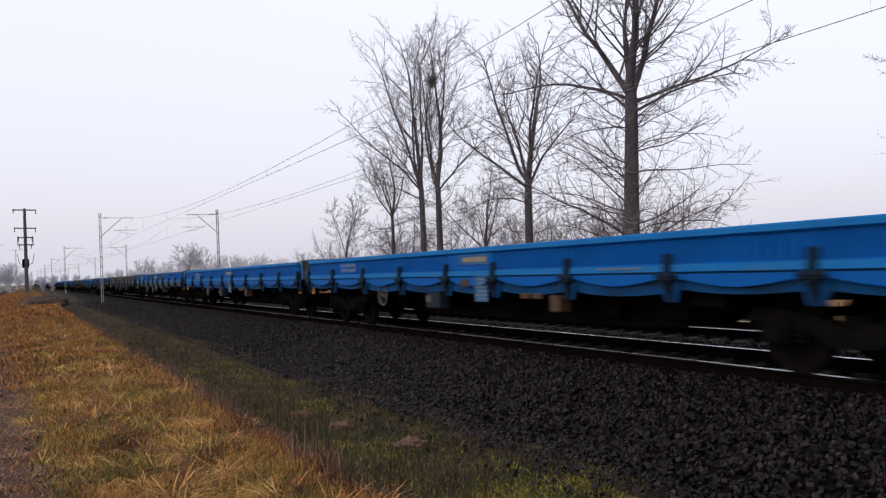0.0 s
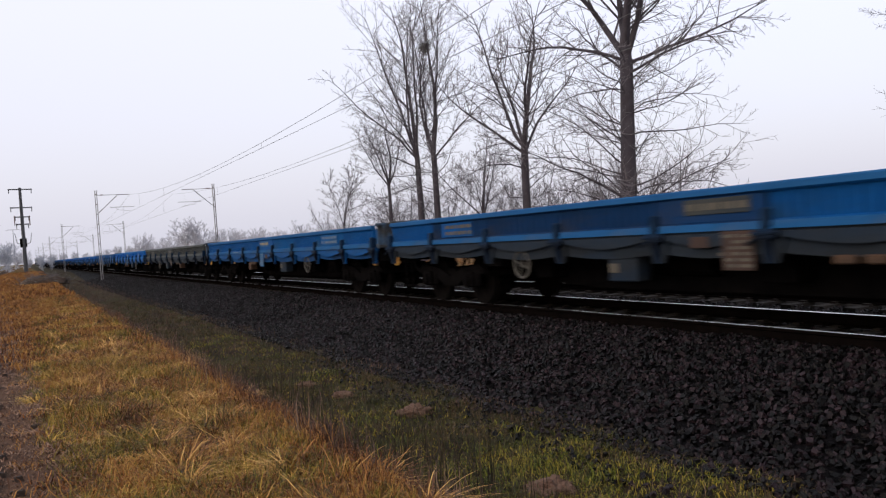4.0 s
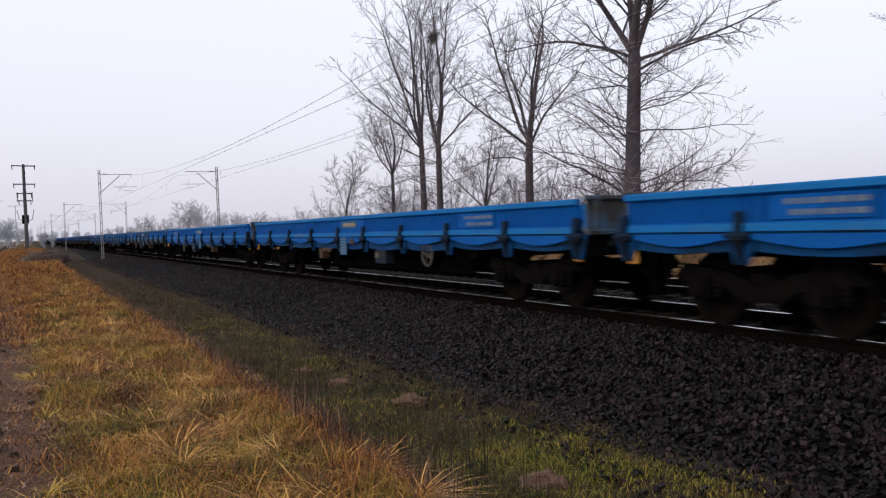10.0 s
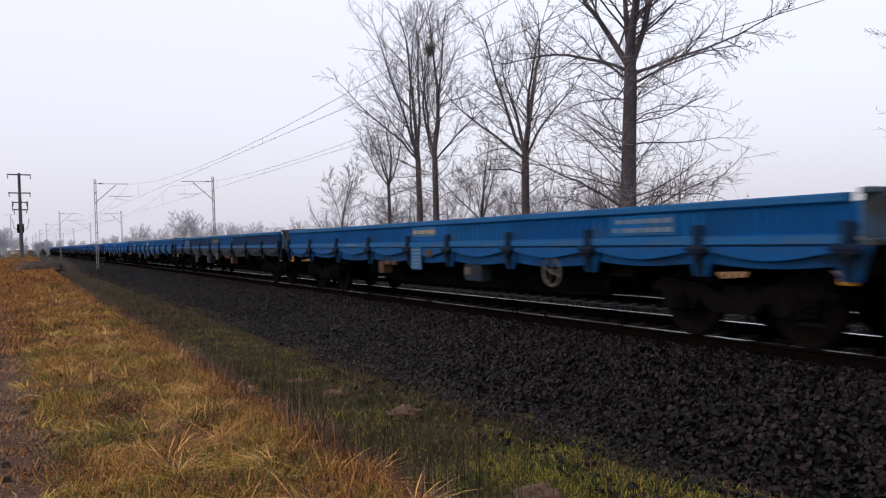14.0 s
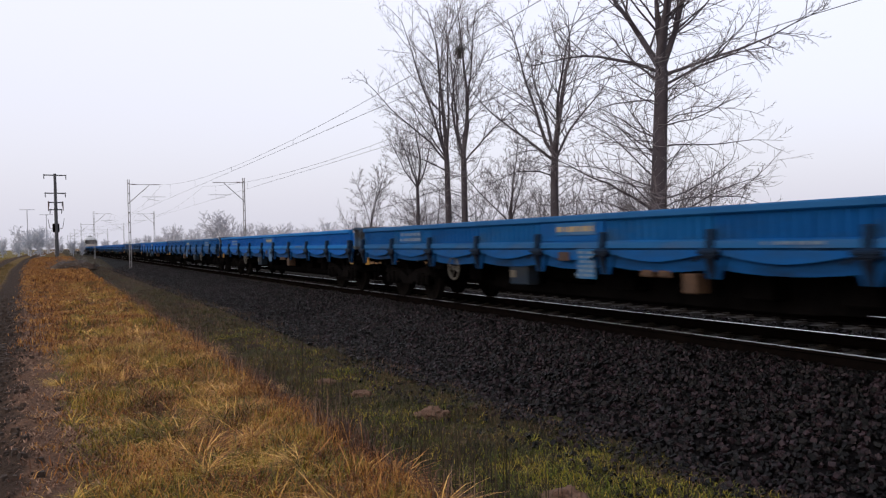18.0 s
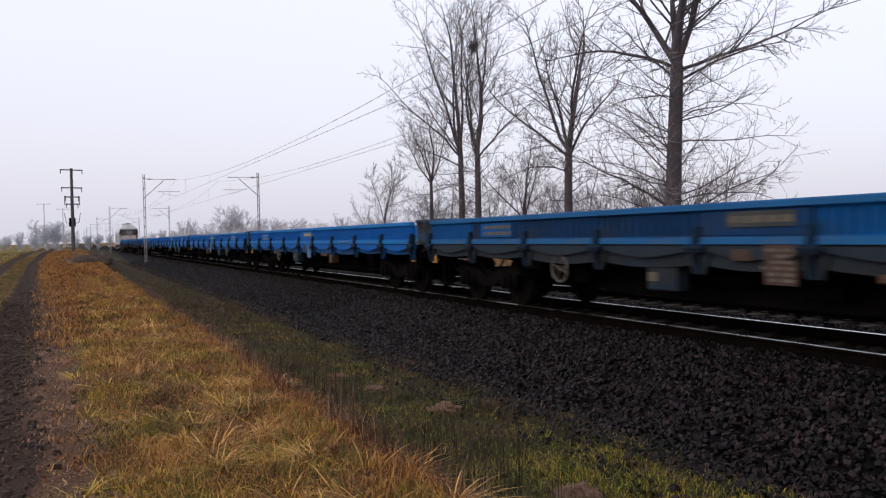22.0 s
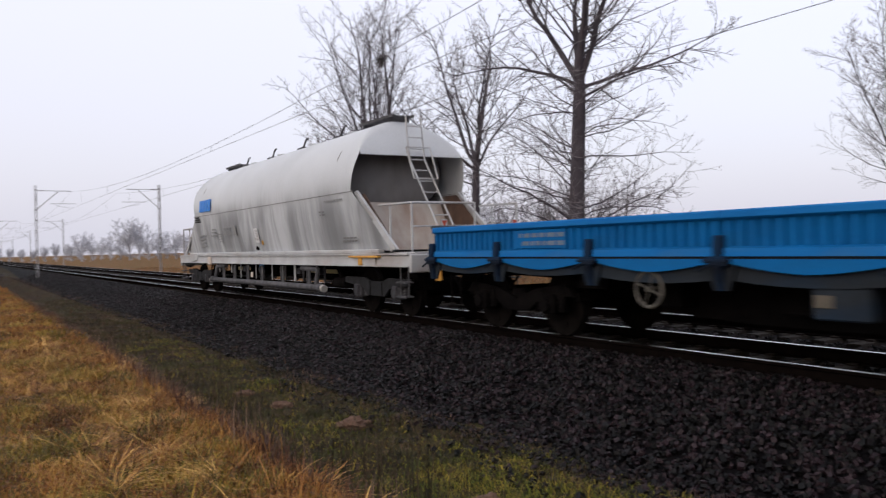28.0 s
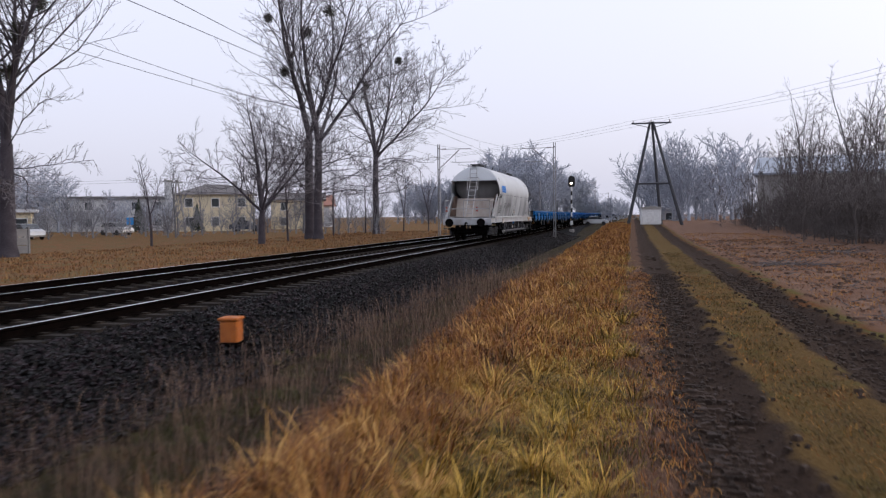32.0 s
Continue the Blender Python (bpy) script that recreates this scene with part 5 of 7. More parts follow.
def tree_stores(seed, height, r0, fork, stems, spread, laterals, lean=(0.0, 0.0), droop=0.0, dense=1.0, twig_r=0.0055, sweep=0.42, levels=4, boughs=(), rise=(5, 32), sag=0.03, taper=1.0, limb_r=0.16):
    """Trunk, limbs and twigs of a bare tree. stems: how many rise from the fork; laterals: (lowest, highest, count, length) on the trunk."""
    rnd = random.Random(seed)
    trunk, limbs, twigs = ([], []), ([], []), ([], [])

    def spray(pts, length, r, count, angle, lift, part_of):
        """Branches set along pts, with finer ones on them."""
        for k in range(count):
            u = 0.12 + 0.88 * (k + rnd.random()) / count
            i = min(len(pts) - 2, int(u * (len(pts) - 1)))
            f = u * (len(pts) - 1) - i
            p = pts[i].lerp(pts[i + 1], f)
            d = (pts[i + 1] - pts[i]).normalized()
            ln = length * (1.1 - 0.65 * u) * rnd.uniform(0.65, 1.25)
            side = away(rnd, d, rnd.uniform(angle - 14, angle + 14))
            q, rr = bough(rnd, p, side, ln, max(twig_r * 1.4, r * (1.1 - 0.6 * u)), twig_r, 4, 0.13, lift)
            tube(limbs if part_of == 2 else twigs, q, rr, 4 if part_of == 2 else 3)
            if part_of < levels:
                spray(q, ln * 0.45, max(twig_r * 1.2, r * 0.45), max(3, int((6 if part_of == 2 else 4) * dense)), 42, 0.05, part_of + 1)

    base = Vector((0, 0, -0.3))
    pts, rr = bough(rnd, base, Vector((lean[0], lean[1], 1)), fork + 0.3, r0, r0 * 0.72, 7, 0.012, 0.01)
    rr[0] = r0 * 1.35
    tube(trunk, pts, rr, 9)
    if laterals:
        lo, hi, count, ln = laterals
        for k in range(count):
            z = lo + (hi - lo) * (k + rnd.random()) / count
            u = (z + 0.3) / (fork + 0.3) * 7
            i = min(6, int(u))
            p = pts[i].lerp(pts[i + 1], u - i)
            tilt = radians(rnd.uniform(*rise) - droop)
            a = rnd.uniform(0, 2 * math.pi)
            d = Vector((math.cos(a) * math.cos(tilt), math.sin(a) * math.cos(tilt), math.sin(tilt)))
            l1 = ln * rnd.uniform(0.6, 1.15) * (1 + (taper - 1) * (z - lo) / (hi - lo))
            q, r2 = bough(rnd, p, d, l1, r0 * limb_r * rnd.uniform(0.6, 1.1), twig_r * 1.3, 8, 0.15, sag)
            tube(limbs, q, r2, 5)
            spray(q, l1 * 0.40, r0 * 0.05, int(9 * dense), 45, 0.03, 3)
    for z, a, up, l1, thick in boughs:          # single great limbs: height, way, rise, length, thickness
        u = min(6.99, (z + 0.3) / (fork + 0.3) * 7)
        p = pts[int(u)].lerp(pts[int(u) + 1], u - int(u))
        d = Vector((math.cos(radians(a)) * math.cos(radians(up)), math.sin(radians(a)) * math.cos(radians(up)), math.sin(radians(up))))
        q, r2 = bough(rnd, p, d, l1, thick, twig_r * 2, 9, 0.10, -0.01)
        tube(limbs, q, r2, 6)
        spray(q, l1 * 0.36, thick * 0.4, int(13 * dense), 46, 0.02, 2)
    crown = height - fork
    for k in range(stems):
        a = 2 * math.pi * (k + rnd.uniform(-0.2, 0.2)) / max(1, stems)
        tilt = radians(spread * (0.25 if k == 0 else rnd.uniform(0.7, 1.15)))
        d = Vector((math.cos(a) * math.sin(tilt), math.sin(a) * math.sin(tilt), math.cos(tilt)))
        ln = crown * (1.0 if k == 0 else rnd.uniform(0.78, 1.0))
        q, r2 = bough(rnd, pts[-1], d, ln, r0 * (0.66 if k == 0 else 0.40), 0.014, 9, 0.08, 0.045)
        tube(trunk, q, r2, 7)
        spray(q, crown * sweep, r0 * 0.14, int(14 * dense), 48, 0.08, 2)
    return trunk, limbs, twigs


def tree(at, label, bark=None, twig=None, turn=0.0, **spec):
    bark, twig = bark or M_BARK, twig or M_TWIG
    top = thing("tree", label, "tree", "bare trees beside the railway", at=pose(at[0], at[1], at[2], 0, 0, turn))
    trunk, limbs, twigs = tree_stores(**spec)
    part("trunk", raw("trunk", trunk[0], trunk[1], bark, True), None, top, "dark trunk and main stems")
    shift = len(limbs[0])
    me = raw("crown", limbs[0] + twigs[0], limbs[1] + [tuple(i + shift for i in f) for f in twigs[1]], bark)
    me.materials.append(twig)
    me.polygons.foreach_set("material_index", [0] * len(limbs[1]) + [1] * len(twigs[1]))
    part("crown", me, None, top, "crown of bare limbs and fine twigs")
    return top


def east(x, y):
    return (x, y, ground_z(x, y))


BIG = "tall bare broadleaf tree with a dark trunk beside the railway"
tree(east(24.6, 28.9), "great bare tree with low spreading boughs beside the railway", seed=3, height=19, r0=0.40, fork=9.1, stems=5, spread=27, laterals=(1.6, 8.9, 46, 6.4), dense=1.15, lean=(0.012, -0.012), sweep=0.5,
     rise=(12, 44), sag=-0.025, taper=0.66, limb_r=0.10, boughs=((8.9, -42, 18, 7.8, 0.085), (9.0, 142, 27, 6.6, 0.09), (8.6, 100, 32, 5.0, 0.07), (8.4, -75, 26, 5.4, 0.07), (2.6, 150, 34, 6.0, 0.07), (2.2, -30, 20, 5.0, 0.06)))
tree(east(24.5, 37.1), "bare forked tree with rising stems beside the railway", seed=4, height=14.6, r0=0.27, fork=6.1, stems=4, spread=32, laterals=(2.4, 5.9, 12, 3.4), dense=1.1, sweep=0.5, rise=(10, 36), sag=-0.02, limb_r=0.14,
     boughs=((5.8, 150, 46, 6.4, 0.085), (5.9, -30, 52, 5.8, 0.085), (5.0, 130, 18, 4.0, 0.05)))
tree(east(26.2, 44.5), "young bare tree with thin wiry boughs", seed=5, height=8.4, r0=0.13, fork=2.6, stems=5, spread=40, laterals=(1.2, 2.5, 6, 2.4), dense=1.0, sweep=0.5)
tree(east(24.5, 47.7), "slender tall bare tree with steep stems", seed=6, height=17.2, r0=0.25, fork=7.0, stems=4, spread=29, laterals=(2.6, 6.8, 11, 3.0), dense=1.1, sweep=0.48, rise=(10, 40), sag=-0.01, limb_r=0.13, boughs=((6.7, -35, 50, 6.5, 0.07), (6.6, 80, 46, 5.0, 0.055)))
tree(east(24.5, 50.1), "slender tall bare tree with steep stems", seed=7, height=17.6, r0=0.25, fork=7.2, stems=4, spread=27, laterals=(2.6, 7.0, 12, 3.2), dense=1.1, sweep=0.5, rise=(10, 40), sag=-0.01, limb_r=0.13, boughs=((7.0, 155, 46, 8.0, 0.075), (7.1, 120, 58, 6.5, 0.07), (6.4, 175, 32, 4.2, 0.05)))
tree(east(24.4, 55.0), "slim bare tree with short boughs", seed=8, height=11.2, r0=0.16, fork=5.6, stems=5, spread=34, laterals=(1.8, 5.4, 14, 2.8), dense=1.1, sweep=0.5, sag=-0.03)
tree(east(25.2, 67.0), "pale thin young tree with fine twigs", seed=9, height=8.6, r0=0.10, fork=3.0, stems=3, spread=18, laterals=(0.8, 2.9, 8, 1.8), twig_r=0.010)
for k, (x, y, h) in enumerate(((27.5, 33, 5.5), (27, 41, 5.0), (28, 53, 6.0), (27, 59, 6.5), (28, 63, 5.0), (27, 72, 6.0), (27.6, 29.5, 5.2), (26, 31.5, 4.4), (27, 35.5, 4.8), (26.5, 38.5, 5.4), (27.5, 46, 5.2), (26.4, 57, 5.8))):
    tree(east(x, y), "low bare scrub tree under the tall ones", seed=30 + k, height=h, r0=0.06, fork=0.5, stems=7, spread=40, laterals=None, dense=0.9, twig_r=0.0055, sweep=0.45)
tree(east(44.0, 24.6), "rounded bare tree standing back from the railway", seed=12, height=14.0, r0=0.20, fork=3.0, stems=6, spread=25, laterals=(1.6, 2.9, 6, 2.8), dense=1.4, sweep=0.40)
tree(east(44.0, 18.8), "rounded bare tree standing back from the railway", seed=13, height=15.0, r0=0.21, fork=3.2, stems=6, spread=25, laterals=(1.8, 3.1, 6, 2.9), dense=1.4, sweep=0.40)
tree(east(29.0, -39.6), BIG, seed=14, height=19, r0=0.40, fork=5.4, stems=3, spread=21, laterals=(2.2, 5.2, 14, 4.6), dense=1.6, sweep=0.60, twig_r=0.0075, rise=(2, 34), sag=-0.03, limb_r=0.12)
tree(east(24.3, -67.2), BIG, seed=15, height=21.5, r0=0.38, fork=7.6, stems=4, spread=42, laterals=(3.0, 7.4, 20, 7.2), twig_r=0.0085, dense=1.2, sweep=0.55, sag=-0.01, limb_r=0.12)
tree(east(25.6, -68.6), BIG, seed=16, height=22.5, r0=0.40, fork=8.4, stems=4, spread=40, laterals=(3.0, 8.2, 20, 7.2), twig_r=0.0085, dense=1.2, sweep=0.55, sag=-0.01, limb_r=0.12)
tree(east(24.4, -57.2), "low forked bare fruit tree in rough grass", seed=17, height=10.2, r0=0.26, fork=2.2, stems=6, spread=44, laterals=None, dense=1.35, sweep=0.46)
tree(east(25.0, -84.5), BIG, seed=18, height=21, r0=0.36, fork=7.6, stems=5, spread=40, laterals=(3.5, 7.5, 16, 6.0), twig_r=0.010, dense=1.35, sweep=0.55, sag=-0.01, limb_r=0.12)
# bark paled in colour for haze, used on the trees beyond x = 35
M_HAZEBARK = mat("haze_tinted_bark", (0.11, 0.11, 0.12), (0.17, 0.17, 0.18), 1, 0.95)
for k, (x, y, h) in enumerate(((26, -61, 6.5), (27, -74, 8), (27.5, -79, 7), (28, -90, 8), (30, -53, 5.5), (24.8, -62.5, 7.5), (40, -88, 8.5), (44, -92, 7.5), (36, -92, 8), (48, -86, 8.5), (41, -74, 7), (26, -98, 9), (24.5, -104, 8), (52, -98, 7.5))):
    tree(east(x, y), "thin young bare tree in rough grass", bark=M_HAZEBARK if x > 35 else None, twig=M_HAZEBARK if x > 35 else None, seed=50 + k, height=h, r0=0.09, fork=2.0, stems=3, spread=24, laterals=(0.8, 1.9, 5, 1.5), dense=0.8)


def mistletoe(x, y, z, r, seed):
    rnd = random.Random(seed)
    store = ([], [])
    for k in range(230):
        d = Vector((rnd.gauss(0, 1), rnd.gauss(0, 1), rnd.gauss(0, 1))).normalized()
        q, rr = bough(rnd, d * r * 0.1, d, r * rnd.uniform(0.8, 1.15), 0.018, 0.011, 3, 0.35, 0)
        tube(store, q, rr, 3)
    ob = new("mistletoe_ball", raw("mistletoe_ball", store[0], store[1], M_NEST))
    ob.location = (x, y, z)
    return tagged(ob, "dark ball of mistletoe twigs high in a bare tree", "mistletoe", "mistletoe in the trees")


def on_ray(azimuth, rise, dist):
    a, b = radians(azimuth), radians(rise)
    return (dist * math.sin(a), dist * math.cos(a), EYE[2] + dist * math.tan(b))


for k, (az, el, d, r) in enumerate(((27.1, 12.9, 54.5, 0.45), (141.6, 10.7, 49, 0.55), (145.6, 12.0, 49, 0.5), (144.0, 8.2, 49, 0.5), (144.6, 10.4, 49, 0.55),
                                    (158.2, 9.1, 72, 0.45), (159.6, 11.5, 72, 0.5), (161.0, 12.8, 73, 0.5), (157.2, 12.3, 72, 0.4), (165.1, 9.97, 88, 0.45), (163.0, 8.4, 87, 0.4))):
    mistletoe(*on_ray(az, el, d), r, 70 + k)


# ---------------------------------------------------------------- woods far off and thickets
def woods(name, label, spots, m, seed, dense=0.8, twig_r=0.03, levels=3):
    """A belt of distant bare trees as one mass."""
    rnd = random.Random(seed)
    verts, faces = [], []
    kinds = [tree_stores(seed=seed * 10 + k, height=10, r0=0.22, fork=1.6, stems=6, spread=27, laterals=(0.3, 1.5, 8, 2.5), dense=dense, twig_r=twig_r, levels=levels, sweep=0.42) for k in range(4)]
    for x, y, z, h in spots:
        store = rnd.choice(kinds)
        a, s = rnd.uniform(0, 6.28), h / 10
        c, d = math.cos(a) * s * rnd.uniform(0.9, 1.25), math.sin(a) * s
        for vs, fs in store:
            base = len(verts)
            verts += [(x + p[0] * c - p[1] * d, y + p[0] * d + p[1] * c, z + p[2] * s) for p in vs]
            faces += [tuple(i + base for i in f) for f in fs]
    return tagged(new(name, raw(name, verts, faces, m)), label, "woods", kind="stuff")


# blue-grey tone carries the mist of the middle distance in the colour
M_TWIGMID = mat("haze_tinted_twigs", (0.285, 0.31, 0.37), (0.35, 0.375, 0.43), 0.3, 1.0)
rw = random.Random(8)
north_belt = []
for k in range(26):
    az = 6.6 + 14.5 * k / 25
    d = 235 + rw.uniform(-12, 25)
    tall = 4.2 + 3.0 * abs(math.sin(k * 1.9)) + (3.6 if 9.5 < az < 11.2 else 0) + rw.uniform(-0.8, 0.8)
    north_belt.append((d * math.sin(radians(az)), d * math.cos(radians(az)), -0.3, tall))
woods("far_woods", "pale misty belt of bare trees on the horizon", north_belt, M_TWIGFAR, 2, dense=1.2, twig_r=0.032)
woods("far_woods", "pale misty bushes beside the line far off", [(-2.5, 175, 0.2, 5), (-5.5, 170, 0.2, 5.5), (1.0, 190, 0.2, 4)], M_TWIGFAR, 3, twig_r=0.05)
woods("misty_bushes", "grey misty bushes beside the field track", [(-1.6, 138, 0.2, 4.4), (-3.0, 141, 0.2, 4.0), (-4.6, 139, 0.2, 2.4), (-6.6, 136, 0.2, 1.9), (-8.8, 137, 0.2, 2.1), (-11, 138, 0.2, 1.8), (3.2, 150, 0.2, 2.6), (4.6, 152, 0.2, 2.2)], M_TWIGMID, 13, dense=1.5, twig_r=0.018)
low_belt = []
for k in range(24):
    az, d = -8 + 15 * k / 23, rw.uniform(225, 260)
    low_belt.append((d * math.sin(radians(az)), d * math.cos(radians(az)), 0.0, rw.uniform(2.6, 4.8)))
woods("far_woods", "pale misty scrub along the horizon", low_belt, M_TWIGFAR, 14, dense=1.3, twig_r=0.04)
mid_belt = []
for k in range(30):
    az = 134 + 17 * k / 29
    d = rw.uniform(120, 150)
    mid_belt.append((d * math.sin(radians(az)), d * math.cos(radians(az)), -0.3, rw.uniform(7, 11.5) if az < 143.5 else rw.uniform(2.5, 5.5)))
mid_belt += [(1.04 * a, 1.04 * b, c, rw.uniform(2.5, 4.5)) for a, b, c, d in mid_belt]
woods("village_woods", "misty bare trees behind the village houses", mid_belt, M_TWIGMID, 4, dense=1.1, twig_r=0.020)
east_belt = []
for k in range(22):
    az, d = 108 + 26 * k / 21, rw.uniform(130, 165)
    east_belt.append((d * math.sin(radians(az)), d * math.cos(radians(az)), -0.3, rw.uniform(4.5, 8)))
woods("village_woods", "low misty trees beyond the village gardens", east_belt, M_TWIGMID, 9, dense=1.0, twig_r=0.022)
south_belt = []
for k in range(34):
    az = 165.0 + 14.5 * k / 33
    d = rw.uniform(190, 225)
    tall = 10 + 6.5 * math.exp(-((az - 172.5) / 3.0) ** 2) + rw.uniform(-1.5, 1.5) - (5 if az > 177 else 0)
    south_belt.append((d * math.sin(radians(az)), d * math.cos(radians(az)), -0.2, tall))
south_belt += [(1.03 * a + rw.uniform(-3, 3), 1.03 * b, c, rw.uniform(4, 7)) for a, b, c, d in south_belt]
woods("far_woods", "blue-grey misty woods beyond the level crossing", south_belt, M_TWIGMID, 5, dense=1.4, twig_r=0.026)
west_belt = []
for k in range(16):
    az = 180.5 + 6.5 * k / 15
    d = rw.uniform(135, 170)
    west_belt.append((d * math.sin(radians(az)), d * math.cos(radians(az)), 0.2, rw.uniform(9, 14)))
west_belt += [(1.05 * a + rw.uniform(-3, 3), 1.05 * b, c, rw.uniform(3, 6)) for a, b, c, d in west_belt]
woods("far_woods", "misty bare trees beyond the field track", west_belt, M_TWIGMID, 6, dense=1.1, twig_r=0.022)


# hedge twigs lightened so that their colour holds the village haze
M_HEDGE = mat("haze_tinted_hedge", (0.16, 0.165, 0.185), (0.23, 0.235, 0.255), 0.5, 1.0)
hedge_row = []
for k in range(60):
    az, d = 135.5 + 28.5 * k / 59, rw.uniform(86, 106)
    hedge_row.append((d * math.sin(radians(az)), d * math.cos(radians(az)), -0.4, rw.choice((2.0, 2.6, 3.2, 4.6))))
woods("garden_hedge", "bare hedges and shrubs before the village houses, paled for haze", hedge_row, M_HEDGE, 7, dense=0.9, twig_r=0.02)


def thicket():
    """Dense saplings along the cleared strip; a few built, the rest copied."""
    stock = []
    rnd = random.Random(21)
    for k in range(5):
        top = thing("thicket_bush", "dense brown bare thicket of saplings and brushwood", "bush", "thicket beside the field track")
        trunk, limbs, twigs = ([], []), ([], []), ([], [])
        for j in range(9):
            x, y = rnd.gauss(0, 0.9), rnd.gauss(0, 1.2)
            a = tree_stores(seed=200 + 10 * k + j, height=rnd.uniform(3.6, 6.5) if j < 2 else rnd.uniform(1.6, 3.4), r0=rnd.uniform(0.03, 0.05), fork=rnd.uniform(0.4, 1.0), stems=3, spread=20, laterals=(0.2, 0.4, 5, 1.1), dense=0.75, twig_r=0.007, sweep=0.36)
            for big, small in zip((trunk, limbs, twigs), a):
                base = len(big[0])
                big[0].extend((p[0] + x, p[1] + y, p[2]) for p in small[0])
                big[1].extend(tuple(i + base for i in f) for f in small[1])
        part("sapling", raw("sapling", trunk[0], trunk[1], M_BUSH), None, top)
        part("brushwood", raw("brushwood", limbs[0] + twigs[0], limbs[1] + [tuple(i + len(limbs[0]) for i in f) for f in twigs[1]], M_BUSH), None, top)
        stock.append(top)
    places = []
    for k in range(58):
        u = k / 57
        y = -36 - 58 * u + rnd.uniform(-1, 1)
        x = -12.6 + 2.2 * u - rnd.uniform(0, 5.0) + rnd.uniform(-0.5, 0.9)
        places.append((x, y))
    for k, (x, y) in enumerate(places):
        m = pose(x, y, ground_z(x, y), 0, 0, rnd.uniform(0, 360)) @ Matrix.Scale(rnd.uniform(0.45, 1.25), 4)
        if k < 5:
            stock[k].matrix_basis = m
        else:
            copy_thing(stock[k % 5], m)


thicket()
for k, (x, y, h) in enumerate(((-17, -58, 10.5), (-15.5, -70, 11), (-14.5, -84, 12), (-18, -47, 9.5))):
    tree((x, y, ground_z(x, y)), "bare birch-like tree rising out of the thicket", seed=90 + k, height=h, r0=0.13, fork=3.5, stems=4, spread=22, laterals=(1.5, 3.3, 5, 2.0), twig=M_BUSH, dense=0.9)


# ---------------------------------------------------------------- grass
def blades(name, label, xy, tall, wide, bend, m, seed, sink=0.0):
    """Curved blades standing at the points xy."""
    rng = np.random.default_rng(seed)
    k = len(xy)
    z = np.array([ground_z(a, b) for a, b in xy]) - sink
    a = rng.uniform(0, 2 * np.pi, k)
    h = rng.uniform(tall[0], tall[1], k)
    h *= np.array([0.85 + 0.75 * noise.noise((p * 1.1, q * 1.1, seed * 0.37)) for p, q in xy])
    lean = rng.uniform(bend[0], bend[1], k)
    side = np.stack([np.cos(a), np.sin(a), 0 * a], 1) * (rng.uniform(0.6, 1.2, k) * wide / 2)[:, None]
    b = a + np.pi / 2 + rng.normal(0, 0.5, k)
    out = np.stack([np.cos(b), np.sin(b), 0 * b], 1)
    base = np.concatenate([xy, z[:, None]], 1)
    up = np.array([0, 0, 1.0])
    mid = base + out * (h * lean * 0.35)[:, None] + up * (h * 0.6)[:, None]
    tip = base + out * (h * lean)[:, None] + up * (h * (1.0 - 0.35 * lean))[:, None]
    verts = np.stack([base - side, base + side, mid + side * 0.7, mid - side * 0.7, tip], 1).reshape(-1, 3)
    i = (np.arange(k) * 5)[:, None]
    faces = (i + np.array([[0, 1, 2, 3]])).tolist() + (i + np.array([[3, 2, 4]])).tolist()
    return tagged(new(name, raw(name, verts.tolist(), faces, m)), label, "grass", kind="stuff")


def tufted(seed, x0, x1, y0, y1, per, clump, width, keep=None):
    """Points gathered in clumps over a strip."""
    rng = np.random.default_rng(seed)
    k = int((x1 - x0) * (y1 - y0) * per / clump)
    c = np.stack([rng.uniform(x0, x1, k), rng.uniform(y0, y1, k)], 1)
    p = (c[:, None] + rng.normal(0, width, (k, clump, 2))).reshape(-1, 2)
    soft = np.abs(rng.normal(0, 0.16, len(p)))
    p = p[(p[:, 0] > x0 + soft - 0.1) & (p[:, 0] < x1) & (np.hypot(p[:, 0], p[:, 1]) > 1.6)]
    return p


for s, (y0, y1) in enumerate(((1.5, 15), (-15, -1.5))):
    blades("dry_grass", "long matted amber grass on the bank", tufted(s, 0.85 if s == 0 else 1.25, 2.25, y0, y1, 1150, 26, 0.10), (0.04, 0.17) if s == 0 else (0.07, 0.30), 0.006, (0.7, 2.2), M_DRYGRASS, s)
    blades("dry_grass", "thin dry grass among green tufts", tufted(4 + s, 0.18 if s == 0 else 0.0, 1.0, y0, y1, 800 if s == 0 else 350, 22, 0.10), (0.05, 0.20), 0.006, (0.5, 2.0), M_DRYGRASS, 4 + s)
    blades("bank_grass", "tall feathery russet grass at the bank edge", tufted(6 + s, 1.4, 2.2, y0, y1, 260, 16, 0.09), (0.12, 0.26) if s == 0 else (0.30, 0.55), 0.005, (0.3, 1.2), M_DRYGRASS, 6 + s)
    blades("olive_grass", "short olive-green grass among the dry tufts", tufted(10 + s, 0.08 if s == 0 else -0.10, 2.0, y0, y1, 900 if s == 0 else 950, 24, 0.13), (0.04, 0.15), 0.007, (0.4, 1.6), M_OLIVE if s == 0 else M_OLIVE2, 10 + s)
    blades("track_grass", "short olive grass between the wheel ruts", tufted(20 + s, -2.0, -1.2, y0 - 0, y1, 1500, 20, 0.12), (0.015, 0.06), 0.007, (0.3, 1.6), M_TRACKGRASS, 20 + s)
    blades("ditch_grass", "short green grass and moss in the ditch", tufted(30 + s, 2.45, 4.95, y0, y1, 900, 22, 0.15), (0.03, 0.12), 0.007, (0.2, 1.4), M_MOSS, 30 + s)
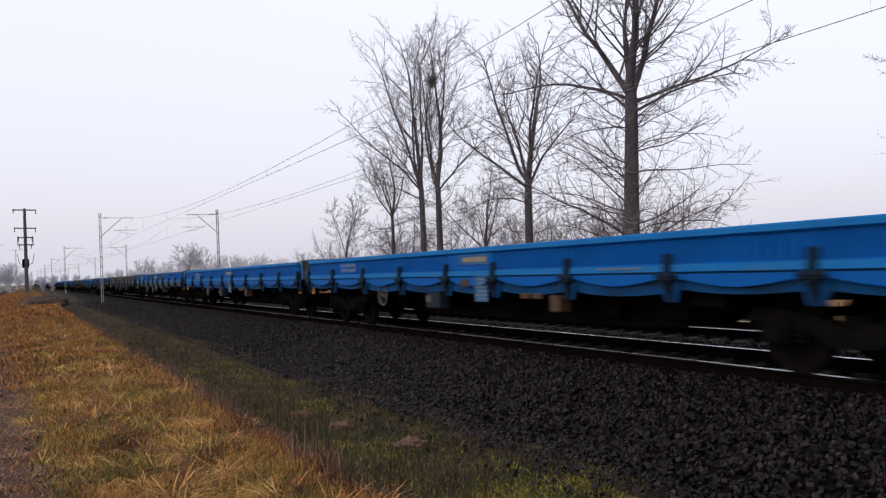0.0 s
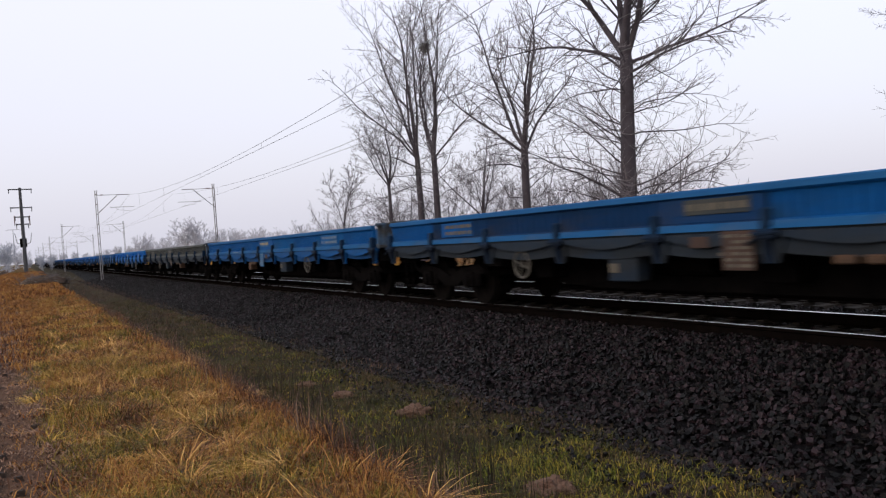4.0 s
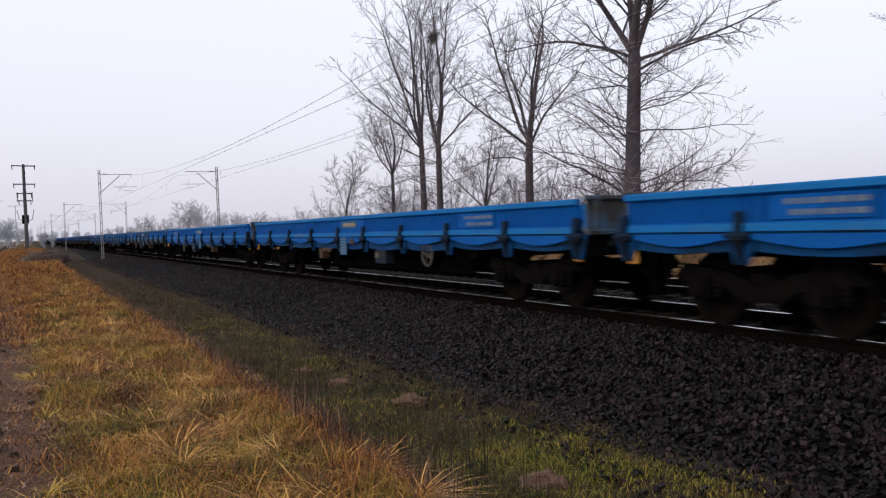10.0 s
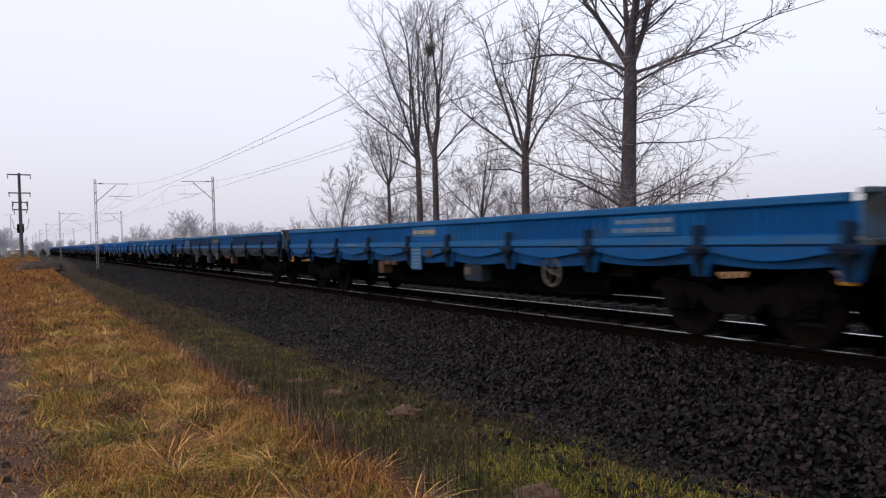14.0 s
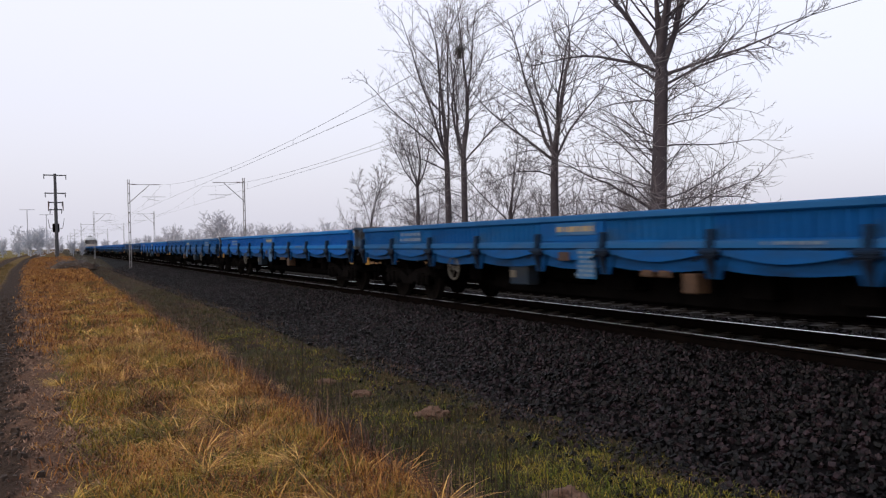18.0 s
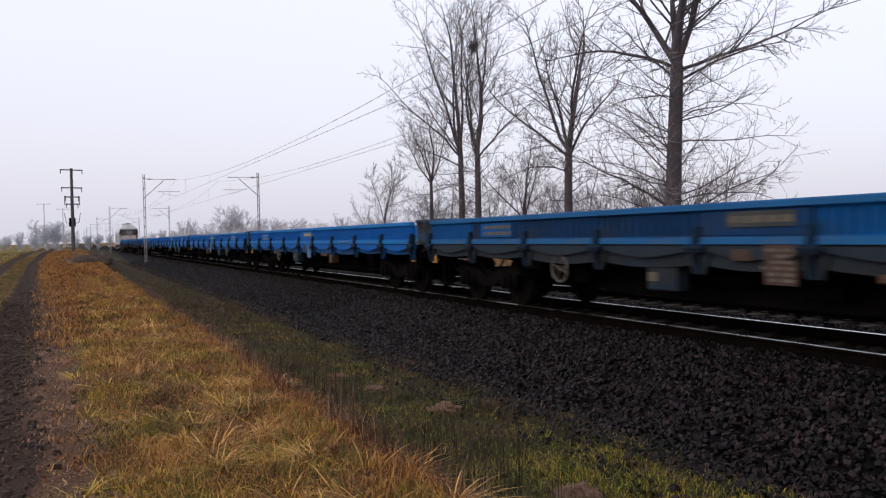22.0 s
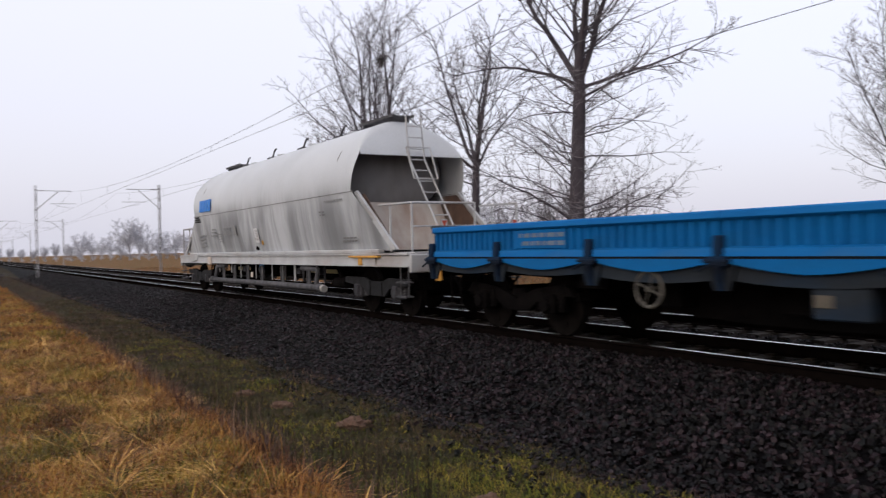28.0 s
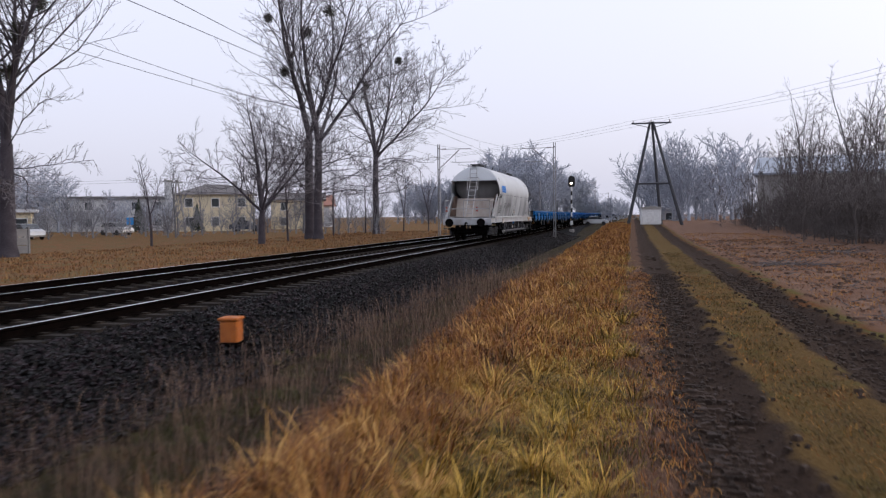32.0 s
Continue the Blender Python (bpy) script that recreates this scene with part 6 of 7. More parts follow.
for s, (y0, y1) in enumerate(((15, 42), (-42, -15))):
    blades("dry_grass", "long matted amber grass on the bank", tufted(40 + s, -0.1 if s == 0 else 0.22, 2.35 + 0.4 * s, y0, y1, 520, 20, 0.14), (0.05, 0.20) if s == 0 else (0.10, 0.34), 0.012, (0.3, 1.5), M_DRYGRASS, 40 + s)
    blades("olive_grass", "short olive-green grass among the dry tufts", tufted(45 + s, 0.1, 2.4, y0, y1, 160, 20, 0.14), (0.06, 0.18), 0.014, (0.3, 1.2), M_OLIVE, 45 + s)
    blades("ditch_grass", "short green grass and moss in the ditch", tufted(48 + s, 2.7, 5.0, y0, y1, 160, 20, 0.16), (0.04, 0.12), 0.014, (0.2, 1.2), M_MOSS, 48 + s)
for s, (y0, y1) in enumerate(((42, 110), (-110, -42))):
    blades("dry_grass", "long matted amber grass on the bank", tufted(50 + s, -1.4 if s == 0 else 0.2, 2.6 + 0.6 * s, y0, y1, 110, 16, 0.25), (0.10, 0.30), 0.035, (0.2, 1.1), M_DRYGRASS, 50 + s)
blades("track_grass", "short olive grass between the wheel ruts", tufted(62, -2.0, -1.2, -42, -15, 420, 16, 0.12), (0.02, 0.07), 0.012, (0.3, 1.4), M_TRACKGRASS, 62)
blades("field_grass", "tawny rough grass beyond the tracks", tufted(60, 16.2, 30, -100, -12, 22, 16, 0.35), (0.05, 0.20), 0.035, (0.2, 1.0), M_FIELD, 60)
blades("field_grass", "tawny rough grass beyond the tracks", tufted(61, 16.2, 30, 6, 100, 14, 16, 0.35), (0.06, 0.22), 0.035, (0.2, 1.0), M_FIELD, 61)
blades("brown_weeds", "tall withered brown weeds along the ditch", tufted(70, 2.3, 4.6, -34, -3.2, 45, 8, 0.25), (0.30, 0.85), 0.006, (0.1, 0.5), M_STALK, 70)
blades("short_weeds", "low brown and olive weeds in the ditch", tufted(77, 2.3, 5.4, -34, -2.5, 260, 12, 0.2), (0.05, 0.22), 0.008, (0.3, 1.2), M_WEED, 77)
blades("brown_weeds", "tall withered brown weeds along the ditch", tufted(71, 4.2, 5.8, -34, -8, 42, 10, 0.25), (0.25, 0.65), 0.007, (0.1, 0.5), M_STALK, 71)
blades("brown_weeds", "withered brown weeds on the ditch bank", tufted(72, 2.0, 2.7, 3.0, 40, 240, 12, 0.10), (0.14, 0.38), 0.007, (0.2, 0.9), M_WEED, 72)
blades("short_weeds", "short withered weeds in the ditch", tufted(75, 2.4, 5.2, 2.5, 30, 220, 10, 0.2), (0.03, 0.11), 0.006, (0.3, 1.2), M_WEED, 75)
blades("leaf_litter", "reddish dead grass at the edge of the rut", np.concatenate([tufted(76, -0.5, 0.6, -30, 2, 620, 16, 0.12), tufted(84, -0.25, 0.75, 2, 30, 330, 22, 0.10)]), (0.02, 0.10), 0.009, (0.5, 2.0), M_DRYGRASS, 76)
M_LITTER = grass_mat("dead_leaves", (0.040, 0.019, 0.012), (0.125, 0.064, 0.040), (0.27, 0.165, 0.11))
fallen = np.random.default_rng(86).normal((0.0, 0), (0.30, 1), (15000, 2))
fallen[:, 1] = np.random.default_rng(87).uniform(1.6, 32, len(fallen))
fallen[:, 0] += 0.15 - 0.028 * np.maximum(0, fallen[:, 1] - 6)
blades("leaf_litter", "flattened dead leaves and straw beside the rut", fallen, (0.015, 0.055), 0.014, (1.2, 2.6), M_LITTER, 86)
fallen = fallen * (1, -1) + np.where(fallen[:, :1] < 0, 0.0, -0.05)
fallen[:, 0] = np.abs(fallen[:, 0] % 0.8) - 0.3
blades("leaf_litter", "flattened dead leaves and straw beside the rut", fallen[::2], (0.015, 0.05), 0.014, (1.2, 2.6), M_LITTER, 87)
blades("leaf_litter", "reddish dead grass on the strip between the ruts", tufted(78, -2.0, -1.15, -30, 20, 160, 12, 0.12), (0.02, 0.08), 0.008, (0.5, 2.0), M_DRYGRASS, 78)
blades("brown_weeds", "withered brown weeds along the ditch", tufted(73, 2.5, 5.2, 10, 90, 30, 10, 0.3), (0.06, 0.22), 0.012, (0.1, 0.6), M_WEED, 73)
blades("cleared_litter", "dead grass and litter on the cleared strip", tufted(74, -9.5, -3.4, -70, -4, 75, 14, 0.3), (0.03, 0.13), 0.014, (0.4, 1.6), M_DRYGRASS, 74)


verge = tufted(79, -3.0, 0.3, 14, 110, 230, 18, 0.16)
ragged = np.random.default_rng(82).normal(0, 0.16, len(verge))
verge = verge[np.array([x > rut_line(y) - 0.05 + 0.14 * math.sin(1.9 * y) + r for (x, y), r in zip(verge, ragged)])]
blades("verge_grass", "dry grass between the bank and the wheel rut", verge, (0.04, 0.17), 0.018, (0.3, 1.5), M_DRYGRASS, 79)
middle = tufted(80, -4.6, -1.0, 8, 90, 260, 16, 0.14)
middle = middle[np.array([abs(x - rut_line(y) + 1.5) < 0.42 for x, y in middle])]
blades("track_grass", "short olive grass between the wheel ruts", middle, (0.02, 0.09), 0.014, (0.3, 1.4), M_TRACKGRASS, 80)
meadow = tufted(81, -26.0, -2.6, 10, 120, 26, 16, 0.35)
meadow = meadow[np.array([x < rut_line(y) - 2.95 for x, y in meadow])]
blades("meadow_grass", "pale olive rough grass on the meadow", meadow, (0.05, 0.20), 0.03, (0.3, 1.3), M_OLIVE, 81)


def tufts(name, label, spots, count, length, wide, m, seed, flat_lie=0.15):
    """Tussocks of long blades that arch outwards and hang at the tips."""
    rng = np.random.default_rng(seed)
    k = len(spots)
    size = rng.uniform(0.55, 1.15, k)
    who = np.repeat(np.arange(k), count)
    n = len(who)
    comb = rng.uniform(0, 2 * np.pi, k)[who]                # each tussock is combed one way by rain
    a = np.where(rng.random(n) < 0.55, comb + rng.normal(0, 0.6, n), rng.uniform(0, 2 * np.pi, n))
    way = np.stack([np.cos(a), np.sin(a)], 1)
    ln = rng.uniform(length[0], length[1], n) * size[who]
    tilt = rng.uniform(flat_lie, flat_lie + 0.75, n)
    sag = rng.uniform(0.25, 0.85, n)
    foot = spots[who] + way * (rng.uniform(0, 0.07, n) * size[who])[:, None] + rng.normal(0, 0.025, (n, 2))
    ground = np.array([ground_z(x, y) for x, y in spots])[who] - 0.02
    flat = np.stack([-np.sin(a), np.cos(a)], 1) * (rng.uniform(0.6, 1.2, n) * wide / 2)[:, None]
    rows = []
    for u, w in ((0.0, 1.0), (0.35, 1.0), (0.7, 0.75), (1.0, 0.0)):
        side = ln * (np.sin(tilt) * u + 0.55 * sag * u * u)
        up = ln * (np.cos(tilt) * u - sag * 0.75 * u * u)
        c = np.concatenate([foot + way * side[:, None], (ground + np.maximum(up, 0.015))[:, None]], 1)
        e = np.concatenate([flat * w, np.zeros((n, 1))], 1)
        rows += [c - e, c + e] if w else [c]
    verts = np.stack(rows, 1).reshape(-1, 3)
    i = (np.arange(n) * 7)[:, None]
    faces = (i + np.array([[0, 1, 3, 2]])).tolist() + (i + np.array([[2, 3, 5, 4]])).tolist() + (i + np.array([[4, 5, 6]])).tolist()
    return tagged(new(name, raw(name, verts.tolist(), faces, m)), label, "grass", kind="stuff")


def scatter(seed, x0, x1, y0, y1, per):
    rng = np.random.default_rng(seed)
    k = int((x1 - x0) * (y1 - y0) * per)
    p = np.stack([rng.normal((x0 + x1) / 2, (x1 - x0) * 0.27, k), rng.uniform(y0, y1, k)], 1)
    return p[(np.hypot(p[:, 0], p[:, 1]) > 1.9) & (p[:, 0] > x0 - 0.1) & (p[:, 0] < x1 + 0.1)]


M_STRAW = grass_mat("straw_tussock", (0.065, 0.022, 0.006), (0.26, 0.105, 0.020), (0.58, 0.35, 0.105))
M_YGREEN = grass_mat("yellow_green_tussock", (0.036, 0.029, 0.004), (0.215, 0.140, 0.014), (0.50, 0.31, 0.06))
for s, (y0, y1, per) in enumerate(((1.8, 16, 6), (-16, -1.8, 6), (16, 36, 4), (-36, -16, 4))):
    w = 0.008 if s < 2 else 0.012
    tufts("straw_tussocks", "arching straw-coloured grass tussocks", scatter(100 + s, 0.38 if s % 2 == 0 else 1.0, 2.15 if s % 2 == 0 else 2.35, y0, y1, per * (0.9 if s % 2 == 0 else 1.2)), 75 if s < 2 else 34, (0.20, 0.46) if s % 2 == 0 else (0.24, 0.58), w, M_STRAW, 100 + s, 0.58 if s % 2 == 0 else 0.15)
    tufts("green_tussocks", "arching yellow-green grass tussocks", scatter(110 + s, 0.0, 1.6, y0, y1, per * (0.8 if s % 2 == 0 else 1.3)), 65 if s < 2 else 30, (0.13, 0.34) if s % 2 == 0 else (0.16, 0.46), w, M_YGREEN, 110 + s, 0.55 if s % 2 == 0 else 0.15)
    tufts("ditch_tussocks", "low green tussocks in the ditch", scatter(120 + s, 2.7, 5.0, y0, y1, per * 0.6), 30 if s < 2 else 20, (0.06, 0.20), w, M_MOSS, 120 + s)


near_spot = np.random.default_rng(140).uniform((-0.1, -2.1), (2.05, 2.1), (5200, 2))
blades("trodden_grass", "short trodden grass on the bank", near_spot, (0.02, 0.07), 0.007, (0.5, 1.8), M_OLIVE, 140)
blades("trodden_grass", "short trodden dry grass on the bank", near_spot[::2] + 0.03, (0.02, 0.08), 0.007, (0.5, 1.8), M_DRYGRASS, 141)
for s, (y0, y1) in enumerate(((2.0, 6.6), (-7.5, -2.0))):
    blades("green_grass", "fresh green grass in the damp ditch", tufted(130 + s, 2.9, 5.0 if s == 0 else 4.2, y0, y1, 1500 if s == 0 else 480, 40, 0.20), (0.02, 0.09), 0.007, (0.3, 1.5), M_FRESHGREEN, 130 + s)


blades("green_grass", "patchy green grass along the ditch floor", tufted(134, 2.75, 4.5, 6.2, 20, 280, 60, 0.26), (0.02, 0.09), 0.009, (0.3, 1.5), M_FRESHGREEN, 134)
M_REDWEED = grass_mat("red_brown_weeds", (0.022, 0.008, 0.005), (0.075, 0.027, 0.016), (0.155, 0.070, 0.040))
blades("brown_weeds", "dark red-brown weeds hanging over the ditch edge", np.concatenate([tufted(135, 2.05, 2.75, 3.2, 24, 420, 30, 0.11), tufted(136, 2.2, 3.1, -24, -2.5, 330, 30, 0.14)]), (0.10, 0.34), 0.007, (0.3, 1.2), M_REDWEED, 135)
blades("tall_stalks", "thin dark upright stalks along the ditch edge", tufted(150, 2.35, 3.3, 3.0, 12, 34, 4, 0.12), (0.35, 0.85), 0.008, (0.02, 0.25), M_STALKDARK, 150)
blades("tall_stalks", "thin pale upright stalks along the bank edge", tufted(151, 1.9, 2.6, 3.0, 26, 30, 5, 0.10), (0.25, 0.55), 0.005, (0.05, 0.4), M_STALK, 151)


def molehill(x, y, r, h, seed):
    bm = bmesh.new()
    bmesh.ops.create_uvsphere(bm, u_segments=36, v_segments=22, radius=1.0)
    for v in bm.verts:
        n = 0.34 * noise.noise(v.co * 2.0 + Vector((seed, 0, 0))) + 0.30 * noise.noise(v.co * 6 + Vector((0, seed, 0))) + 0.16 * noise.noise(v.co * 15 + Vector((0, 0, seed)))
        v.co = Vector((v.co.x * r * (1 + n), v.co.y * r * (1 + n), max(-0.3, v.co.z) * h * (1 + n)))
    ob = new("molehill", mesh_of("molehill", bm, M_MOLE, True))
    ob.location = (x, y, ground_z(x, y))
    return tagged(ob, "small heap of pale brown crumbly soil", "molehill", "molehills by the track")


M_MOLE = mat("crumbly_brown_soil", (0.085, 0.046, 0.031), (0.16, 0.093, 0.064), 6, 0.95, bump=1.0, fine=35)
for k, (x, y, r, h) in enumerate(((3.55, 5.35, 0.20, 0.10), (3.94, 8.62, 0.20, 0.09), (3.72, 10.38, 0.15, 0.06), (3.57, 11.54, 0.15, 0.06))):
    molehill(x, y, r, h, k)


def tyre_marks():
    """Ridges of mud pressed up by tractor tyres in the two ruts, with clods beside them."""
    rng = np.random.default_rng(44)
    verts, faces = [], []
    quads = ((0, 3, 2, 1), (4, 5, 6, 7), (0, 1, 5, 4), (1, 2, 6, 5), (2, 3, 7, 6), (3, 0, 4, 7))

    def lump(x, y, z, a, s):
        c, d = math.cos(a), math.sin(a)
        b = len(verts)
        for u, v, w in ((-1, -1, -1), (1, -1, -1), (1, 1, -1), (-1, 1, -1), (-0.7, -0.6, 1), (0.7, -0.6, 1), (0.7, 0.6, 1), (-0.7, 0.6, 1)):
            p, q, r = u * s[0] * rng.uniform(0.8, 1.15), v * s[1] * rng.uniform(0.8, 1.15), w * s[2] * rng.uniform(0.7, 1.2)
            verts.append((x + p * c - q * d, y + p * d + q * c, z + r))
        faces.extend(tuple(b + i for i in f) for f in quads)

    for c in (-0.57, -2.42):
        for y0, y1 in ((-40, -2.2), (3, 34)):
            y = y0
            while y < y1:
                x = c + rut_line(y)
                worn = noise.noise((c, y * 0.6, 3))
                if c > -1 and -15 < y < -2:          # fresh lugs across the near rut
                    for px in (x + 0.06 + rng.normal(0, 0.035),):
                        lump(px, y, ground_z(px, y) + 0.004, rng.normal(0.0, 0.30), (0.13 * rng.uniform(0.5, 1.2), 0.026 * rng.uniform(0.6, 1.4), 0.030 * rng.uniform(0.5, 1.2)))
                        qx = px + rng.choice((-1, 1)) * rng.uniform(0.1, 0.26)
                        lump(qx, y + 0.05, ground_z(qx, y) + 0.002, rng.normal(0.0, 0.7), (0.06 * rng.uniform(0.4, 1.3), 0.026, 0.02))
                    y += rng.uniform(0.085, 0.125)
                    continue
                for s in (-1, 1):
                    if worn + rng.normal(0, 0.2) > -0.1:
                        px, py = x + s * 0.13 + rng.normal(0, 0.03), y + (0.08 if s > 0 else 0) + rng.normal(0, 0.02)
                        lump(px, py, ground_z(px, py) + 0.002, s * 0.55 + rng.normal(0, 0.2), (0.12 * rng.uniform(0.5, 1.15), 0.035 * rng.uniform(0.6, 1.3), 0.022))
                y += 0.165
        for k in range(6500):
            y = rng.uniform(-30, 26)
            if abs(y) < 1.5:
                continue
            x = c + rut_line(y) + rng.normal(0, 0.24)
            s = 0.007 + 0.034 * rng.random() ** 2
            lump(x, y, ground_z(x, y) + s * 0.3, rng.uniform(0, 3), (s, s * 0.8, s * 0.7))
    me = raw("mud_ridges", verts, faces, M_RUT)
    tagged(new("mud_ridges", me), "tyre-pressed ridges and clods of dark mud", "mud", kind="stuff")
    verts, faces = [], []
    for k in range(7600):
        y, x = -5 - 55 * rng.random() ** 1.4, rng.uniform(-10.5, -3.3)
        s = 0.010 + 0.055 * rng.random() ** 4
        lump(x, y, ground_z(x, y) + s * 0.25, rng.uniform(0, 3), (s * 1.4, s, s * 0.6))
    tagged(new("clods", raw("clods", verts, faces, M_CLOD)), "brown clods and chips on the cleared earth", "soil", kind="stuff")


def fallen_sticks():
    """Snapped twigs and chips lying about on the cleared strip."""
    rnd = random.Random(77)
    store = ([], [])
    for k in range(900):
        x, y = rnd.uniform(-10.5, -3.5), -5 - 50 * rnd.random() ** 1.3
        a = rnd.uniform(0, 6.28)
        q, rr = bough(rnd, Vector((x, y, ground_z(x, y) + 0.015)), Vector((math.cos(a), math.sin(a), rnd.uniform(0, 0.25))), rnd.uniform(0.12, 0.6), 0.012, 0.005, 3, 0.12, 0)
        tube(store, q, rr, 4)
    tagged(new("fallen_sticks", raw("fallen_sticks", store[0], store[1], M_BUSH)), "snapped brown twigs scattered on cleared earth", "twigs", kind="stuff")


fallen_sticks()
M_CLOD = mat("brown_clods", (0.028, 0.016, 0.011), (0.16, 0.095, 0.065), 3, 0.95, island=1.2)
tyre_marks()


# ---------------------------------------------------------------- posts, signals and poles
def marker_box(x, y):
    z = bed_z(x, y)
    top = thing("cable_box", "weathered orange lineside cable box on the ballast", "box", at=pose(x, y, z, 0, 0, 8))
    bm = bmesh.new()
    prism(bm, [(-0.15, -0.17), (0.15, -0.17), (0.15, 0.17), (-0.15, 0.17)], "z", -0.25, 0.06)
    part("foot", bm, M_RAIL, top, "rusty foot")
    bm = bmesh.new()
    box(bm, (0, 0, 0.22), (0.27, 0.29, 0.34), bev=0.02)
    part("body", bm, M_ORANGEBOX, top, "faded orange body")
    bm = bmesh.new()
    box(bm, (0, 0, 0.41), (0.31, 0.33, 0.05), bev=0.015)
    part("lid", bm, M_ORANGEBOX, top, "pale worn lid")
    return top


marker_box(5.95, -17.7)


def lineside_signal(x, y, aspect):
    top = thing("light_signal", "railway light signal on a black and white striped post", "signal", "signals beside the line", at=pose(x, y, -0.4))
    bm = bmesh.new()
    box(bm, (0, 0, 0.05), (0.5, 0.5, 0.5), bev=0.03)
    part("base", bm, M_CONCRETE, top)
    for k in range(10):
        bm = bmesh.new()
        rod(bm, (0, 0, 0.3 + 0.45 * k), (0, 0, 0.3 + 0.45 * (k + 1)), 0.085, 10)
        part("post_band", bm, M_WHITE if k % 2 else M_BLACK, top, "white band" if k % 2 else "black band")
    bm = bmesh.new()
    outline = []
    for i in range(20):
        a = 2 * math.pi * i / 20
        outline.append((0.36 * math.cos(a), 5.35 + 0.25 * (1 if math.sin(a) > 0 else -1) + 0.36 * math.sin(a)))
    prism(bm, outline, "y", -0.03, 0.03)
    part("head", bm, M_BLACK, top, "black oval signal head")
    for z in (5.15, 5.55):
        bm = bmesh.new()
        rod(bm, (0, 0.03, z), (0, 0.26, z + 0.02), 0.12, 12, caps=False)
        part("hood", bm, M_BLACK, top)
        bm = bmesh.new()
        rod(bm, (0, 0.03, z), (0, 0.05, z), 0.12, 12)
        part("lens", bm, M_LENSLIT if (z < 5.3) == aspect else M_GLASS, top, "signal lens")
    bm = bmesh.new()
    box(bm, (0, 0.08, 1.0), (0.28, 0.02, 0.40), bev=0.01)
    part("number_board", bm, M_WHITE, top, "white board")
    return top


def glow(name, colour, strength):
    m = bpy.data.materials.new(name)
    m.use_nodes = True
    b = m.node_tree.nodes["Principled BSDF"]
    b.inputs["Base Color"].default_value = (*colour, 1)
    b.inputs["Emission Color"].default_value, b.inputs["Emission Strength"].default_value = (*colour, 1), strength
    return m


M_LENSLIT = glow("lit_signal_lens", (1.0, 0.78, 0.5), 8.0)
lineside_signal(6.3, -94, True)
lineside_signal(15.6, -93, False)


def a_frame(x, y, z):
    top = thing("power_pole", "tall dark wooden three-legged power line pole", "power pole", at=pose(x, y, z))
    feet = ((-3.2, 1.0), (2.5, 0.6), (-1.1, -1.6))
    for k, (a, b) in enumerate(feet):
        bm = bmesh.new()
        rod(bm, (a, b, -0.4), (a * 0.05, b * 0.05, 11.0), 0.19, 10, 0.13)
        part("leg", bm, M_WOODPOLE, top, "dark round timber leg")
    bm = bmesh.new()
    rod(bm, (-1.95, 0.6, 4.3), (1.5, 0.4, 4.3), 0.10, 8)
    rod(bm, (-1.95, 0.6, 4.3), (-0.7, -1.0, 4.3), 0.09, 8)
    part("cross_brace", bm, M_WOODPOLE, top)
    bm = bmesh.new()
    box(bm, (0, 0, 10.85), (4.2, 0.14, 0.16), bev=0.02)
    rod(bm, (-1.9, 0, 10.80), (0, 0, 10.3), 0.03, 6)
    rod(bm, (1.9, 0, 10.80), (0, 0, 10.3), 0.03, 6)
    part("crossarm", bm, M_WOODPOLE, top, "steel crossarm")
    for a in (-1.9, 0, 1.9):
        bm = bmesh.new()
        for i in range(3):
            rod(bm, (a, 0, 10.95 + 0.09 * i), (a, 0, 11.0 + 0.09 * i), 0.08 - 0.01 * i, 8)
        part("insulator", bm, M_INSUL, top)
    return top


a_frame(-2.0, -98.0, 0.42)
cables = []
for a in (-1.9, 0, 1.9):
    cables.append([(-2.0 + a - 33 * u, -98.0 + 62 * u, 11.6 + 2.0 * u - 1.4 * 4 * u * (1 - u)) for u in [i / 14 for i in range(15)]])
    cables.append([(-2.0 + a + 60 * u, -98.0 - 34 * u, 11.6 - 1.5 * u - 1.6 * 4 * u * (1 - u)) for u in [i / 14 for i in range(15)]])
for line in cables:
    wire("power_cable", "thin power cable from the wooden pole", [line], 0.012)


def kiosk(x, y, z):
    top = thing("kiosk", "small white rendered substation kiosk with a flat roof", "kiosk", at=pose(x, y, z, 0, 0, 6))
    bm = bmesh.new()
    box(bm, (0, 0, 0.80), (1.95, 1.5, 1.7), bev=0.02)
    part("wall", bm, M_WHITE, top)
    bm = bmesh.new()
    prism(bm, [(-1.1, 1.64), (1.1, 1.64), (1.05, 1.74), (0, 1.86), (-1.05, 1.74)], "y", -0.9, 0.9)
    part("roof", bm, M_CONCRETE, top)
    bm = bmesh.new()
    box(bm, (0.1, 0.76, 0.62), (0.7, 0.04, 1.15), bev=0.01)
    part("door", bm, M_WHITE, top, "white steel door")


kiosk(-1.85, -94.0, 0.40)


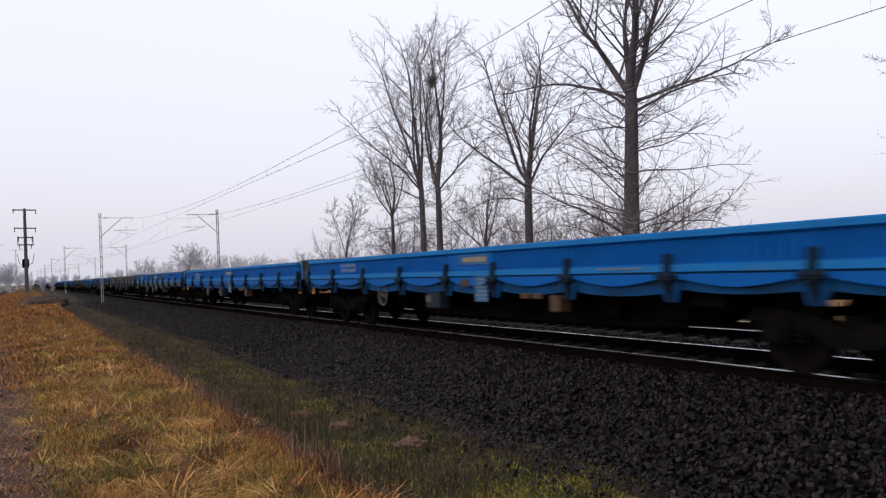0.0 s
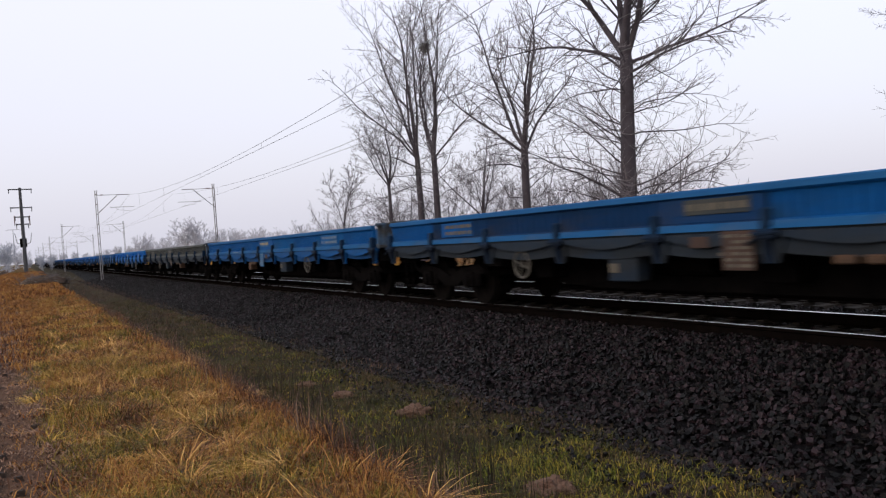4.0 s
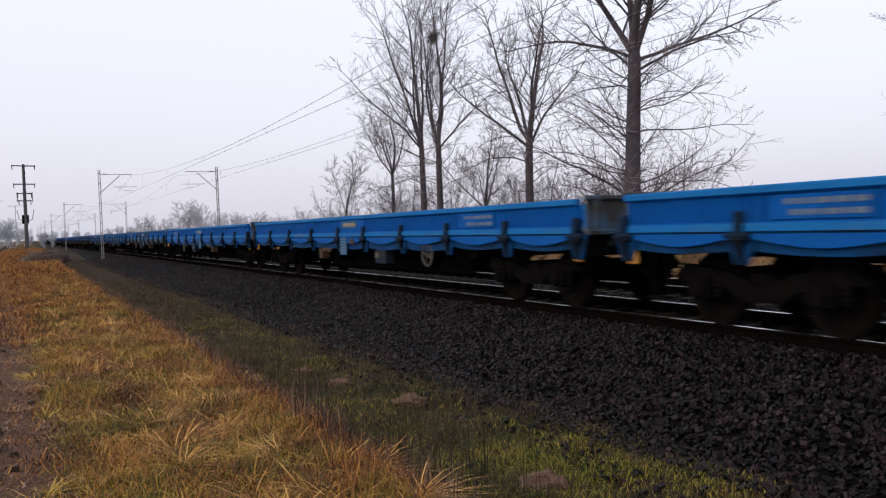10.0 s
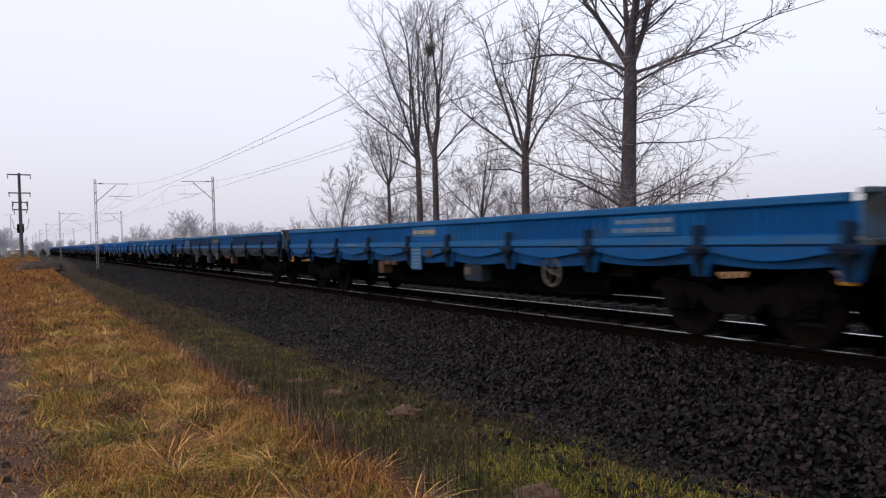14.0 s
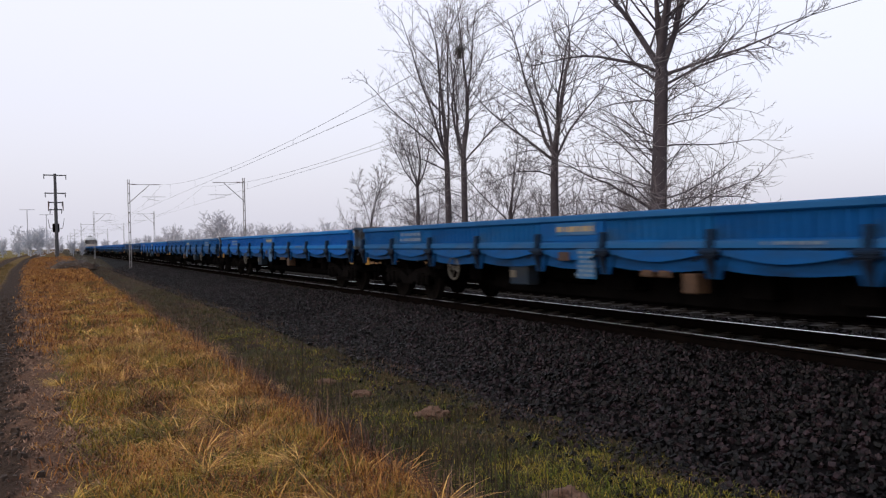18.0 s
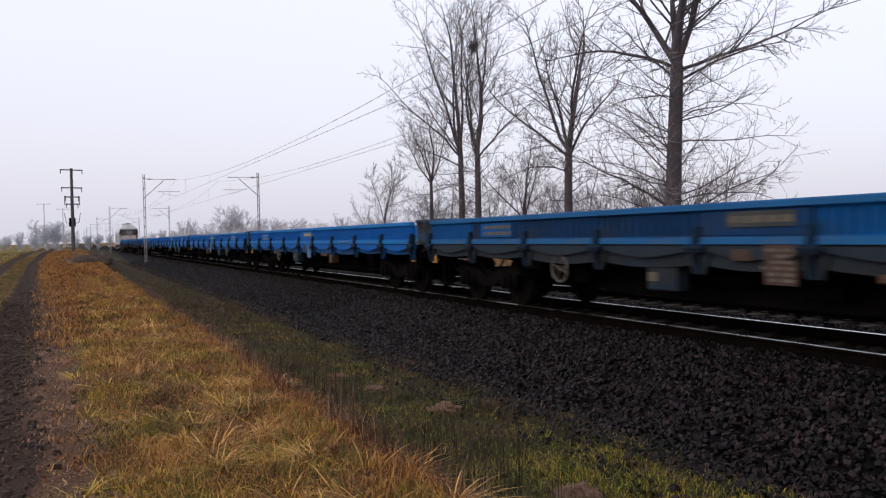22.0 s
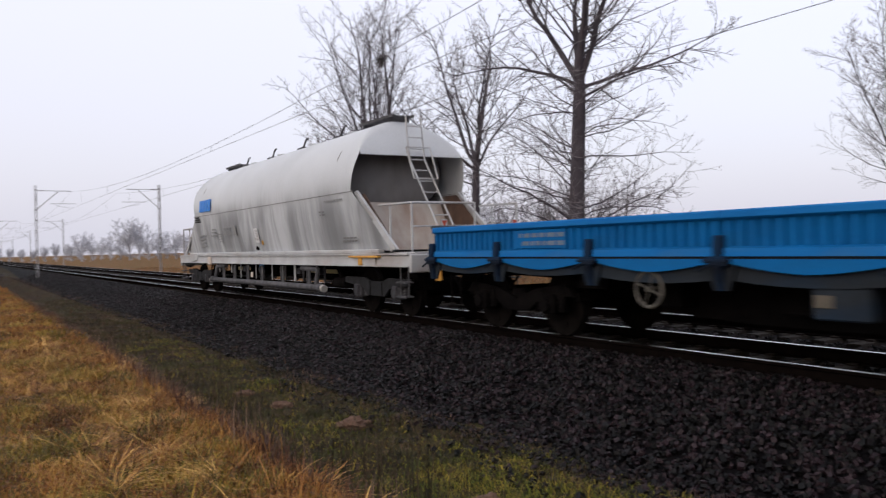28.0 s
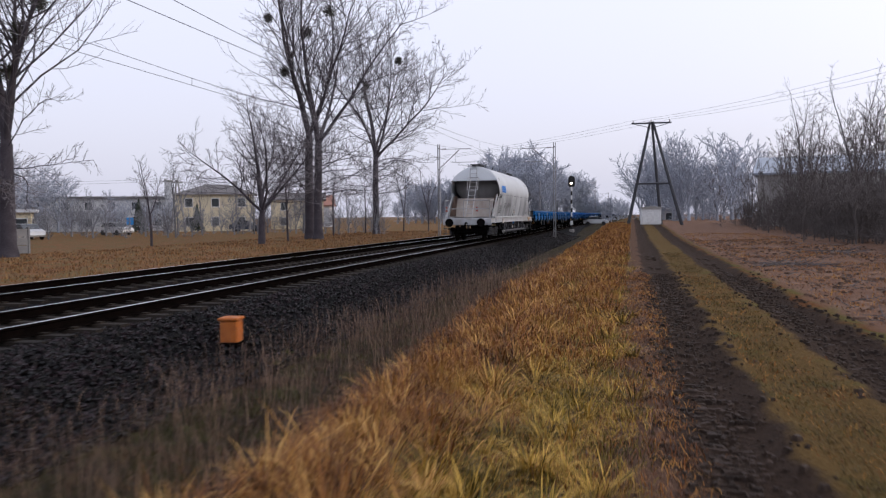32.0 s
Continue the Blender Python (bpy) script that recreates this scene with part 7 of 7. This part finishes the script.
def transformer_pole(x, y, z):
    top = thing("transformer_pole", "dark wooden switch pole with crossarms and insulators", "power pole", at=pose(x, y, z, 0, 0, 12))
    bm = bmesh.new()
    rod(bm, (0, 0, -0.4), (0, 0, 10.5), 0.24, 10, 0.16)
    part("pole", bm, M_WOODPOLE, top)
    for zz, w in ((10.3, 2.7), (8.05, 2.5), (6.9, 1.7), (6.0, 1.5)):
        bm = bmesh.new()
        box(bm, (0, 0, zz), (w, 0.12, 0.14), bev=0.02)
        for a in (-w / 2 + 0.08, w / 2 - 0.08):
            rod(bm, (a, 0, zz - 0.5), (a, 0, zz + 0.1), 0.05, 8)
        part("crossarm", bm, M_WOODPOLE, top)
    for s in (-1, 1):
        bm = bmesh.new()
        box(bm, (s * 0.85, 0, 6.45), (0.10, 0.10, 1.2), bev=0.02)
        part("fuse_holder", bm, M_INSUL, top)
    bm = bmesh.new()
    box(bm, (0, 0.2, 3.7), (0.7, 0.6, 1.1), bev=0.05)
    part("switch_box", bm, M_UNDER, top, "dark switch box")
    for s in (-1, 1):
        bm = bmesh.new()
        rod(bm, (s * 0.75, 0, 3.7), (s * 0.95, 0, 4.9), 0.03, 6)
        rod(bm, (s * 0.2, 0, 3.5), (s * 0.75, 0, 3.7), 0.03, 6)
        part("bracket", bm, M_UNDER, top)


transformer_pole(0.55, 113.0, 0.33)
# far poles take the haze-pale tone of the distant woods
for px, py, ph in ((-4.5, 190, 9.5), (-1.0, 205, 9)):
    top = thing("light_pole", "slim pole far along the line, greyed for haze", "pole", "far poles", at=pose(px, py, 0.2))
    bm = bmesh.new()
    rod(bm, (0, 0, -0.3), (0, 0, ph), 0.11, 8, 0.08)
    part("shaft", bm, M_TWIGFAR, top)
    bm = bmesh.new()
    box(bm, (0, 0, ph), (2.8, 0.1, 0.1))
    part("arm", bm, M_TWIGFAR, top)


def soil_mound(x, y, r, h, seed):
    bm = bmesh.new()
    bmesh.ops.create_uvsphere(bm, u_segments=28, v_segments=14, radius=1.0)
    for v in bm.verts:
        n = 0.35 * noise.noise(v.co * 1.6 + Vector((seed, 2, 0))) + 0.18 * noise.noise(v.co * 5)
        v.co = Vector((v.co.x * r * 1.5 * (1 + n), v.co.y * r * (1 + n), max(-0.2, v.co.z) * h * (1 + n)))
    ob = new("soil_mound", mesh_of("soil_mound", bm, M_SOIL, True))
    ob.location = (x, y, ground_z(x, y))
    tagged(ob, "low mound of dark earth beside the field track", "soil mound")


soil_mound(1.5, 66.0, 1.15, 0.55, 4)
litter = ([], [])
litter_rnd = random.Random(310)
for j in range(150):
    a, u = litter_rnd.uniform(0, 6.28), litter_rnd.random() ** 0.5
    foot = Vector((1.5 + 1.75 * u * math.cos(a), 66 + 1.15 * u * math.sin(a), ground_z(1.5, 66) + 0.60 * (1 - u * u) ** 0.5))
    b = litter_rnd.uniform(0, 6.28)
    q, rr = bough(litter_rnd, foot, Vector((math.cos(b), math.sin(b), litter_rnd.uniform(-0.1, 0.5))), litter_rnd.uniform(0.3, 1.1), 0.022, 0.010, 3, 0.2, 0)
    tube(litter, q, rr, 4)
tagged(new("cut_twigs", raw("cut_twigs", litter[0], litter[1], M_BUSH)), "brown cut twigs strewn over the earth mound", "twigs", kind="stuff")
for k, (x, y) in enumerate(((-4.6, -33), (-6.5, -24), (-7.5, -40))):
    store = ([], [])
    rnd = random.Random(300 + k)
    for j in range(40):
        a = rnd.uniform(0, 6.28)
        p = Vector((rnd.gauss(0, 0.5), rnd.gauss(0, 0.35), rnd.uniform(0.02, 0.12)))
        q, rr = bough(rnd, p, Vector((math.cos(a), math.sin(a), 0.1)), rnd.uniform(0.3, 1.0), 0.02, 0.008, 3, 0.15, 0)
        tube(store, q, rr, 4)
    ob = new("brush_heap", raw("brush_heap", store[0], store[1], M_BUSH))
    ob.location = (x, y, ground_z(x, y))
    tagged(ob, "small heap of cut brown twigs on cleared earth", "brush heap", "brush heaps", "stuff")


# ---------------------------------------------------------------- the village beyond the tracks
def house(name, label, x, y, turn, w, d, h, roof, wall, roofing, floors=2, cols=3, chimneys=1, flat=False, hip=False):
    """A plain rendered house: walls, roof, windows with frames, chimney."""
    top = thing(name, label, "house", "village houses", at=pose(x, y, -0.4, 0, 0, turn))
    bm = bmesh.new()
    box(bm, (0, 0, h / 2), (w, d, h))
    part("wall", bm, wall, top)
    bm = bmesh.new()
    o = 0.45
    if flat:
        box(bm, (0, 0, h + 0.15), (w + 2 * o, d + 2 * o, 0.3))
    elif hip:
        a, b, r = w / 2 + o, d / 2 + o, max(0.6, (w - d) / 2 + 0.8)
        low = [bm.verts.new((sx * a, sy * b, h - 0.05)) for sx, sy in ((-1, -1), (1, -1), (1, 1), (-1, 1))]
        top_l, top_r = bm.verts.new((-r, 0, h + roof)), bm.verts.new((r, 0, h + roof))
        for f in ((low[0], low[1], top_r, top_l), (low[1], low[2], top_r), (low[2], low[3], top_l, top_r), (low[3], low[0], top_l), low[::-1]):
            bm.faces.new(f)
    else:
        prism(bm, [(-d / 2 - o, h - 0.1), (d / 2 + o, h - 0.1), (d / 2 + o, h + 0.1), (0.0, h + roof), (-d / 2 - o, h + 0.1)], "x", -w / 2 - o, w / 2 + o)
    roof_ob = part("roof", bm, roofing, top)
    for k in range(chimneys):
        bm = bmesh.new()
        box(bm, (-w / 4 + k * w / 2, 0.6, h + roof * 0.85), (0.6, 0.6, 1.3))
        part("chimney", bm, M_GREYWALL, roof_ob)
    for side, span, depth, rz in (("front", w, d / 2, 0), ("end", d, w / 2, 90), ("back", w, d / 2, 180), ("far", d, w / 2, 270)):
        n = cols if span == w else max(1, cols - 1)
        for f in range(floors):
            for c in range(n):
                bm = bmesh.new()
                box(bm, (0, 0, 0), (1.15, 0.10, 1.30))
                place = pose(0, 0, 0, 0, 0, rz) @ pose(-span / 2 + span * (c + 0.5) / n, -depth, h * (f + 0.55) / floors)
                win = part("window", bm, M_WHITE, top, at=place)
                bm = bmesh.new()
                box(bm, (0, -0.05, 0), (0.96, 0.04, 1.1))
                part("pane", bm, M_GLASS, win)
    return top


house("house", "cream two-storey house with a dark shallow roof", 58, -113, 26, 10.5, 9, 5.2, 1.5, M_CREAMWALL, M_ROOF, 2, 3, 1, False, True)
house("house", "pale cream house with a grey roof", 52, -128, 22, 8, 9, 4.6, 1.2, M_CREAMWALL, M_ROOF, 2, 2)
house("long_building", "long pale flat-roofed building with a tall chimney block", 80, -118, 30, 26, 10, 5.0, 0.4, M_WHITEWALL, M_ROOF, 2, 8, 0, True)
house("shed", "small yellow garden house with a flat roof", 58.5, -74, 35, 3.4, 3, 2.6, 0.3, M_CREAMWALL, M_WHITEWALL, 1, 2, 0, True)
house("house", "low grey rendered house behind a fence", 92, -90, 40, 12, 9, 2.9, 1.3, M_GREYWALL, M_ROOF, 1, 4)
house("house", "low grey house with a dark roof", 96, -66, 48, 11, 9, 3.2, 1.6, M_GREYWALL, M_ROOF, 1, 3)
house("house", "low pale house seen past the thicket", 60, -150, 15, 10, 8, 4.0, 2.0, M_WHITEWALL, M_ROOFRED, 1, 3)
house("house", "white crossing keeper's house far along the track", -5.6, -150, 5, 5, 6, 2.6, 0.5, M_WHITEWALL, M_WHITEWALL, 1, 3, 0)
M_SHED = mat("blue_grey_sheet_roof", (0.24, 0.28, 0.34), (0.30, 0.33, 0.38), 1, 0.6)
house("warehouse", "grey warehouse with a blue-grey pitched roof behind the thicket", -25, -95, -12, 24, 13, 5.6, 2.0, M_GREYWALL, M_SHED, 1, 4, 0)


stack = thing("chimney_stack", "tall pale rendered chimney stack beside the houses", "chimney", at=pose(64.2, -110.6, -0.4, 0, 0, 26))
bm = bmesh.new()
box(bm, (0, 0, 3.5), (0.95, 0.95, 7.4), bev=0.03)
part("shaft", bm, M_WHITEWALL, stack)
bm = bmesh.new()
box(bm, (0, 0, 7.25), (1.1, 1.1, 0.18), bev=0.03)
part("cap", bm, M_CONCRETE, stack)


M_FENCE = mat("weathered_fence_concrete", (0.20, 0.20, 0.205), (0.13, 0.13, 0.135), 1.5, 0.9, bump=0.3, fine=40)


def fence():
    top = thing("panel_fence", "grey concrete panel fence along rough grass", "fence")
    n = 15
    x0, y0, x1, y1 = 33.0, -14.0, 31.2, -43.5
    turn = math.degrees(math.atan2(y1 - y0, x1 - x0))
    for k in range(n + 1):
        u = k / n
        x, y = x0 + (x1 - x0) * u, y0 + (y1 - y0) * u
        bm = bmesh.new()
        box(bm, (0, 0, 0.6), (0.14, 0.16, 1.7), bev=0.02)
        part("fence_post", bm, M_FENCE, top, at=pose(x, y, -0.35, 0, 0, turn))
        if k < n:
            step_len = math.hypot(x1 - x0, y1 - y0) / n
            for j in range(3):
                bm = bmesh.new()
                box(bm, (step_len / 2, 0, 0.25 + 0.44 * j), (step_len - 0.14, 0.06, 0.42), bev=0.01)
                part("fence_panel", bm, M_FENCE, top, at=pose(x, y, -0.35, 0, 0, turn))


fence()


def concrete_a_pole(x, y, h, lamp):
    top = thing("street_pole", "grey concrete street pole with cables", "street pole", "village street poles", at=pose(x, y, -0.3))
    for s in (-1, 1):
        bm = bmesh.new()
        rod(bm, (s * 1.1, 0, -0.3), (s * 0.08, 0, h), 0.13, 8, 0.09)
        part("leg", bm, M_CONCRETE, top)
    bm = bmesh.new()
    box(bm, (0, 0, h - 0.3), (1.6, 0.12, 0.12), bev=0.02)
    part("crossarm", bm, M_CONCRETE, top)
    if lamp:
        bm = bmesh.new()
        rod(bm, (0, 0, h - 0.2), (-0.3, 0, h + 1.0), 0.04, 6)
        rod(bm, (-0.3, 0, h + 1.0), (-1.5, 0, h + 1.2), 0.04, 6)
        box(bm, (-1.7, 0, h + 1.2), (0.55, 0.2, 0.12), bev=0.03)
        part("lamp_arm", bm, M_MAST, top)


concrete_a_pole(55.5, -98.5, 6.6, True)
concrete_a_pole(47.0, -103.0, 7.0, False)
for line in ([[(55.5 - 8.5 * u, -98.5 - 4.5 * u, z - 0.5 * 4 * u * (1 - u)) for u in [i / 8 for i in range(9)]] for z in (6.2, 6.5)]
     + [[(55.5 + 45 * u, -98.5 + 48 * u, z - 1.0 * 4 * u * (1 - u)) for u in [i / 8 for i in range(9)]] for z in (6.2, 6.5)]):
    wire("village_cable", "thin cable between village street poles", [line], 0.015)


def road_sign(x, y, z):
    top = thing("road_sign", "blue information sign on a grey post", "road sign", at=pose(x, y, -0.3, 0, 0, 30))
    bm = bmesh.new()
    rod(bm, (0, 0, -0.2), (0, 0, z), 0.04, 8)
    part("post", bm, M_MAST, top)
    bm = bmesh.new()
    box(bm, (0, -0.03, z - 0.35), (0.7, 0.03, 0.75), bev=0.01)
    part("board", bm, M_SIGNBLUE, top, "blue board")


road_sign(50.0, -80.3, 1.9)


def parked_car(x, y, turn, paint, label):
    top = thing("car", label, "car", "parked cars", at=pose(x, y, -0.35, 0, 0, turn))
    bm = bmesh.new()
    prism(bm, [(-2.05, 0.35), (-2.1, 0.75), (-1.9, 0.95), (-1.0, 1.0), (1.2, 0.98), (2.0, 0.82), (2.1, 0.45), (2.0, 0.3)], "x", -0.85, 0.85)
    part("body", bm, paint, top)
    bm = bmesh.new()
    prism(bm, [(-1.75, 0.98), (-1.2, 1.42), (0.4, 1.45), (1.15, 0.99)], "x", -0.72, 0.72)
    part("cabin", bm, M_GLASS, top, "dark glazed cabin")
    bm = bmesh.new()
    box(bm, (0, -0.4, 1.45), (1.34, 1.5, 0.05), bev=0.02)
    part("roof", bm, paint, top)
    for a in (-1.3, 1.3):
        for s in (-1, 1):
            bm = bmesh.new()
            rod(bm, (s * 0.68, a, 0.32), (s * 0.88, a, 0.32), 0.32, 16)
            part("wheel", bm, M_BLACK, top)


M_CARW = mat("silver_car_paint", (0.55, 0.56, 0.58), (0.48, 0.49, 0.5), 2, 0.35, metal=0.3)
M_CARB = mat("dark_car_paint", (0.05, 0.06, 0.09), None, 2, 0.35)
parked_car(54.0, -70.5, 60, M_CARW, "silver car parked behind the fence")
parked_car(57.0, -88.0, 70, M_CARW, "pale car parked at the roadside")
parked_car(50.0, -106.0, 100, M_CARB, "dark car parked before the cream house")
parked_car(6.0, -146.0, 90, M_CARW, "white car waiting at the level crossing")


def conifer(x, y, h, seed):
    top = thing("conifer", "small dark conifer in a village garden", "tree", "garden conifers", at=pose(x, y, -0.35))
    bm = bmesh.new()
    rod(bm, (0, 0, -0.2), (0, 0, h * 0.95), 0.09, 7, 0.02)
    part("trunk", bm, M_BARK, top)
    rnd = random.Random(seed)
    verts, faces = [], []
    for k in range(520):
        u = rnd.random() ** 0.7
        z, r = 0.25 + (h - 0.3) * u, (1 - u) * h * 0.24 + 0.05
        a = rnd.uniform(0, 6.283)
        c, s = math.cos(a), math.sin(a)
        b = len(verts)
        w = 0.10 + 0.12 * (1 - u)
        verts += [(0.2 * r * c, 0.2 * r * s, z + 0.1), (r * c - w * s, r * s + w * c, z - 0.18), (r * 1.12 * c, r * 1.12 * s, z - 0.10), (r * c + w * s, r * s - w * c, z - 0.18)]
        faces.append((b, b + 1, b + 2, b + 3))
    part("needles", raw("needles", verts, faces, M_CONIFER), None, top)


for k, (x, y, h) in enumerate(((49, -62, 4.2), (53, -66, 3.6), (62, -100, 4.5), (56, -104, 3.8), (66, -70, 5.0), (70, -76, 5.5))):
    conifer(x, y, h, 400 + k)


def rail_lubricator(x, y):
    """A small yellow lineside block beyond the second track."""
    top = thing("lineside_block", "low faded yellow lineside block", "marker", at=pose(x, y, ground_z(x, y)))
    bm = bmesh.new()
    box(bm, (0, 0, 0.04), (0.4, 0.6, 0.16), bev=0.03)
    part("block", bm, M_YELLOW, top)
    bm = bmesh.new()
    box(bm, (0, 0, 0.125), (0.26, 0.36, 0.03), bev=0.01)
    part("cap", bm, M_MASTORANGE, top, "orange lid")


rail_lubricator(16.6, -19.4)


# ---------------------------------------------------------------- everything that moves
def motions():
    times = [2.0 * i for i in range(17)]
    for wagon, behind, turn in TRAIN:
        walk(wagon, [(t, pose(TRACK_1, travel(t) + behind, 0, 0, 0, turn)) for t in times])
        for ob in wagon.children:
            if ob.name.startswith("wheelset"):
                y = ob.location.y
                rows = [(i / FPS, pose(0, y, WHEEL_R, (1 if turn == 0 else -1) * math.degrees((604.75 - travel(i / FPS)) / WHEEL_R), 0, 0)) for i in range(961)]
                walk(ob, rows)


motions()
